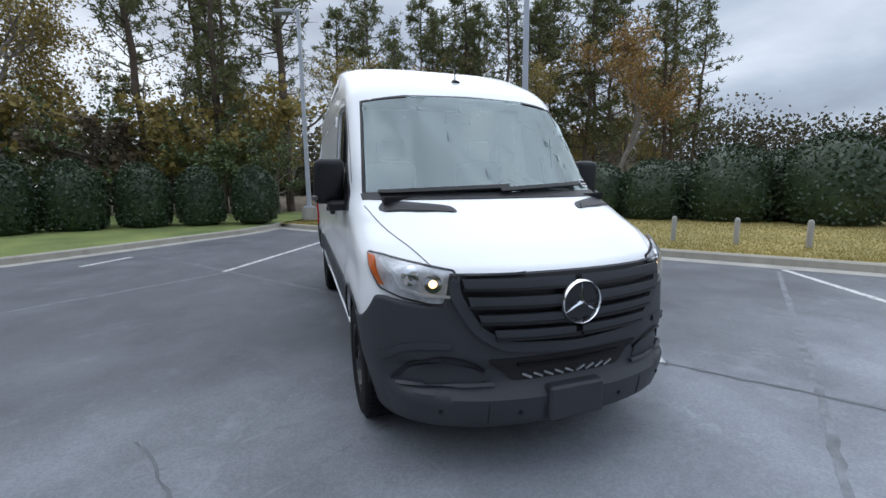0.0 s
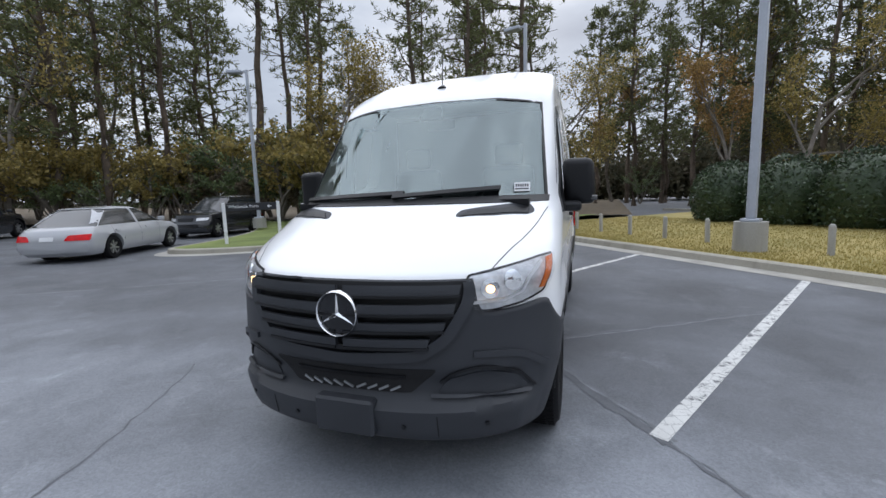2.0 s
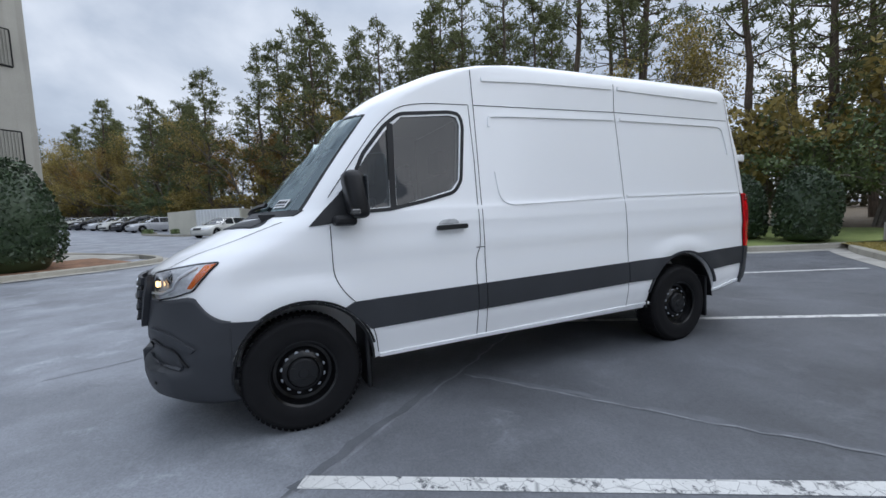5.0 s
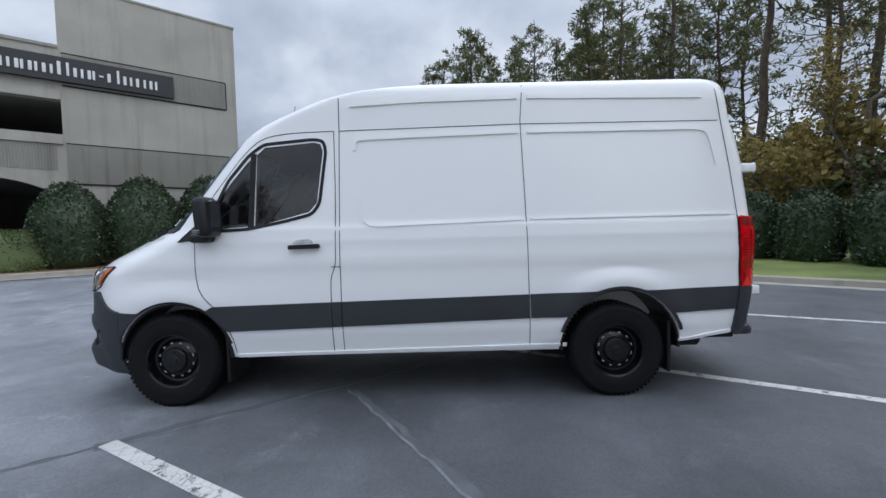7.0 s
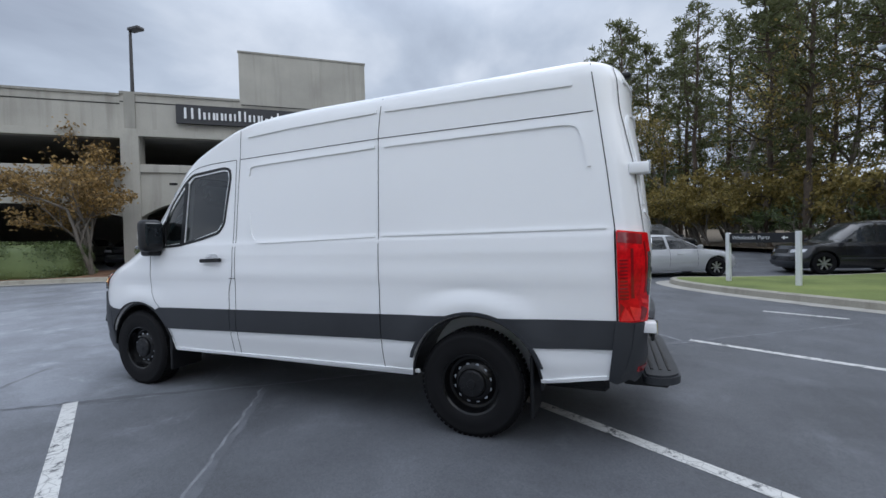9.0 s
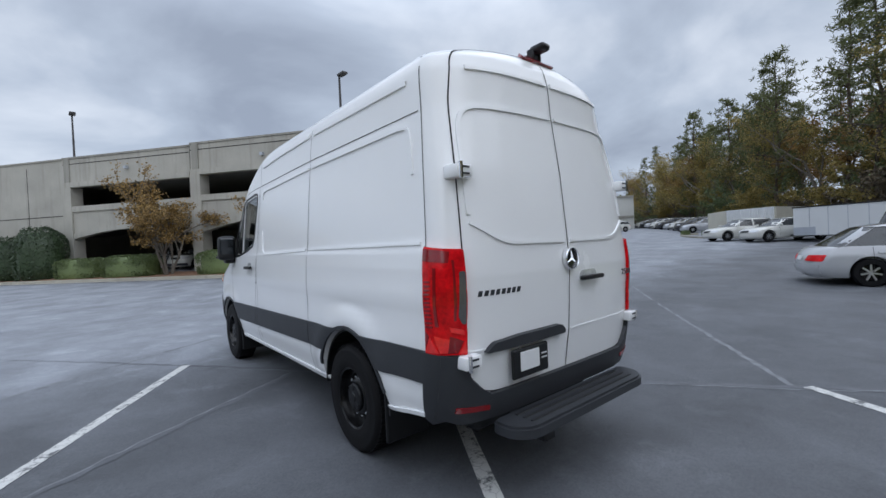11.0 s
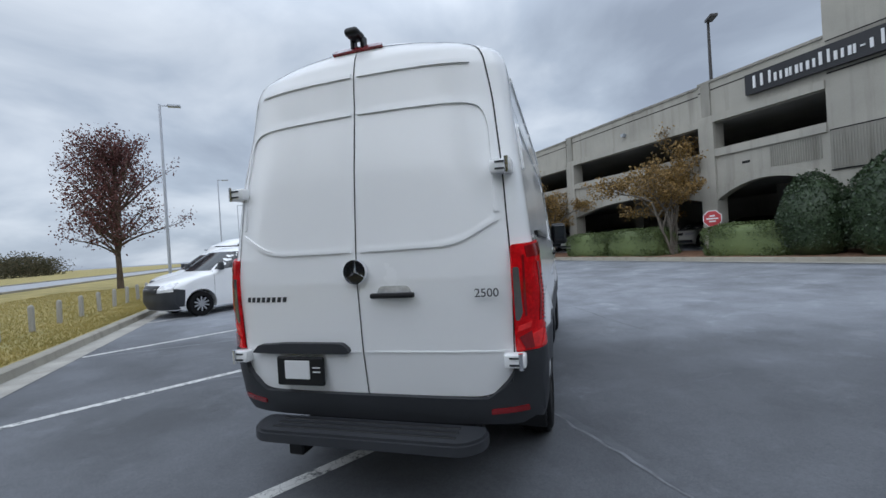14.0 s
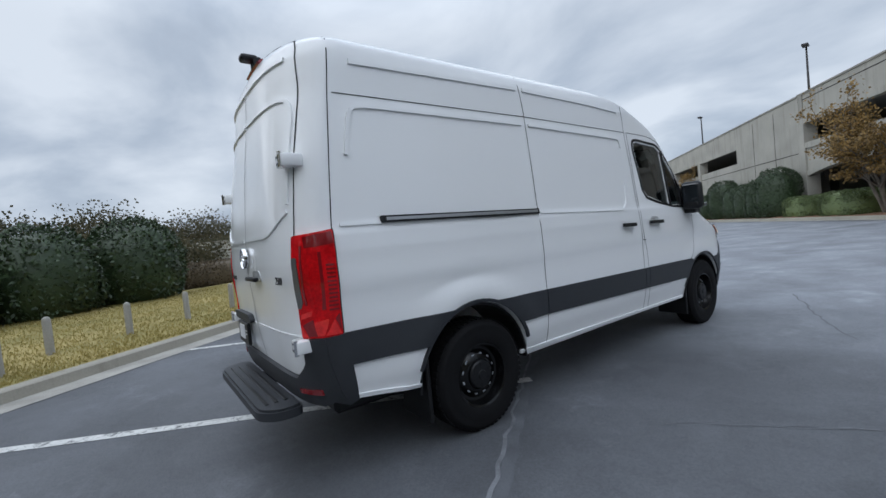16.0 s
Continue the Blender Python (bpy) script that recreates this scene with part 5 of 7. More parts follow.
part("steering_wheel", bm, M_BLACK, van, "black steering wheel", 40)
bm = bmesh.new()
box(bm, -0.12, 0.12, 0.62, 0.66, 2.02, 2.10, 0.012)
part("cab_mirror", bm, M_BLACK, van, "black inside mirror")
bm = bmesh.new()
box(bm, -0.80, 0.80, 1.54, 1.57, 0.94, 2.28, 0.01)
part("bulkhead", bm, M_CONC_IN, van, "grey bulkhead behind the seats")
hull.free()

# ---------------------------------------------------------------- parking garage
garage = thing("parking_garage", "weathered concrete parking garage with arched openings and a sign tower", "garage")


def gw(s, d, z):
    p = A_FACE + U_FACE * s + N_IN * d
    return Vector((p.x, p.y, z))


def gbox(bm, s0, s1, d0, d1, z0, z1):
    vs = [bm.verts.new(gw(s, d, z)) for z in (z0, z1) for d in (d0, d1) for s in (s0, s1)]
    for f in ((0, 1, 3, 2), (4, 5, 7, 6), (0, 1, 5, 4), (2, 3, 7, 6), (0, 2, 6, 4), (1, 3, 7, 5)):
        bm.faces.new([vs[i] for i in f])
    bmesh.ops.recalc_face_normals(bm, faces=bm.faces)
    return bm


def gpart(name, s0, s1, d0, d1, z0, z1, material=None, label="", parent=None):
    return part(name, gbox(bmesh.new(), s0, s1, d0, d1, z0, z1), material or M_CONC, parent or garage, label)


def arch_spandrel(s0, s1, z_end, z_mid, z1, d0=0.0, d1=0.35):
    n = 16
    pts = [(s0, z1), (s1, z1)] + [(s1 + (s0 - s1) * i / n, z_end + (z_mid - z_end) * (1 - (2 * i / n - 1) ** 2)) for i in range(n + 1)]
    bm = bmesh.new()
    prism(bm, pts, d0, d1, lambda a, b, c: gw(a, c, b))
    return part("arched_spandrel", bm, M_CONC, garage, "shallow-arched concrete spandrel")


GB = 0.30  # ground under the facade
# tower
gpart("tower_wall", 0.0, 5.57, 0.0, 1.6, GB, 10.05, label="tall blank concrete sign tower")
gpart("tower_cap", -0.03, 5.60, -0.03, 1.63, 10.05, 10.13, M_CONC2)
for z0, z1, s0 in ((6.62, 7.72, 0.42), (3.28, 4.66, 0.42)):
    pn = gpart("ribbed_panel", s0, 5.5, -0.035, 0.0, z0, z1, M_CONC2, "ribbed darker concrete panel")
    bm = bmesh.new()
    for k in range(64):
        s = s0 + 0.04 + k * 0.0785
        gbox(bm, s, s + 0.035, -0.06, -0.035, z0 + 0.03, z1 - 0.03)
    tagged(part("panel_ribs", bm, M_CONC2, pn), kind="stuff")
    for z in (z0, z1):
        gpart("panel_groove", s0 - 0.02, 5.5, -0.042, 0.0, z - 0.02, z + 0.02, M_GAP, parent=pn)
    gpart("panel_groove", s0 - 0.04, s0, -0.042, 0.0, z0, z1, M_GAP, parent=pn)
BAYS = [(5.57, 9.45), (10.1, 18.25), (18.95, 27.35)]
for i, (s0, s1) in enumerate(BAYS):
    drop = 0.1 * i
    gpart("parapet", s0, s1 + 0.65, 0.0, 0.3, 6.12 - drop, 7.86 - drop, label="concrete parapet with streaks")
    gpart("parapet_cap", s0, s1 + 0.65, -0.05, 0.34, 7.86 - drop, 7.96 - drop, M_CONC2)
    gpart("parapet_band", s0, s1 + 0.65, -0.09, 0.0, 6.12 - drop, 6.42 - drop)
    gpart("parapet_groove", s0, s1 + 0.65, -0.012, 0.0, 7.52 - drop, 7.56 - drop, M_GAP)
    arch_spandrel(s0, s1, 2.75, 3.42 - drop, 4.95 - drop)
    gpart("spandrel_band", s0, s1, -0.09, 0.0, 4.62 - drop, 4.95 - drop)
    # the arch's pale lip
    n = 16
    arch = lambda f: 2.75 + (3.42 - drop - 2.75) * (1 - (2 * f - 1) ** 2)
    bm = bmesh.new()
    pts = [(s0 + (s1 - s0) * k / n, arch(k / n)) for k in range(n + 1)] + [(s0 + (s1 - s0) * k / n, arch(k / n) + 0.34) for k in range(n, -1, -1)]
    prism(bm, pts, -0.06, 0.0, lambda a, b, c: gw(a, c, b))
    part("arch_lip", bm, M_CONC, garage)
    gpart("column", s1, s1 + 0.65, -0.12, 0.6, GB, 6.12 - drop, label="square concrete column")
    gpart("pilaster", s1 + 0.1, s1 + 0.5, -0.07, 0.0, 6.4 - drop, 7.86 - drop, M_CONC2)
    gpart("wall_lamp", (s0 + s1) / 2, (s0 + s1) / 2 + 0.18, -0.2, 0.0, 6.75, 6.9, M_GALV, "small wall lamp")
    gpart("drain_slot", (s0 + s1) / 2 + 0.6, (s0 + s1) / 2 + 0.9, -0.012, 0.0, 4.1, 4.2, M_GAP)
for k in range(30):
    gpart("spandrel_rib", 5.75 + 0.075 * k, 5.785 + 0.075 * k, -0.03, 0.0, 3.75, 4.55, M_CONC2) if k < 22 else None
# blank bays, then smaller openings towards the far end
gpart("blank_wall", 28.0, 36.6, 0.0, 0.35, GB, 7.62, label="blank concrete wall with joints")
for s in (30.8, 33.7):
    gpart("wall_joint", s, s + 0.03, -0.012, 0.0, GB, 7.3, M_GAP)
gpart("parapet_cap", 28.0, 75.0, -0.05, 0.36, 7.62, 7.72, M_CONC2)
gpart("wall_groove", 28.0, 75.0, -0.012, 0.0, 4.2, 4.24, M_GAP)
s = 36.6
while s < 74:
    e = s + 7.9
    gpart("parapet", s, e + 0.6, 0.0, 0.3, 5.9, 7.62)
    arch_spandrel(s, e, 2.3, 3.0, 4.78)
    gpart("column", e, e + 0.6, -0.12, 0.6, GB, 5.9)
    s += 8.5
# far pavilion at the end
gpart("end_wall", 75.0, 92.0, -1.0, 8.0, GB, 6.6, label="low end block of the garage")
# decks and inner walls keep the inside dark; shade is also in their colour
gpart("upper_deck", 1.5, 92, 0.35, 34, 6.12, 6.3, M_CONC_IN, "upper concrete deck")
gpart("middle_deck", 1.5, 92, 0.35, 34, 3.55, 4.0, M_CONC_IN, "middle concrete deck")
gpart("inner_wall", 1.5, 92, 12.0, 12.3, GB, 6.2, M_CONC_IN, "inner wall in darkened concrete")
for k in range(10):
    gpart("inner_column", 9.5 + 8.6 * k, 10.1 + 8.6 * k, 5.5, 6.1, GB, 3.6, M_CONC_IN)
# side facing the drive
gpart("side_wall", 0.0, 0.35, 1.6, 3.3, GB, 8.3, label="side wall with drive openings")
gpart("side_parapet", 0.0, 0.35, 3.3, 46, 6.5, 8.2)
gpart("side_spandrel", 0.0, 0.35, 3.3, 46, 3.2, 4.6)
for k in range(7):
    gpart("side_column", -0.05, 0.5, 3.3 + 7 * k - (0 if k else 0.3), 3.8 + 7 * k, GB, 6.6)
bm = bmesh.new()
prism(bm, [(1.6, 8.2), (1.6, 10.05), (2.0, 9.4), (2.6, 8.8), (3.4, 8.4), (5.0, 8.2)], 0.0, 0.35, lambda a, b, c: gw(c, a, b))
part("curved_buttress", bm, M_CONC, garage, "curved concrete sweep down from the tower")
gpart("back_wall", 0.0, 92, 46, 46.4, GB, 8.0)
# sign: dark board with one plain pale bar for each letter
sign = gpart("name_board", 2.28, 8.02, -0.22, -0.04, 6.72, 7.52, M_SIGNBLACK, "dark fascia board with pale lettering bars")
x = 7.75
for k, w in enumerate((0.72, 0.36, 0.3, 0.32, 0.36, 0.4, 0.36, 0.3, 0.22, 0.44, 0.36, 0.4, 0.34)):
    tall = 0.46 if k in (0, 9) else (0.44 if k == 5 else 0.30)
    z = 6.92
    z0 = 7.06 if k == 8 else z
    tall = 0.05 if k == 8 else tall
    a, b = x - w + 0.06, x - 0.04
    bars = [(a, b, z0, z0 + tall)]
    if k != 8:
        bars = [(a, a + 0.07, z0, z0 + tall), (b - 0.09, b, z0, z0 + (tall if k in (0, 5) else 0.30))]
    if k == 0:
        bars.append(((a + b) / 2 - 0.04, (a + b) / 2 + 0.04, z0, z0 + tall))
    for b0, b1, c0, c1 in bars:
        gpart("letter_bar", b0, b1, -0.26, -0.22, c0, c1, M_SIGNWHITE, parent=sign)
    x -= w + 0.01

# planting strip with pine straw and a kerb in front of the garage
KG = [gw(s, -2.6, 0).xy for s in (-3.4, -2, 0, 4, 10, 20, 30, 45, 70, 95)]
KG = smooth_line([gw(-1.6, 5.0, 0).xy, gw(-2.6, 2.0, 0).xy, gw(-2.8, -1.6, 0).xy, gw(-1.2, -2.6, 0).xy] + [gw(s, -2.6, 0).xy for s in (2, 6, 10, 20, 30, 45, 70, 95)], 2)
t = kerb("kerb_garage", KG[::-1], "concrete kerb along the garage planting strip")
bm = bmesh.new()
rows = []
for s in np.arange(-1.2, 95, 1.2):
    row = []
    for d in (-2.45, -1.8, -1.0, 0.2):
        p = gw(s, d, 0)
        row.append(bm.verts.new((p.x, p.y, gz(*gw(s, -2.6, 0).xy) + 0.14 + 0.05 * (d + 2.45))))
    rows.append(row)
for a, b in zip(rows, rows[1:]):
    for k in range(3):
        bm.faces.new((a[k], a[k + 1], b[k + 1], b[k]))
bmesh.ops.recalc_face_normals(bm, faces=bm.faces)
tagged(part("planting_strip", bm, M_MULCH), "reddish pine-straw bed along the garage", "planting bed", kind="structure")
bm = bmesh.new()
prism(bm, [(-2.6, 0.0), (-0.05, 0.0), (-0.05, 30), (-2.0, 30), (-2.4, 6)], 0, 1, lambda a, b, c: Vector((gw(a, b, 0).x, gw(a, b, 0).y, gz(*gw(a, b, 0).xy) + (0.11 if c else -0.2))))
tagged(part("pavement_drive", bm, M_GUTTER), "stained pale concrete pavement by the drive", "pavement", kind="structure")


def lamp_post(name, p, h, base, arm, turn, material, label, head=0.55, r=0.075, plinth=True, z=None):
    z = gz(*p) + 0.15 if z is None else z
    t = thing(name, label, "street lamp", m=pose(p[0], p[1], z, 0, 0, turn))
    if plinth:
        bm = cyl(bmesh.new(), 0.30, 0.29, base, None, 28)
        part("plinth", bm, M_PLINTH, t, "round concrete plinth", 40)
    bm = bmesh.new()
    box(bm, -0.16, 0.16, -0.16, 0.16, base, base + 0.06, 0.01)
    part("base_plate", bm, material, t)
    bm = bmesh.new()
    box(bm, -r, r, -r, r, base + 0.06, h, 0.012)
    for v in bm.verts:
        k = 1 - 0.3 * v.co.z / h
        v.co.x *= k
        v.co.y *= k
    part("pole", bm, material, t)
    if arm:
        bm = bmesh.new()
        box(bm, 0.0, arm, -0.03, 0.03, h - 0.12, h - 0.05, 0.008)
        part("arm", bm, material, t)
        bm = bmesh.new()
        box(bm, arm - 0.1, arm + head, -0.16, 0.16, h - 0.15, h - 0.02, 0.03, seg=2)
        part("lamp_head", bm, material, t, "flat lamp head")
    return t


lamp_post("street_lamp", (4.40, 7.27), 9.2, 0.60, 0.4, 60, M_GALV, "tall grey square lamp post on a concrete plinth in the verge", r=0.085, z=0.16)
lamp_post("street_lamp", (-0.95, 14.3), 7.6, 0.45, 0.3, 160, M_GALV, "grey square lamp post on a concrete plinth at the lawn corner", z=0.25)
lamp_post("street_lamp", (-13.0, 13.0), 7.0, 0.45, 0.3, 200, M_GALV, "grey square lamp post behind the lawn island", z=0.25)
for s_, h_ in ((9.8, 3.2), (27.7, 3.0), (45, 3.0), (62, 3.0)):
    p = gw(s_, 0.5, 0)
    t = lamp_post("roof_lamp", (p.x, p.y), h_, 0.02, 0.12, 95, M_BRONZE, "dark bronze lamp post on the garage roof", 0.5, 0.06, False, 7.6)
for d_ in (9.0, 17.0):
    p = gw(0.6, d_, 0)
    lamp_post("roof_lamp", (p.x, p.y), 2.6, 0.02, 0.12, 40, M_BRONZE, "dark bronze lamp post on the garage roof", 0.5, 0.06, False, 7.9)
for k in range(6):
    p = kp(22 + 25 * k, 2.2)
    lamp_post("street_lamp", p, 10.4, 0.3, 0.5, 215, M_GALV, "grey lamp post along the verge", z=lawn_height(*p))

# bollards in the verge
bm = bmesh.new()
lathe(bm, [(0.0, 0.0), (0.055, 0.0), (0.055, 0.53), (0.045, 0.57), (0.02, 0.59), (0.0, 0.592)], 14, pose(0, 0, 0, 0, -90, 0))
post = part("bollard", bm, M_PLINTH, None, smooth=40)
tagged(post, "short weathered grey wooden bollard in the verge", "bollard", "bollards along the verge")
first = True
for k in range(-4, 26):
    if k == 2:
        continue
    p = Vector((3.24, 9.56)) + Vector((0.612, -0.791)) * 1.218 * k
    m = pose(p.x, p.y, lawn_height(p.x, p.y) - 0.01, random.Random(k).uniform(-2, 2), random.Random(k + 50).uniform(-2, 2), k * 37)
    if first:
        post.matrix_basis = m
        first = False
    else:
        copy_thing(post, m)

# road beyond the verge
bm = bmesh.new()
rows = [[bm.verts.new((*kp(s, r), lawn_height(*kp(s, r)) + 0.02)) for r in (11.2, 18.5)] for s in (-14, -4, 6, 16, 26, 40, 60, 90, 140, 220, 380)]
for a, b in zip(rows, rows[1:]):
    bm.faces.new((a[0], a[1], b[1], b[0]))
bmesh.ops.recalc_face_normals(bm, faces=bm.faces)
tagged(part("road", bm, M_ROAD), "pale concrete road beyond the grass verge", "road", kind="structure")
for r, o in ((11.0, 0), (18.6, 0)):
    bm = bmesh.new()
    sweep(bm, [kp(s, r) for s in (-14, 0, 20, 40, 80, 160, 380)], [(-0.1, 0.0), (-0.1, 0.12), (0.1, 0.12), (0.1, 0.0)], lawn_height)
    tagged(part("road_kerb", bm, M_KERB), "concrete kerb of the road", "kerb", kind="structure")

# ---------------------------------------------------------------- plants


def leaf_quads(name, c, d, size, wide, material, rng, parent, label=""):
    """Many small leaves: c centres, d directions (n x 3), each a pointed quad."""
    n = len(c)
    d = d / (np.linalg.norm(d, axis=1, keepdims=True) + 1e-9)
    side = np.cross(d, rng.normal(size=(n, 3)))
    side /= np.linalg.norm(side, axis=1, keepdims=True) + 1e-9
    L = (size * rng.uniform(0.7, 1.3, (n, 1)))
    W = L * wide
    v = np.stack([c - d * L * 0.5, c + side * W * 0.5, c + d * L * 0.5, c - side * W * 0.5], 1).reshape(-1, 3)
    me = bpy.data.meshes.new(name)
    me.vertices.add(4 * n)
    me.vertices.foreach_set("co", v.ravel())
    me.loops.add(4 * n)
    me.loops.foreach_set("vertex_index", np.arange(4 * n))
    me.polygons.add(n)
    me.polygons.foreach_set("loop_start", np.arange(0, 4 * n, 4))
    me.update(calc_edges=True)
    me.materials.append(material)
    ob = new(name, me)
    ob.parent = parent
    return tagged(ob, label)


def limb_path(rng, a, d, length, n=5, droop=-0.05, wob=0.12):
    pts = [np.array(a, float)]
    d = np.array(d, float)
    for _ in range(n):
        d = d + rng.normal(size=3) * wob + np.array([0, 0, droop])
        d /= np.linalg.norm(d)
        pts.append(pts[-1] + d * length / n)
    return pts


def pine(seed, h, start, spread, tufts, material, label, per=8, bare_stubs=6):
    rng = np.random.default_rng(seed)
    t = thing("pine_tree", label, "tree", "trees round the car park")
    bm = bmesh.new()
    path = [np.array([0, 0, -0.3])]
    lean = rng.normal(size=2) * 0.02
    for k in range(1, 11):
        path.append(np.array([lean[0] * h * k / 10 + rng.normal() * 0.08, lean[1] * h * k / 10 + rng.normal() * 0.08, h * k / 10]))
    tube(bm, path, 0.011 * h + 0.03, 9, 0.03)
    at = lambda z: np.array([np.interp(z, [p[2] for p in path], [p[i] for p in path]) for i in (0, 1)] + [z])
    cs, ds = [], []
    z = start * h
    for _ in range(bare_stubs):
        zz, a = rng.uniform(start * 0.4, start) * h, rng.uniform(0, 6.28)
        tube(bm, limb_path(rng, at(zz), (math.cos(a), math.sin(a), 0.1), rng.uniform(0.5, 1.6), 3), 0.03, 4, 0.008)
    while z < h * 0.985:
        f = (z / h - start) / (1 - start)
        reach = spread * (0.45 + 0.75 * math.sin(math.pi * min(1, 0.18 + f * 0.85))) * (1 - 0.55 * f)
        for _ in range(rng.integers(2, 5)):
            a = rng.uniform(0, 6.28)
            ln = reach * rng.uniform(0.45, 1.15)
            pth = limb_path(rng, at(z + rng.uniform(-0.3, 0.3)), (math.cos(a), math.sin(a), rng.uniform(0.05, 0.5)), ln, 5, 0.02, 0.14)
            tube(bm, pth, 0.02 + 0.012 * ln, 3, 0.008)
            for _ in range(tufts):
                u = rng.uniform(0.35, 1.0) * (len(pth) - 1)
                i = min(int(u), len(pth) - 2)
                c = pth[i] + (pth[i + 1] - pth[i]) * (u - i) + rng.normal(size=3) * np.array([0.22, 0.22, 0.14])
                dirs = rng.normal(size=(per, 3)) + np.array([0, 0, 0.35])
                dirs /= np.linalg.norm(dirs, axis=1, keepdims=True)
                cs.append(c + dirs * 0.17)
                ds.append(dirs)
        z += rng.uniform(0.35, 0.75)
    part("trunk", bm, M_BARK, t, "brown furrowed trunk with bare lower limbs")
    leaf_quads("crown", np.concatenate(cs), np.concatenate(ds), 0.38, 0.20, material, rng, t, "tufted needle crown with gaps")
    return t


def broadleaf(seed, h, material, label, leaves, size, trunk=M_BARK2, name="broadleaf_tree", stems=1, spread=0.5, low=0.25, levels=3, fork=(3, 5)):
    rng = np.random.default_rng(seed)
    t = thing(name, label, "tree", "trees round the car park")
    bm = bmesh.new()
    tips = []

    def grow(a, d, ln, r, level):
        pth = limb_path(rng, a, d, ln, 4, 0.02, 0.13)
        tube(bm, pth, r, 6 if level < 2 else 3, r * 0.55)
        if level >= levels:
            tips.extend(pth[1:])
            return
        if level >= levels - 1:
            tips.extend(pth[2:])
        for _ in range(rng.integers(*fork)):
            i = rng.integers(2 if level else 2, 5)
            dd = (pth[i] - pth[i - 1])
            dd = dd / np.linalg.norm(dd) + rng.normal(size=3) * spread
            dd[2] = abs(dd[2]) * 0.8 + 0.15
            grow(pth[i], dd / np.linalg.norm(dd), ln * rng.uniform(0.5, 0.72), r * 0.5, level + 1)

    for k in range(stems):
        a = rng.uniform(0, 6.28)
        grow((0.12 * math.cos(a) * (stems > 1), 0.12 * math.sin(a) * (stems > 1), -0.2), (0.25 * math.cos(a) * (stems > 1), 0.25 * math.sin(a) * (stems > 1), 1), h * (0.45 if stems == 1 else 0.5), 0.012 * h + 0.015, 0)
    part("trunk", bm, trunk, t, "branching trunk")
    if leaves:
        tips = np.array(tips)
        c = tips[rng.integers(0, len(tips), leaves)] + rng.normal(size=(leaves, 3)) * 0.026 * h * np.array([1, 1, 0.8])
        leaf_quads("crown", c, rng.normal(size=(leaves, 3)), size, 0.6, material, rng, t, "uneven leafy crown with gaps")
    return t


PINES = [pine(11, 21, 0.42, 3.4, 6, M_PINE, "tall pine with a bare trunk and sparse crown"), pine(12, 19, 0.30, 3.2, 7, M_PINE, "tall dark green pine with uneven crown"), pine(13, 23, 0.52, 3.0, 6, M_PINE, "very tall slender pine with a high crown"), pine(14, 15, 0.22, 3.6, 9, M_PINE, "full dark green pine")]
BROAD = [broadleaf(21, 15, M_OLIVE, "tall broadleaf tree with olive and yellow autumn leaves", 7000, 0.17), broadleaf(22, 13, M_AUTUMN, "tall thin tree with orange-brown autumn leaves", 5500, 0.17, spread=0.38), broadleaf(23, 14, M_OLIVE, "half-bare grey tree with a few olive leaves", 2200, 0.16)]
BARE = [broadleaf(31, 11, M_OLIVE, "bare grey winter tree", 0, 0.2, name="bare_tree", levels=4, fork=(3, 5))]
SHRUB = [broadleaf(41, 4.2, M_OLIVE, "tangled olive-brown undergrowth shrub", 2600, 0.16, name="undergrowth_shrub", stems=4, spread=0.7, levels=2), broadleaf(42, 3.6, M_BROWNHEDGE, "tangled brown undergrowth shrub", 2400, 0.15, name="undergrowth_shrub", stems=4, spread=0.7, levels=2), broadleaf(43, 5.0, M_CLIP, "dark green undergrowth shrub", 2800, 0.16, name="undergrowth_shrub", stems=4, spread=0.7, levels=2)]
used = set()


def plant(ob, x, y, z, scale, turn):
    m = Matrix.LocRotScale((x, y, z), Euler((0, 0, turn)), (scale, scale, scale))
    if ob.name not in used:
        used.add(ob.name)
        ob.matrix_basis = m
        return ob
    return copy_thing(ob, m)


rw = random.Random(7)


def woods_z(x, y):
    return gz(x, y) + 0.35


def scatter(line, depth, gap, kinds, scale, shrubs=0.0, rows=2):
    """Trees in rows behind a line that marks the edge of the woods."""
    for j in range(rows):
        pts = dense(line, gap)
        for i, p in enumerate(pts[:-1]):
            d = (pts[i + 1] - p).normalized()
            out = Vector((d.y, -d.x))
            q = p + out * (depth * (j + rw.uniform(0.1, 0.9)) / rows) + d * rw.uniform(-0.8, 0.8)
            plant(rw.choice(kinds), q.x, q.y, woods_z(q.x, q.y), rw.uniform(*scale), rw.uniform(0, 6.28))
            if j == 0 and rw.random() < shrubs:
                q = p + out * math.copysign(rw.uniform(0.2, 2.2), depth)
                plant(rw.choice(SHRUB), q.x, q.y, woods_z(q.x, q.y), rw.uniform(0.7, 1.2), rw.uniform(0, 6.28))


P0, P1, P2, P3 = PINES
B0, B1, B2 = BROAD
# behind the clipped bushes and the island, then down the long edge of the lot
scatter([(-2.2, 18.0), (-8, 17.8), (-15, 18.3), (-22, 16.5)], 14, 2.7, [P0, P1, P2, P0, B0, B2, P1, P2], (0.85, 1.1), 0.9, 3)
scatter([(-22, 15.8), (-30, 10.8), (-38, 5.4), (-48, -3.2)], 14, 2.7, [P0, P1, P1, P3, B0, P3, P3, B2], (1.0, 1.25), 1.0, 3)
scatter([(-48, -3.2), (-70, -21), (-95, -40)], 12, 3.1, [P1, B0, B0, P3, P3, B1], (0.85, 1.08), 1.0, 3)
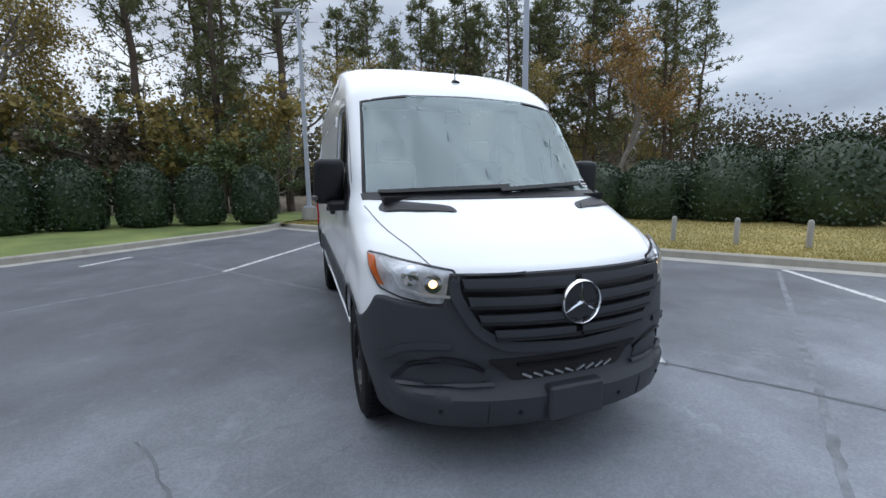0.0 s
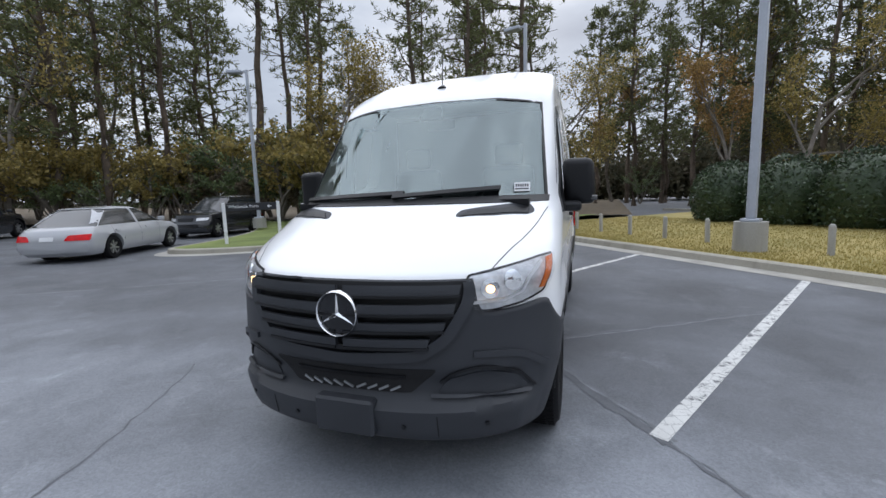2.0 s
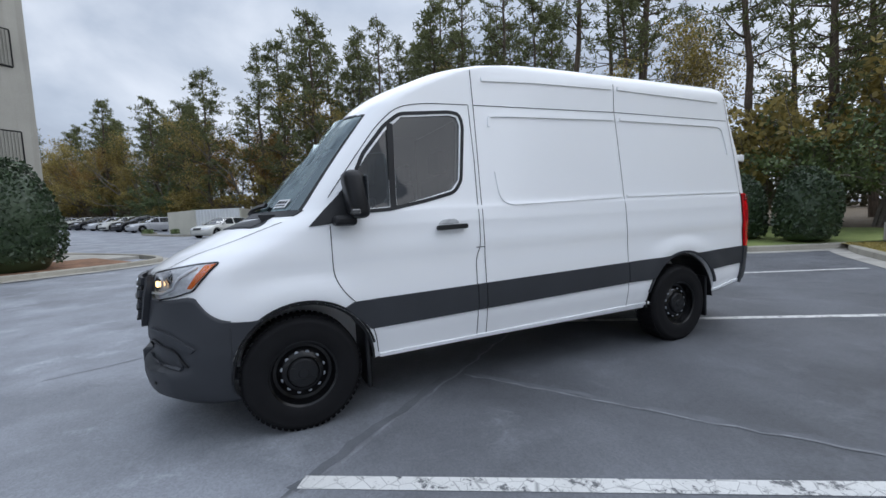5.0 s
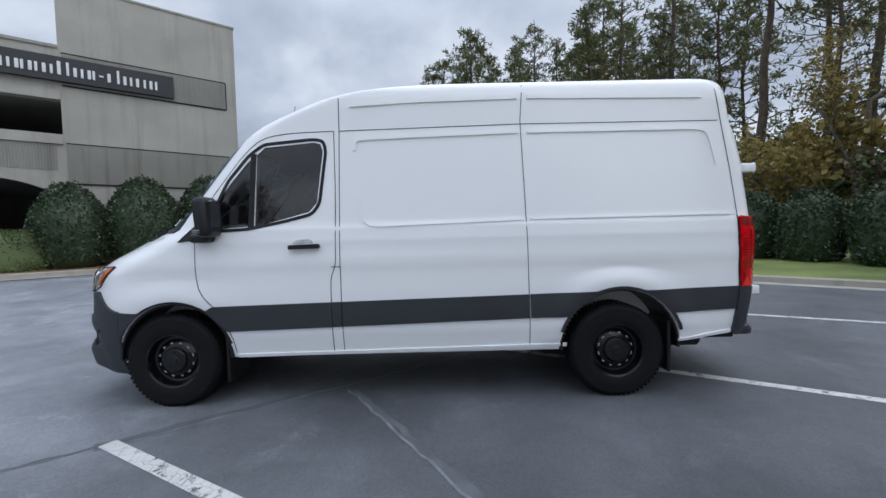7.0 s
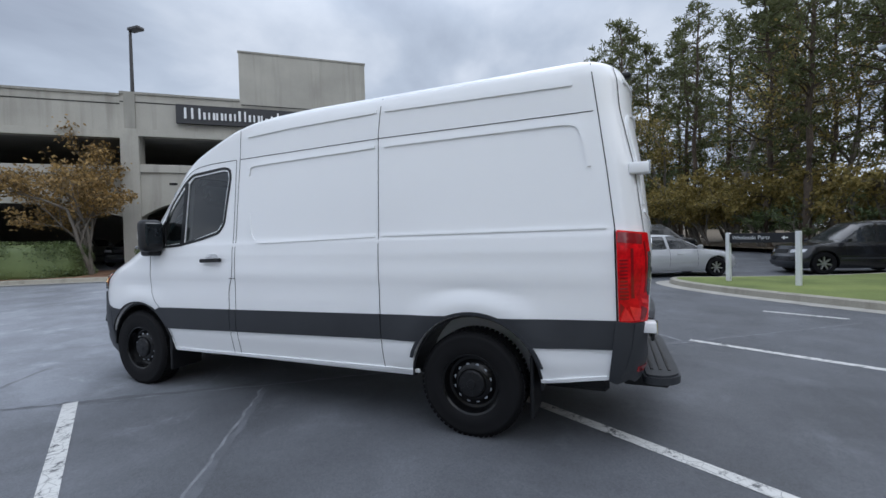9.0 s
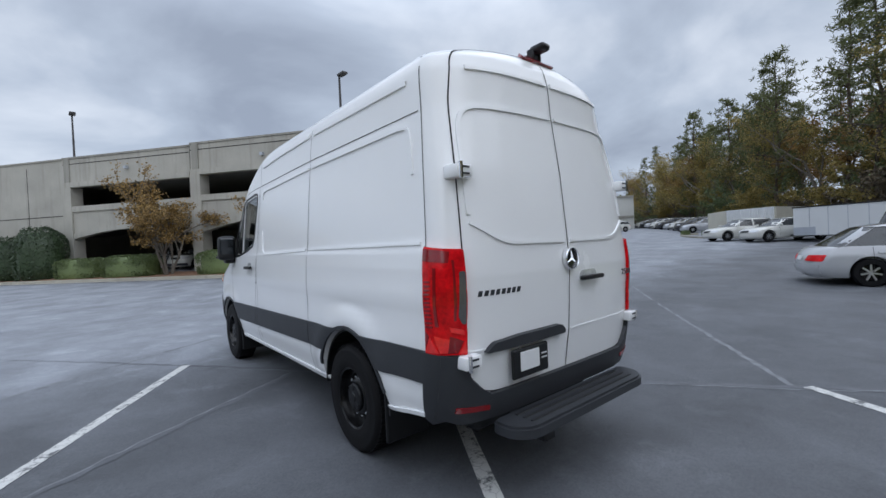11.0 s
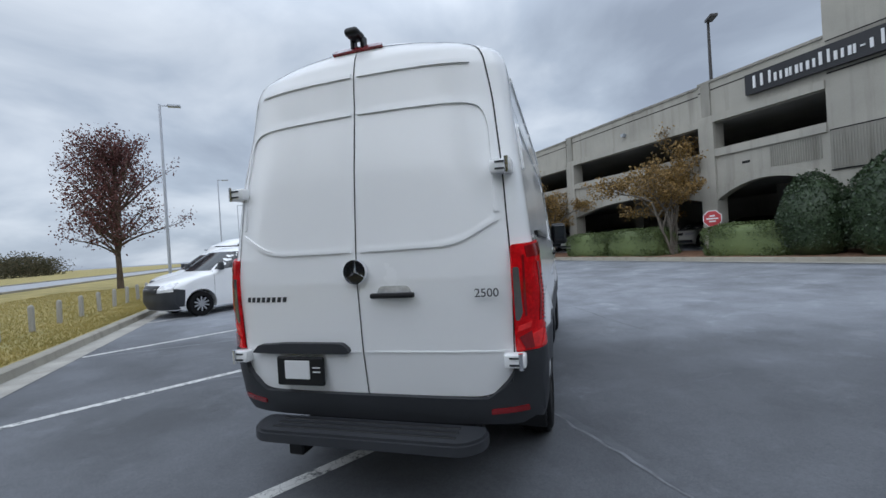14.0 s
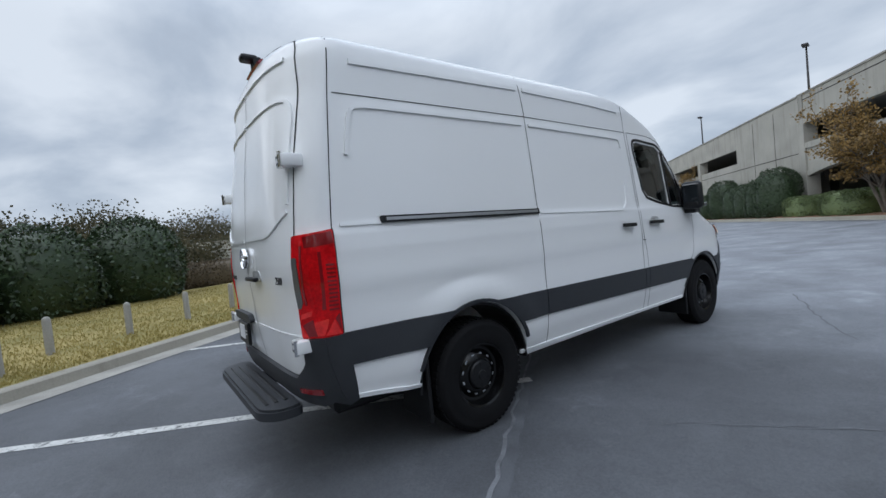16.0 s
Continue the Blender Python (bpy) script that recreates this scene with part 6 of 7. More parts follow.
scatter([(-95, -40), (-150, -80), (-220, -130)], 14, 8.0, [P1, P3, B0, P3], (0.62, 0.85), 0.2, 2)
# the stand across the road
scatter([(2, 37), (9, 34), (15, 30), (20, 26), (23.5, 21.5), (25, 18.8)], -11, 2.6, [P3, P1, P3, B0, P3, B1, P0], (0.92, 1.15), 0.25, 3)
# undergrowth at the foot of the woods
for line, gap in (([(-3, 19.5), (-9, 19.3), (-15, 19.6), (-22, 17.5)], 1.7), ([(-3, 23), (-12, 23), (-22, 21)], 2.4), ([(-22, 17.5), (-30, 12), (-38, 6.6), (-48, -2), (-70, -20), (-95, -39)], 2.0), ([(-24, 20), (-32, 15), (-40, 9.5), (-50, 1)], 3.0)):
    for p in dense(line, gap):
        plant(rw.choice(SHRUB + SHRUB[:1]), p.x + rw.uniform(-0.6, 0.6), p.y + rw.uniform(-0.6, 0.6), woods_z(p.x, p.y) - 0.1, rw.uniform(1.0, 1.8), rw.uniform(0, 6.28))
plant(B1, 18.5, 20.5, 0.3, 1.1, 1.0)
plant(B0, 12.5, 25.0, 0.3, 0.9, 2.0)
plant(B1, 9.5, 26.5, 0.3, 0.85, 3.0)
# bare trees along the far verge
for k in range(16):
    p = kp(-18 + 5.5 * k + rw.uniform(-2, 2), 48 + rw.uniform(0, 25))
    plant(BARE[0], p[0], p[1], 0.3, rw.uniform(0.55, 0.85), rw.uniform(0, 6.28))


def far_woods(name, line, height, label, depth=12.0, n=9000, size=1.6, z=0.3):
    """Distant tree line as one uneven mass of leaves."""
    rng = np.random.default_rng(len(name) + n)
    line = np.array(line, float)
    seg = np.linalg.norm(np.diff(line, axis=0), axis=1)
    cum = np.r_[0, np.cumsum(seg)]
    u = rng.uniform(0, cum[-1], n)
    x, y = np.interp(u, cum, line[:, 0]), np.interp(u, cum, line[:, 1])
    bumps = 0.72 + 0.16 * np.sin(u * 0.21 + 1) + 0.12 * np.sin(u * 0.63) + 0.1 * np.sin(u * 1.7 + 2)
    zz = rng.uniform(0, 1, n) ** 0.8 * height * bumps
    c = np.stack([x + rng.normal(size=n) * depth * 0.3, y + rng.normal(size=n) * depth * 0.3, zz + z], 1)
    ob = leaf_quads(name, c, rng.normal(size=(n, 3)), size, 0.7, M_FAR, rng, None)
    return tagged(ob, label, "woods", kind="stuff")


far_woods("far_woods", [kp(-60, 95), kp(0, 110), kp(80, 120), kp(160, 130), kp(300, 120)], 6.5, "distant line of dark pines across the road", n=40000, size=0.75)
far_woods("far_thicket", [kp(26, 40), kp(45, 46), kp(70, 50), kp(130, 50)], 5.5, "low brown thicket beyond the road", 6, 24000, 0.42)
far_woods("far_woods_back", [(-150, 10), (-90, 40), (-50, 55), (-15, 62), (20, 60), (45, 48)], 12.0, "deep woods behind the nearer trees", 10, 40000, 0.7)
far_woods("far_woods_floor", [(-15, 60), (5, 56), (20, 52), (45, 42)], 6.0, "dark undergrowth deep in the woods", 6, 26000, 0.55)
far_woods("far_woods_drive", [(-60, -75), (-95, -62), (-150, -75), (-230, -120)], 13.0, "distant woods behind the low building", 14, 45000, 0.8, 2.0)
far_woods("far_woods_road", [kp(-60, 75), kp(-10, 80), kp(40, 85), kp(110, 95)], 14.5, "tall brown woods beyond the road", 12, 60000, 0.62)


def bush(seed, rx, rz, material, label, n=4200, size=0.105, boxy=2.15, name="clipped_bush", category="bush", group="clipped bushes", ry=None):
    rng = np.random.default_rng(seed)
    ry = ry or rx
    t = thing(name, label, category, group)
    th, ph = rng.uniform(0, 2 * math.pi, n), np.arccos(rng.uniform(-0.55, 1.0, n))
    sgn = lambda v: np.sign(v) * np.abs(v) ** (2 / boxy)
    d = np.stack([sgn(np.sin(ph)) * sgn(np.cos(th)), sgn(np.sin(ph)) * sgn(np.sin(th)), sgn(np.cos(ph))], 1)
    lump = 1 + 0.05 * np.sin(3 * th + seed) * np.sin(4 * ph) + rng.normal(size=n) * 0.025
    c = d * np.array([rx, ry, rz * 0.62]) * lump[:, None] + np.array([0, 0, rz * 0.40])
    c[:, 2] = np.maximum(c[:, 2], 0.02)
    leaf_quads("leaves", c, d * 0.6 + rng.normal(size=(n, 3)), size, 0.55, material, rng, t, "dense small leaves")
    bm = bmesh.new()
    bmesh.ops.create_icosphere(bm, subdivisions=3, radius=1.0)
    for v in bm.verts:
        q = v.co.normalized()
        k = [math.copysign(abs(a) ** (2 / boxy * 0.9), a) for a in q]
        v.co = Vector((k[0] * rx * 0.88, k[1] * ry * 0.88, max(0.0, k[2] * rz * 0.55 + rz * 0.40)))
    part("inner_mass", bm, material, t, "dense inner leaves", 60)
    return t


BUSH = [bush(51, 1.16, 2.15, M_HOLLY, "rounded dark green holly bush on the lawn"), bush(52, 1.12, 2.12, M_HOLLY, "broad rounded dark green holly bush")]
BUSH.append(bush(57, 0.83, 2.15, M_HOLLY, "upright rounded dark green holly bush on the lawn"))
BUSHES = [(-9.3, 12.5, 0.98), (-7.8, 13.1, 0.98), (-6.2, 13.7, 0.96), (-4.6, 14.0, 0.92), (-2.85, 14.2, 0.94)]
BUSHES += [(6.24, 15.2, 1.0), (7.49, 13.6, 1.0), (8.68, 12.07, 1.02), (9.72, 10.74, 0.94), (10.85, 9.3, 0.98), (12.5, 7.6, 1.14), (14.05, 5.5, 1.26), (14.9, 7.5, 1.08), (12.8, 9.7, 0.95)]
for i, (x, y, k) in enumerate(BUSHES):
    plant(BUSH[2 if x < 0 else i % 2], x, y, (lawn_height(x, y) if x > 0 else 0.28) - 0.05, k, i * 1.3)
# planting along the garage: cones of holly by the tower, clipped hedges, round-topped shrubs
HOLLY = bush(53, 1.25, 3.1, M_HOLLY, "tall pointed dark green holly beside the garage", 6000, 0.11, 1.8, "holly", group="garage hollies")
for i, s in enumerate((1.4, 3.5, 5.5)):
    p = gw(s, -1.25, 0)
    plant(HOLLY, p.x, p.y, gz(p.x, p.y) + 0.1, (1.0, 0.95, 0.86)[i], i)
HEDGE = bush(54, 2.0, 1.45, M_CLIP, "clipped flat-topped green hedge beside the garage", 7000, 0.09, 4.0, "hedge", "hedge", "garage hedges", 0.9)
face_turn = math.atan2(U_FACE.y, U_FACE.x)
for s, k in ((7.4, 0.85), (12.6, 1.05), (15.6, 1.0), (21.8, 0.95), (25.2, 0.9), (43, 1), (48, 1), (54, 1), (60, 1)):
    p = gw(s, -1.3, 0)
    plant(HEDGE, p.x, p.y, gz(p.x, p.y) + 0.1, k, face_turn)
ROUND = bush(55, 1.1, 2.7, M_HOLLY, "tall rounded green shrub beside the garage", 5500, 0.10, 2.6, "tall_shrub", group="garage shrubs")
for s, k in ((28.3, 1.1), (30.3, 0.85), (32.2, 0.8), (34.0, 0.82), (36.4, 1.0), (39.5, 0.7)):
    p = gw(s, -1.2, 0)
    plant(ROUND, p.x, p.y, gz(p.x, p.y) + 0.1, k, s)
CRAPE = broadleaf(61, 5.6, M_CRAPE, "multi-stemmed crape myrtle with thin brown autumn leaves", 11000, 0.13, M_BARK2, "crape_myrtle", 5, 0.62, levels=3, fork=(3, 5))
for s, k in ((10.7, 1.0), (19.6, 0.95), (47, 0.9), (52, 0.9)):
    p = gw(s, -1.2, 0)
    plant(CRAPE, p.x, p.y, gz(p.x, p.y) + 0.1, k, s)
def oval_tree(seed, h, material, label, leaves, size):
    """A street tree: short trunk, limbs fanning up into an egg-shaped crown."""
    rng = np.random.default_rng(seed)
    t = thing("maple_tree", label, "tree", "trees round the car park")
    bm = bmesh.new()
    tube(bm, [(0, 0, -0.2), (0.03, 0, 0.2 * h), (0, 0.04, 0.5 * h), (0.02, 0, 0.85 * h)], 0.02 * h, 9, 0.02)
    tips = []
    for k in range(70):
        z = h * rng.uniform(0.18, 0.75)
        a, f = rng.uniform(0, 6.28), (z / h - 0.18) / 0.57
        reach = h * (0.34 * math.sin(math.pi * (0.30 + 0.55 * f))) * rng.uniform(0.7, 1.1)
        pth = limb_path(rng, (0, 0, z), (math.cos(a), math.sin(a), 0.75 + 0.8 * f), reach * 1.25, 6, 0.03, 0.10)
        tube(bm, pth, 0.012 + 0.018 * reach, 4, 0.006)
        for i in (2, 3, 4, 5):
            b = rng.uniform(0, 6.28)
            tw = limb_path(rng, pth[i], (math.cos(b), math.sin(b), 0.6), reach * 0.4, 3, 0.02, 0.15)
            tube(bm, tw, 0.012, 3, 0.004)
            tips.extend(tw[1:])
        tips.extend(pth[2:])
    part("trunk", bm, M_BARK, t, "dark trunk with fanning limbs")
    tips = np.array(tips)
    c = tips[rng.integers(0, len(tips), leaves)] + rng.normal(size=(leaves, 3)) * 0.022 * h
    leaf_quads("crown", c, rng.normal(size=(leaves, 3)), size, 0.6, material, rng, t, "fine maroon leaves with gaps")
    return t


MAPLE = oval_tree(62, 8.6, M_MAROON, "rounded verge tree with fine maroon autumn leaves", 12000, 0.13)
plant(MAPLE, 23.1, -10.6, lawn_height(23.1, -10.6), 1.1, 26.5)
LOW = bush(56, 2.6, 1.0, M_BROWNHEDGE, "low brownish hedge in the verge", 6000, 0.10, 3.0, "low_hedge", "hedge", "verge hedges", 1.0)
for s, r in ((9.0, 8.6), (12.4, 8.9)):
    p = kp(s, r)
    plant(LOW, p[0], p[1], lawn_height(*p) - 0.02, 1.0, math.atan2(K_ALONG.y, K_ALONG.x))
for k in range(5):
    p = Vector((-32.5, 0.8)).lerp(Vector((-38.4, -7.8)), k / 4)
    plant(HEDGE, p.x + 1.2, p.y - 0.6, gz(p.x, p.y) + 0.1, 0.3, k)


def grass(name, n, place, material, label):
    rng = np.random.default_rng(n)
    c = place(rng, n)
    d = rng.normal(size=(n, 3)) * 0.45 + np.array([0, 0, 1])
    ob = leaf_quads(name, c, d, 0.055, 0.25, material, rng, None)
    return tagged(ob, label, "grass", kind="stuff")


def on_verge(rng, n):
    s, r = rng.uniform(-12, 22, n), 0.16 + rng.uniform(0, 1, n) ** 1.5 * 7
    xy = np.stack([K0.x + K_ALONG.x * s + K_OUT.x * r, K0.y + K_ALONG.y * s + K_OUT.y * r], 1)
    return np.c_[xy, 0.15 + 0.012 * r + 0.02]


grass("verge_grass", 90000, on_verge, M_GRASS, "short yellow-green winter grass on the verge")

# ---------------------------------------------------------------- parked cars, trailer and other vans


def car_wheel(parent, x, y, r, w, rim, spokes=7):
    s = 1 if x > 0 else -1
    wh = part("wheel", lathe(bmesh.new(), [(r * 0.62, -w), (r * 0.92, -w), (r, -w * 0.6), (r, w * 0.6), (r * 0.92, w), (r * 0.64, w), (r * 0.62, w * 0.8), (r * 0.62, -w)], 28), M_RUBBER, parent, "black tyre", 35)
    wh.matrix_basis = pose(x, y, r, 0, 0, 0 if s > 0 else 180)
    part("rim", lathe(bmesh.new(), [(r * 0.64, w * 0.7), (r * 0.62, w * 0.95), (r * 0.55, w * 0.6), (r * 0.50, w * 0.2), (0.0, w * 0.25)], 28), M_RIM, wh, "", 35)
    for k in range(spokes):
        bm = bmesh.new()
        box(bm, w * 0.3, w * 0.8, -r * 0.055, r * 0.055, r * 0.05, r * 0.58, 0.0, pose(0, 0, 0, 360 / spokes * k))
        part("spoke", bm, rim, wh)
    part("hub", lathe(bmesh.new(), [(r * 0.16, w * 0.3), (r * 0.14, w * 0.85), (0.0, w * 0.9)], 14), rim, wh)
    return wh


def car(name, label, colour, length=4.7, width=1.8, height=1.43, suv=False, m=None, group="parked cars", rim=None):
    """A parked car: lower body, glass house, painted roof and pillars, lamps, bumpers, four wheels. Nose towards -y."""
    t = thing(name, label, "car", group, m=m)
    h = height / 1.43
    belt = 0.93 * h if not suv else 1.05
    fo, wb = 0.88, length - 1.95
    w = width / 2
    nose, tail = -fo, wb + 1.07
    r = 0.32 if not suv else 0.37
    zs = [0.20, 0.24, 0.34, 0.48, 0.60, 0.70, belt - 0.16, belt - 0.09, belt - 0.045, belt - 0.015, belt]
    low = shell(zs, curve([(0.2, nose + 0.12), (0.34, nose), (0.6, nose + 0.01), (0.72, nose + 0.10), (belt - 0.09, nose + 0.35 if not suv else nose + 0.16), (belt - 0.02, nose + 0.9 if not suv else nose + 0.6), (belt, nose + 1.15 if not suv else nose + 0.9)]), lambda z: 0.5, lambda z: 2.8, curve([(0.2, tail - 0.12), (0.34, tail), (0.62, tail), (belt - 0.15, tail - 0.08), (belt - 0.02, tail - 0.2), (belt, tail - 0.35 if not suv else tail - 0.12)]), lambda z: 0.35, lambda z: 3.2, curve([(0.2, w - 0.10), (0.3, w - 0.03), (0.5, w), (0.7, w), (belt - 0.1, w - 0.05), (belt, w - 0.10)]), 10, 8)
    tools = []
    for y in (0.0, wb):
        for s in (1, -1):
            tools.append(x_cyl(y, r, r + 0.06, s * (w - 0.32), s * (w + 0.2), 24))
    tree = BVHTree.FromBMesh(low)
    body = part("body", cut(low, tools), colour, t, "", 32)
    ws, we = (0.52, wb + 0.55) if not suv else (0.55, wb + 0.85)
    top = height
    gf = curve([(belt - 0.03, ws - 0.35), (belt, ws - 0.25), (top - 0.07, ws + 0.62), (top - 0.02, ws + 0.85), (top, ws + 1.2)])
    gr = curve([(belt - 0.03, we + 0.2), (belt, we + 0.12), (top - 0.07, we - (0.55 if not suv else 0.12)), (top - 0.02, we - (0.8 if not suv else 0.25)), (top, we - (1.1 if not suv else 0.6))])
    gwid = curve([(belt - 0.03, w - 0.09), (belt, w - 0.10), (top - 0.10, w - 0.27), (top - 0.03, w - 0.36), (top, w - 0.6)])
    house = shell([belt - 0.03, belt + 0.02] + [belt + (top - 0.07 - belt) * k / 5 for k in range(1, 6)] + [top - 0.035, top - 0.012, top], gf, lambda z: 0.22, lambda z: 3.2, gr, lambda z: 0.2, lambda z: 3.2, gwid, 9, 8)
    gtree = BVHTree.FromBMesh(house)
    part("glass_house", house, M_DARKGLASS, t, "dark tinted windows", 32)
    zr = top - 0.075
    roof = shell([zr, top - 0.035, top - 0.005, top + 0.004], lambda z: gf(min(z, top)) - 0.012, lambda z: 0.22, lambda z: 3.2, lambda z: gr(min(z, top)) + 0.012, lambda z: 0.2, lambda z: 3.2, lambda z: gwid(min(z, top)) + 0.012, 9, 8)
    part("roof", roof, colour, t, "painted roof", 32)
    for v, s in (("L", 1), ("R", -1)):
        for a, b in (((gf(belt) + 0.12, belt), (gf(zr) + 0.10, zr + 0.01)), ((gr(belt) - 0.16, belt), (gr(zr) - 0.12, zr + 0.01)), ((wb * 0.55 + 0.05, belt), (wb * 0.55 + 0.1, zr))):
            part("pillar", drape(gtree, line_poly([a, b], 0.09), v, 0.010, 0.014, 0.12), colour, t, "", 32)
        for y in (0.62, wb * 0.56, wb - 0.05):
            part("door_gap", drape(tree, line_poly([(y, belt - 0.03), (y + 0.02, 0.32)], 0.01), v, 0.003, 0, 0.1), M_GAP, t)
        part("side_trim", drape(tree, [(0.45, 0.50), (wb - 0.42, 0.50), (wb - 0.42, 0.555), (0.45, 0.555)], v, 0.012, 0.014, 0.2), M_CLAD if suv else colour, t)
        for y in (wb * 0.42, wb - 0.28):
            part("door_handle", drape(tree, [(y, belt - 0.17), (y + 0.16, belt - 0.17), (y + 0.16, belt - 0.13), (y, belt - 0.13)], v, 0.03, 0.02, 0.1), colour, t)
        bm = bmesh.new()
        box(bm, s * (w - 0.02), s * (w + 0.16), 0.55, 0.66, belt, belt + 0.13, 0.03, seg=2)
        part("door_mirror", bm, colour, t, "", 40)
    zl = 0.58 if not suv else 0.72
    for s in (1, -1):
        part("headlight", drape(tree, round_poly([(s * (w - 0.48), zl), (s * (w - 0.10), zl + 0.02), (s * (w - 0.08), zl + 0.13), (s * (w - 0.45), zl + 0.12)], 0.03), "F", 0.012, 0.02, 0.08), M_LAMPIN, t, "clear headlight", 40)
        part("tail_light", drape(tree, round_poly([(s * (w - 0.50), zl + 0.02), (s * (w - 0.03), zl + 0.01), (s * (w - 0.03), zl + 0.16), (s * (w - 0.42), zl + 0.15)], 0.03), "B", 0.012, 0.02, 0.08), M_REDLAMP, t, "red tail light", 40)
    part("grille", drape(tree, round_poly([(-0.32, zl - 0.02), (0.32, zl - 0.02), (0.36, zl + 0.12), (-0.36, zl + 0.12)], 0.03), "F", 0.012, 0.02, 0.08), M_BLACK, t, "black grille")
    part("front_bumper", drape(tree, [(-w + 0.12, 0.30), (w - 0.12, 0.30), (w - 0.10, 0.44), (-w + 0.10, 0.44)], "F", 0.03, 0.04, 0.1), M_CLAD if suv else colour, t, "", 40)
    part("rear_bumper", drape(tree, [(-w + 0.10, 0.30), (w - 0.10, 0.30), (w - 0.08, 0.50), (-w + 0.08, 0.50)], "B", 0.03, 0.04, 0.1), M_CLAD if suv else colour, t, "", 40)
    part("plate_blank", drape(tree, [(-0.16, 0.60), (0.16, 0.60), (0.16, 0.70), (-0.16, 0.70)], "B", 0.016, 0.01, 0.1), M_STICKER, t, "blank number plate")
    for y in (0.0, wb):
        for s in (1, -1):
            car_wheel(t, s * (w - 0.12), y, r, 0.10, rim or M_ALLOY)
    return t


def heading(p, d, lift=0.0):
    """Front axle at p, nose towards d."""
    th = math.degrees(math.atan2(d[0], -d[1]))
    slope = 0.0
    return pose(p[0], p[1], gz(*p) + lift, 0, 0, th)


def ahead_of(p, d, k):
    d = Vector(d).normalized()
    return (p[0] + d.x * k, p[1] + d.y * k)


H1 = (-0.39, 0.92)
car("silver_sedan", "silver four-door sedan with red tail lights parked by the lawn", P_SILVER, m=heading(ahead_of((-11.85, 4.95), H1, 2.75), H1))
car("black_suv", "black sport utility car facing the lot beside the lawn", P_BLACK, 4.65, 1.84, 1.75, True, heading((-14.3, 10.9), (0.2, -0.98)))
car("black_suv", "black sport utility car parked tail out", P_BLACK, 4.7, 1.85, 1.76, True, heading(ahead_of((-20.6, 5.75), (-0.6, 0.8), 2.75), (-0.6, 0.8)))
car("maroon_sedan", "old maroon sedan parked tail out", P_RED, 4.8, 1.78, 1.40, False, heading(ahead_of((-25.0, 5.5), (-0.6, 0.8), 2.8), (-0.6, 0.8)))
W1 = car("white_sedan", "cream white older sedan facing the lot", P_CREAM, 4.9, 1.8, 1.42, False, heading((-28.4, -1.0), (0.75, -0.66)), "white cars by the trailer")
copy_thing(W1, heading((-29.5, -3.4), (0.75, -0.66)))
FARCARS = [car("parked_car", "silver car in the far row", P_SILVER, group="far parked cars", m=heading((-44.0, -10.5), (0.6, -0.8))), car("parked_car", "black car in the far row", P_BLACK, 4.6, 1.8, 1.55, True, heading((-47.5, -12.5), (0.6, -0.8)), "far parked cars"), car("parked_car", "white car in the far row", P_CREAM, 4.6, 1.8, 1.5, True, heading((-51, -14.5), (0.6, -0.8)), "far parked cars")]
for k in range(7):
    copy_thing(FARCARS[k % 3], heading((-54.5 - 3.2 * k, -16.6 - 2.3 * k), (0.6, -0.8)))
copy_thing(FARCARS[2], heading((-50.5, -23.5), (0.9, -0.4)))
for k, (s_, d_) in enumerate(((20.6, 3.6), (23.2, 3.8), (25.8, 3.6), (11.6, 4.5), (14.4, 4.6))):
    p = gw(s_, d_, 0)
    copy_thing(FARCARS[(k + 1) % 3], heading((p.x, p.y), -N_IN))
for k in range(3):
    p = gw(-1.2 + 1.0 * k * 0, 9.0 + 6.5 * k, 0)
    copy_thing(FARCARS[k % 3], heading((p.x + 2.2, p.y + 1.2), U_FACE * -1, 0.1))


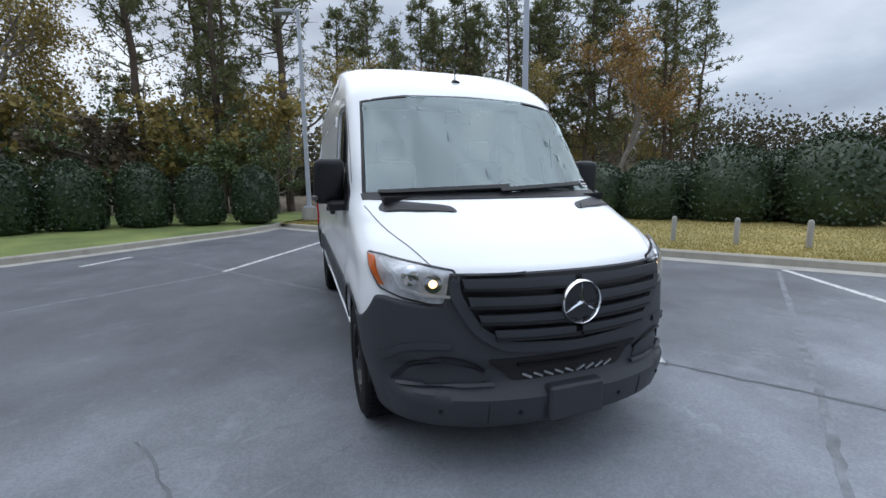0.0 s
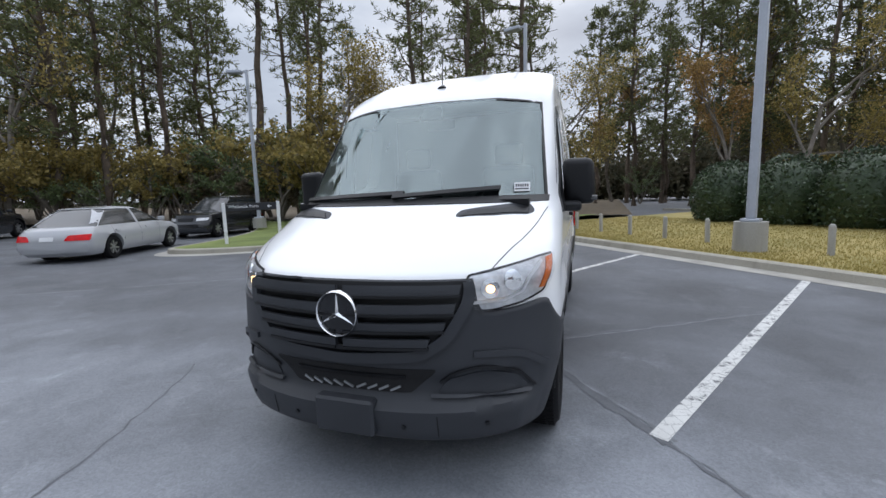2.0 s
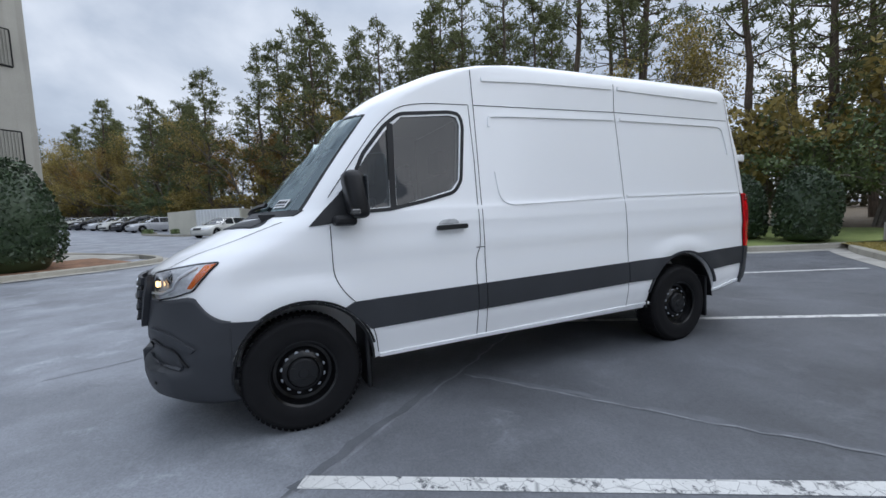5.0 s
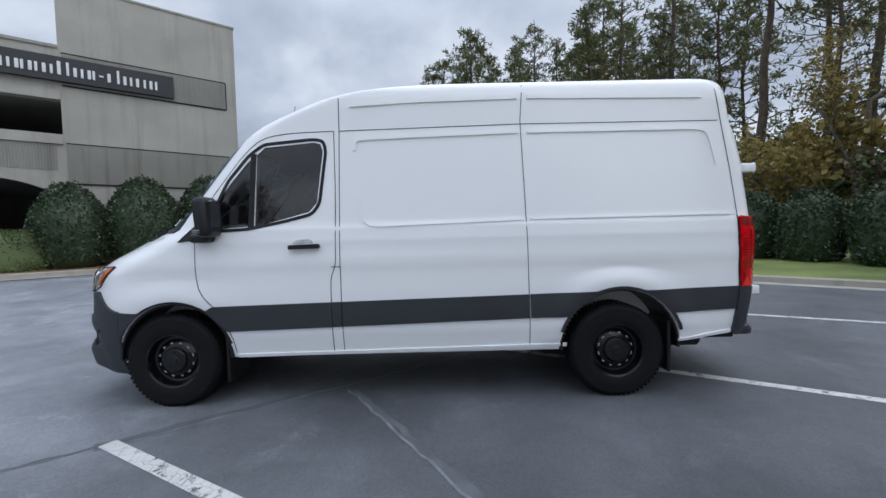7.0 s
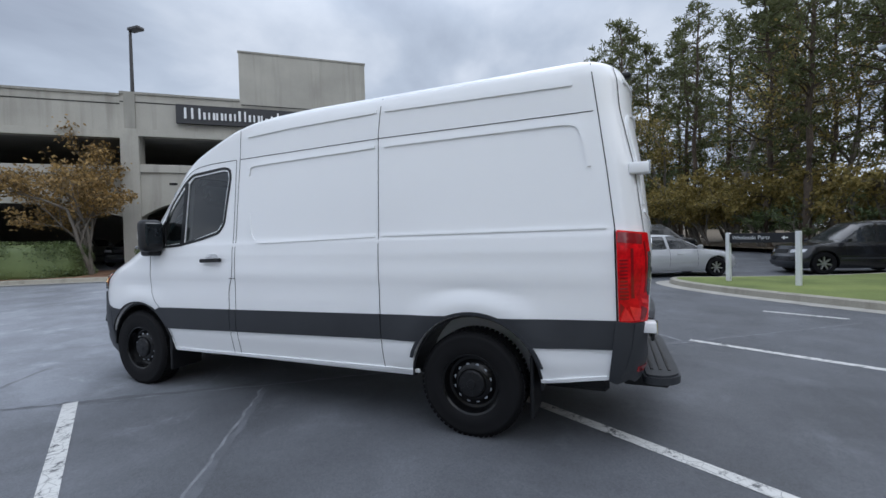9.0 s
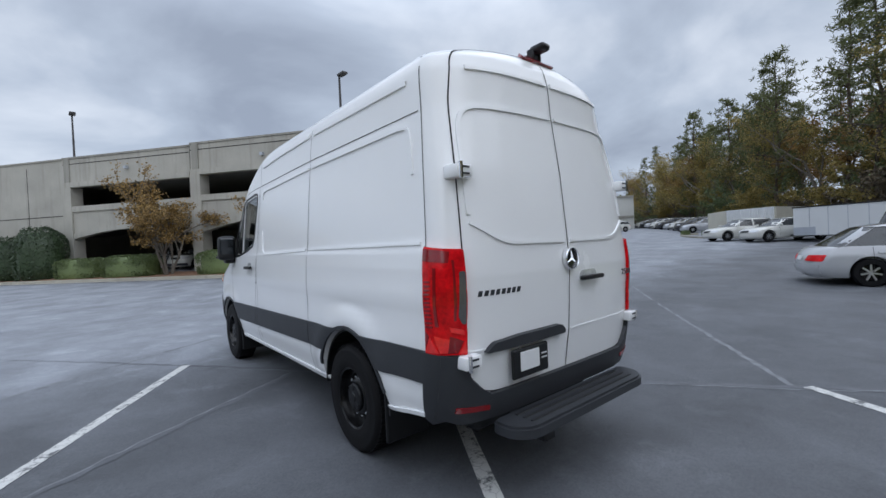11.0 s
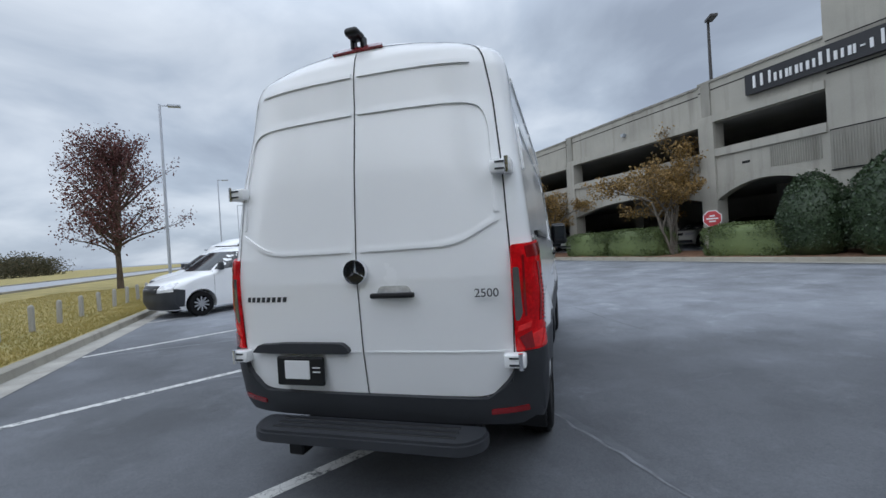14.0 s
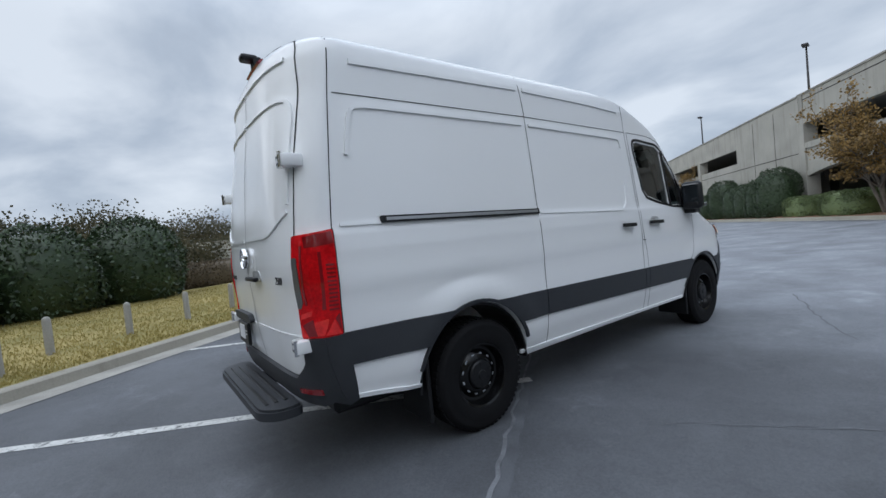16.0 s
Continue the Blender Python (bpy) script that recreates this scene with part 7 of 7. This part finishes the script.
def trailer():
    a, b = Vector((-28.1, 4.75)), Vector((-28.9, 0.95))
    mid = (a + b) / 2
    d = (b - a).normalized()
    z = gz(mid.x, mid.y)
    t = thing("cargo_trailer", "white box trailer with a black roof edge and one axle", "trailer", m=pose(mid.x, mid.y, z, 0, 0, math.degrees(math.atan2(d.y, d.x))))
    bm = bmesh.new()
    box(bm, -1.95, 1.95, -1.0, 1.0, 0.38, 1.95, 0.03)
    part("box", bm, M_TRAILER, t, "white panelled box")
    bm = bmesh.new()
    box(bm, -1.98, 1.98, -1.03, 1.03, 1.93, 1.99, 0.01)
    part("roof_edge", bm, M_BLACK, t)
    for x in (-1.2, -0.4, 0.4, 1.2):
        for y in (-1.006, 1.006):
            bm = bmesh.new()
            box(bm, x - 0.012, x + 0.012, y - 0.006, y + 0.006, 0.42, 1.9)
            part("panel_joint", bm, M_GALV, t)
    for y in (-1, 1):
        bm = bmesh.new()
        box(bm, 0.95, 1.94, y * 1.006 - 0.01, y * 1.006 + 0.01, 0.40, 0.85)
        part("checker_plate", bm, M_GALV, t, "grey metal stone guard")
        bm = bmesh.new()
        prism(bm, [(-1.05 + 0.42 * math.cos(math.pi * k / 10), 0.36 + 0.40 * math.sin(math.pi * k / 10)) for k in range(11)], y * 0.98, y * 1.12, lambda p, q, c: Vector((p, c, q)))
        part("mudguard", bm, M_TRAILER, t)
        bm = lathe(bmesh.new(), [(0.0, 0.0), (0.2, 0.0), (0.2, 0.05), (0.33, 0.05), (0.33, -0.12), (0.0, -0.12)], 24, pose(-1.05, y * 1.10, 0.33, 0, 0, 90 * y))
        w = part("wheel", bm, M_RUBBER, t, "trailer wheel")
        part("rim", lathe(bmesh.new(), [(0.0, 0.062), (0.19, 0.058), (0.2, 0.03)], 20, pose(-1.05, y * 1.10, 0.33, 0, 0, 90 * y)), M_SIGNWHITE, w)
    bm = bmesh.new()
    tube(bm, [(1.9, 0.5, 0.42), (2.9, 0.0, 0.42)], 0.04)
    tube(bm, [(1.9, -0.5, 0.42), (2.9, 0.0, 0.42)], 0.04)
    part("drawbar", bm, M_BLACK, t)


trailer()


def enclosure():
    t = thing("walled_enclosure", "low beige walled service enclosure with a corrugated gate", "enclosure")
    L_, C_, R_ = Vector((-39.0, -7.1)), Vector((-35.2, -4.6)), Vector((-33.9, -1.4))
    back = Vector((-40.0, -0.2))
    for name, a, b, material in (("wall", L_, C_, M_BEIGE), ("gate", C_, R_, M_TRAILER), ("wall", R_, back, M_BEIGE), ("wall", back, L_ + Vector((-1.5, 1.0)), M_BEIGE)):
        bm = bmesh.new()
        d = (b - a).normalized()
        n = Vector((-d.y, d.x)) * 0.1
        pts = [a - n, b - n, b + n, a + n]
        prism(bm, [tuple(p) for p in pts], gz(-36, -4) - 0.2, 2.95, lambda x, y, z: Vector((x, y, z)))
        w = part(name, bm, material, t)
        if name == "gate":
            ln = (b - a).length
            for k in range(14):
                p = a + d * (ln * (k + 0.5) / 14) - n * 1.05
                bm = bmesh.new()
                cyl(bm, 0.045, 0.045, 1.75, pose(p.x, p.y, 1.15), 8)
                part("rib", bm, M_TRAILER, w)


enclosure()
p_ = Vector((-33.2, -5.6))
isl = [(-33.2, -1.2), (-32.2, -3.4), (-33.0, -6.0), (-37.6, -9.2), (-39.5, -8.2)]
kerb("kerb_bed", smooth_line(isl, 2), "kerbed bed in front of the beige enclosure")


def far_building():
    t = thing("far_warehouse", "long low pale warehouse with a dark roof line", "building")
    a, b = Vector((-48.0, -46.0)), Vector((-66.0, -27.0))
    d = (b - a).normalized()
    n = Vector((d.y, -d.x))
    if n.dot(Vector((1, 1))) > 0:
        n = -n
    z0 = 1.4
    for z_a, z_b, off, material, nm in ((z0, 4.2, 0.0, M_FARWALL, "wall"), (4.2, 4.6, -0.15, M_CONC2, "dark_band"), (4.6, 7.6, -0.05, M_FARWALL, "upper_wall"), (7.6, 7.9, -0.2, M_CONC2, "roof_edge")):
        bm = bmesh.new()
        prism(bm, [tuple(a + n * off), tuple(b + n * off), tuple(b + n * 25), tuple(a + n * 25)], z_a, z_b, lambda x, y, z: Vector((x, y, z)))
        part(nm, bm, material, t)
    for k in range(4):
        p = a.lerp(b, 0.15 + 0.24 * k) - n * 1.4
        plant(HEDGE, p.x, p.y, gz(p.x, p.y), 1.1, math.atan2(d.y, d.x))


far_building()


def roadside_building(s, r, w, h, turn):
    p = kp(s, r)
    t = thing("roadside_building", "low white flat-roofed building across the road", "building", "buildings across the road", m=pose(p[0], p[1], lawn_height(*p), 0, 0, turn))
    bm = bmesh.new()
    box(bm, -w / 2, w / 2, -4, 4, 0, h)
    part("wall", bm, M_FARWALL, t)
    bm = bmesh.new()
    box(bm, -w / 2 - 0.2, w / 2 + 0.2, -4.2, 4.2, h, h + 0.25)
    part("roof", bm, M_CONC2, t)
    n = int(w / 3.2)
    for k in range(n):
        x = -w / 2 + (k + 0.5) * w / n
        for y in (-4.02, 4.02):
            bm = bmesh.new()
            box(bm, x - 0.8, x + 0.8, y - 0.02, y + 0.02, 0.7, h - 0.9)
            part("window", bm, M_DARKGLASS, t)


ang = math.degrees(math.atan2(K_ALONG.y, K_ALONG.x))
roadside_building(4, 42, 26, 3.0, ang + 8)
roadside_building(-16, 52, 22, 3.2, ang - 10)
roadside_building(60, 48, 24, 3.4, ang)


def side_van(origin, turn, high, label):
    """A parked white van: lower hull, glass, dark bumpers, wheels. Nose towards -y."""
    t = thing("parked_van", label, "van", "other vans", m=pose(origin[0], origin[1], gz(*origin), 0, 0, turn))
    wb, w, h = 3.2, 0.96, 1.9
    zs = [0.22, 0.3, 0.45, 0.6, 0.8, 0.9, 0.98, 1.04, 1.09, 1.13, 1.17, 1.25, 1.35, 1.5, 1.65, 1.75, 1.80, 1.84, 1.87, 1.89, 1.9]
    fr = curve([(0.22, -0.82), (0.45, -0.92), (0.8, -0.90), (0.95, -0.75), (1.04, -0.45), (1.13, 0.0), (1.17, 0.12), (1.75, 0.95), (1.84, 1.25), (1.9, 2.0)])
    hullv = shell(zs, fr, curve([(0.2, 0.6), (1.1, 0.5), (1.3, 0.35), (1.9, 0.35)]), lambda z: 2.9, curve([(0.22, 4.1), (0.5, 4.22), (1.2, 4.2), (1.7, 4.08), (1.84, 3.95), (1.9, 3.4)]), lambda z: 0.2, lambda z: 4.5, curve([(0.22, 0.9), (0.5, 0.95), (1.0, 0.96), (1.2, 0.94), (1.7, 0.83), (1.8, 0.76), (1.87, 0.6), (1.9, 0.3)]), 12, 8)
    tree = BVHTree.FromBMesh(hullv)
    part("body", cut(hullv, [x_cyl(y, 0.33, 0.40, s * 0.6, s * 1.2, 28) for y in (0, wb) for s in (1, -1)]), M_WHITE, t, "white painted body", 32)
    put = lambda nm, pts, v, material, lift=0.01, depth=0.014, step=0.1, label="": part(nm, drape(tree, pts, v, lift, depth, step), material, t, label, 35)
    for v, s in (("L", 1), ("R", -1)):
        put("door_window", round_poly([(0.40, 1.22), (1.22, 1.26), (1.26, 1.68), (1.02, 1.70), (0.80, 1.60)], 0.05), v, M_DARKGLASS)
        put("bumper_corner", [(-0.6, 0.32), (-0.42, 0.32), (-0.40, 0.75), (-0.65, 0.8)], v, M_CLAD)
        put("bumper_corner", [(3.62, 0.32), (4.05, 0.34), (4.1, 0.72), (3.60, 0.66)], v, M_CLAD)
        put("tail_light", round_poly([(4.02, 0.9), (4.12, 0.9), (4.08, 1.35), (4.0, 1.35)], 0.02), v, M_REDLAMP)
        put("door_handle", [(1.0, 1.08), (1.2, 1.08), (1.2, 1.12), (1.0, 1.12)], v, M_BLACK, 0.03, 0.02)
        put("door_handle", [(1.5, 1.08), (1.7, 1.08), (1.7, 1.12), (1.5, 1.12)], v, M_BLACK, 0.03, 0.02)
        put("pressed_line", line_poly([(1.45, 1.15), (3.95, 1.2)], 0.03), v, M_WHITE, 0.012, 0.016)
        put("pressed_line", line_poly([(1.45, 1.66), (3.8, 1.68), (3.92, 1.3)], 0.02), v, M_WHITE, 0.010, 0.014)
        for y in (0.35, 1.36, 2.6):
            put("door_gap", line_poly([(y, 1.2 if y < 1 else 1.75), (y, 0.3)], 0.008), v, M_GAP, 0.003, 0)
        bm = bmesh.new()
        box(bm, s * 0.94, s * 1.13, 0.45, 0.57, 1.2, 1.42, 0.04, seg=2)
        part("door_mirror", bm, M_CLAD, t, "", 40)
        bm = bmesh.new()
        tube(bm, [(s * 0.70, 1.2, 1.90), (s * 0.70, 3.8, 1.92)], 0.02, 6)
        part("roof_rail", bm, M_BLACK, t)
    put("front_bumper", [(-0.85, 0.25), (0.85, 0.25), (0.88, 0.72), (0.4, 0.70), (-0.4, 0.70), (-0.88, 0.72)], "F", M_CLAD, 0.016, 0.02)
    put("grille", round_poly([(-0.42, 0.66), (0.42, 0.66), (0.46, 0.88), (-0.46, 0.88)], 0.04), "F", M_BLACK, 0.02, 0.02)
    put("windscreen", [(-0.80, 1.20), (0.80, 1.20), (0.66, 1.70), (-0.66, 1.70)], "F", M_DARKGLASS)
    for s in (1, -1):
        put("headlight", round_poly([(s * 0.50, 0.74), (s * 0.86, 0.80), (s * 0.84, 0.95), (s * 0.52, 0.88)], 0.03), "F", M_LAMPIN, 0.016, 0.02)
    for y in (0, wb):
        for s in (1, -1):
            car_wheel(t, s * 0.84, y, 0.33, 0.11, M_ALLOY, 10)
    if high:
        zs2 = [1.6, 1.75, 1.9, 2.05, 2.15, 2.22, 2.26, 2.28]
        up = shell(zs2, curve([(1.6, 0.9), (2.05, 1.3), (2.28, 1.9)]), lambda z: 0.4, lambda z: 3.0, curve([(1.6, 4.15), (2.15, 4.05), (2.28, 3.7)]), lambda z: 0.2, lambda z: 4.0, curve([(1.6, 0.86), (2.0, 0.80), (2.2, 0.66), (2.28, 0.4)]), 8, 6)
        part("high_roof", up, M_WHITE, t, "white raised roof", 32)
    return t


side_van((9.17, -2.25), 160.0, False, "white mid-size cargo van with dark bumpers parked at the kerb")
side_van((12.3, -4.9), 160.0, True, "white high-roof van parked behind another van")

# ---------------------------------------------------------------- signs and cone
def parts_sign():
    a, b = Vector((-9.45, 7.55)), Vector((-8.35, 8.70))
    mid, d = (a + b) / 2, (b - a)
    z = island_z(mid.x, mid.y)
    t = thing("direction_sign", "black directional sign board on two white posts in the lawn", "sign", m=pose(mid.x, mid.y, z - 0.02, 0, 0, math.degrees(math.atan2(d.y, d.x))))
    ln = d.length
    for s in (-1, 1):
        bm = bmesh.new()
        box(bm, s * ln / 2 - 0.05, s * ln / 2 + 0.05, -0.05, 0.05, 0, 1.30, 0.008)
        part("post", bm, M_SIGNWHITE, t, "white post")
    bm = bmesh.new()
    box(bm, -ln / 2 + 0.05, ln / 2 - 0.05, -0.03, 0.03, 1.03, 1.27, 0.004)
    bd = part("board", bm, M_SIGNBLACK, t, "black board")
    text_mesh("lettering", "Wholesale Parts", 0.135, M_SIGNWHITE, pose(-0.68, -0.034, 1.16, 90, 0, 0), bd, "white lettering", align="LEFT")
    bm = bmesh.new()
    prism(bm, [(0.46, 1.15), (0.53, 1.20), (0.53, 1.165), (0.60, 1.165), (0.60, 1.135), (0.53, 1.135), (0.53, 1.10)], -0.036, -0.030, lambda x, y, c: Vector((x, c, y)))
    part("arrow", bm, M_SIGNWHITE, bd)


parts_sign()


def stop_sign():
    z = gz(-7.0, -12.3) + 0.15
    toward = Vector((0.5, 0.86))
    t = thing("stop_sign", "faded red octagonal sign on a steel post", "sign", m=pose(-7.03, -12.3, z, 0, 0, math.degrees(math.atan2(toward.y, toward.x)) - 90))
    bm = bmesh.new()
    box(bm, -0.03, 0.03, -0.03, 0.03, 0, 1.65, 0.004)
    part("post", bm, M_GALV, t)
    oct_ = lambda r: [(r * math.cos(radians(22.5 + 45 * k)), 1.45 + r * math.sin(radians(22.5 + 45 * k))) for k in range(8)]
    bm = bmesh.new()
    prism(bm, oct_(0.36), 0.03, 0.045, lambda x, y, c: Vector((x, c, y)))
    rim = part("plate_rim", bm, M_SIGNWHITE, t, "white rim")
    bm = bmesh.new()
    prism(bm, oct_(0.325), 0.045, 0.052, lambda x, y, c: Vector((x, c, y)))
    part("plate_face", bm, M_STOPRED, rim, "faded red face")
    for zc, w in ((1.56, 0.2), (1.45, 0.42), (1.34, 0.24)):
        bm = bmesh.new()
        box(bm, -w / 2, w / 2, 0.052, 0.056, zc - 0.03, zc + 0.03)
        part("letter_bar", bm, M_SIGNWHITE, rim)


stop_sign()


def yellow_sign():
    x, y = 25.1, -4.5
    t = thing("warning_sign", "yellow diamond traffic-signal warning sign on a post", "sign", m=pose(x, y, lawn_height(x, y), 0, 0, math.degrees(math.atan2(11.0, -27.0)) - 90))
    bm = bmesh.new()
    box(bm, -0.03, 0.03, -0.03, 0.03, 0, 2.3, 0.004)
    part("post", bm, M_BRONZE, t)
    bm = bmesh.new()
    prism(bm, [(0, 1.25), (0.62, 1.87), (0, 2.49), (-0.62, 1.87)], 0.03, 0.045, lambda a, b, c: Vector((a, c, b)))
    pl = part("plate", bm, M_YELLOW, t, "yellow diamond plate")
    bm = bmesh.new()
    box(bm, -0.12, 0.12, 0.045, 0.055, 1.52, 2.22, 0.003)
    part("signal_symbol", bm, M_SIGNBLACK, pl, "black signal symbol")
    for z, material in ((2.08, M_STOPRED), (1.87, M_YELLOW), (1.66, M_LAWN_GREEN)):
        bm = lathe(bmesh.new(), [(0.0, 0.0), (0.08, 0.0), (0.08, 0.006), (0.0, 0.006)], 16, pose(0, 0.055, z, 0, 0, 90))
        part("signal_dot", bm, material, pl)
    bm = bmesh.new()
    box(bm, -0.4, 0.4, 0.03, 0.045, 1.0, 1.18, 0.003)
    part("plate", bm, M_YELLOW, t)


yellow_sign()
c_ = thing("traffic_cone", "small orange traffic cone with a white band", "cone", m=pose(9.6, -23.4, gz(9.6, -23.4)))
bm = bmesh.new()
box(bm, -0.2, 0.2, -0.2, 0.2, 0, 0.04, 0.01)
part("base", bm, M_ORANGE, c_)
part("cone_body", cyl(bmesh.new(), 0.14, 0.03, 0.68, pose(0, 0, 0.04), 20), M_ORANGE, c_, "orange cone", 40)
part("white_band", cyl(bmesh.new(), 0.094, 0.062, 0.2, pose(0, 0, 0.36), 20), M_SIGNWHITE, c_, "white band", 40)
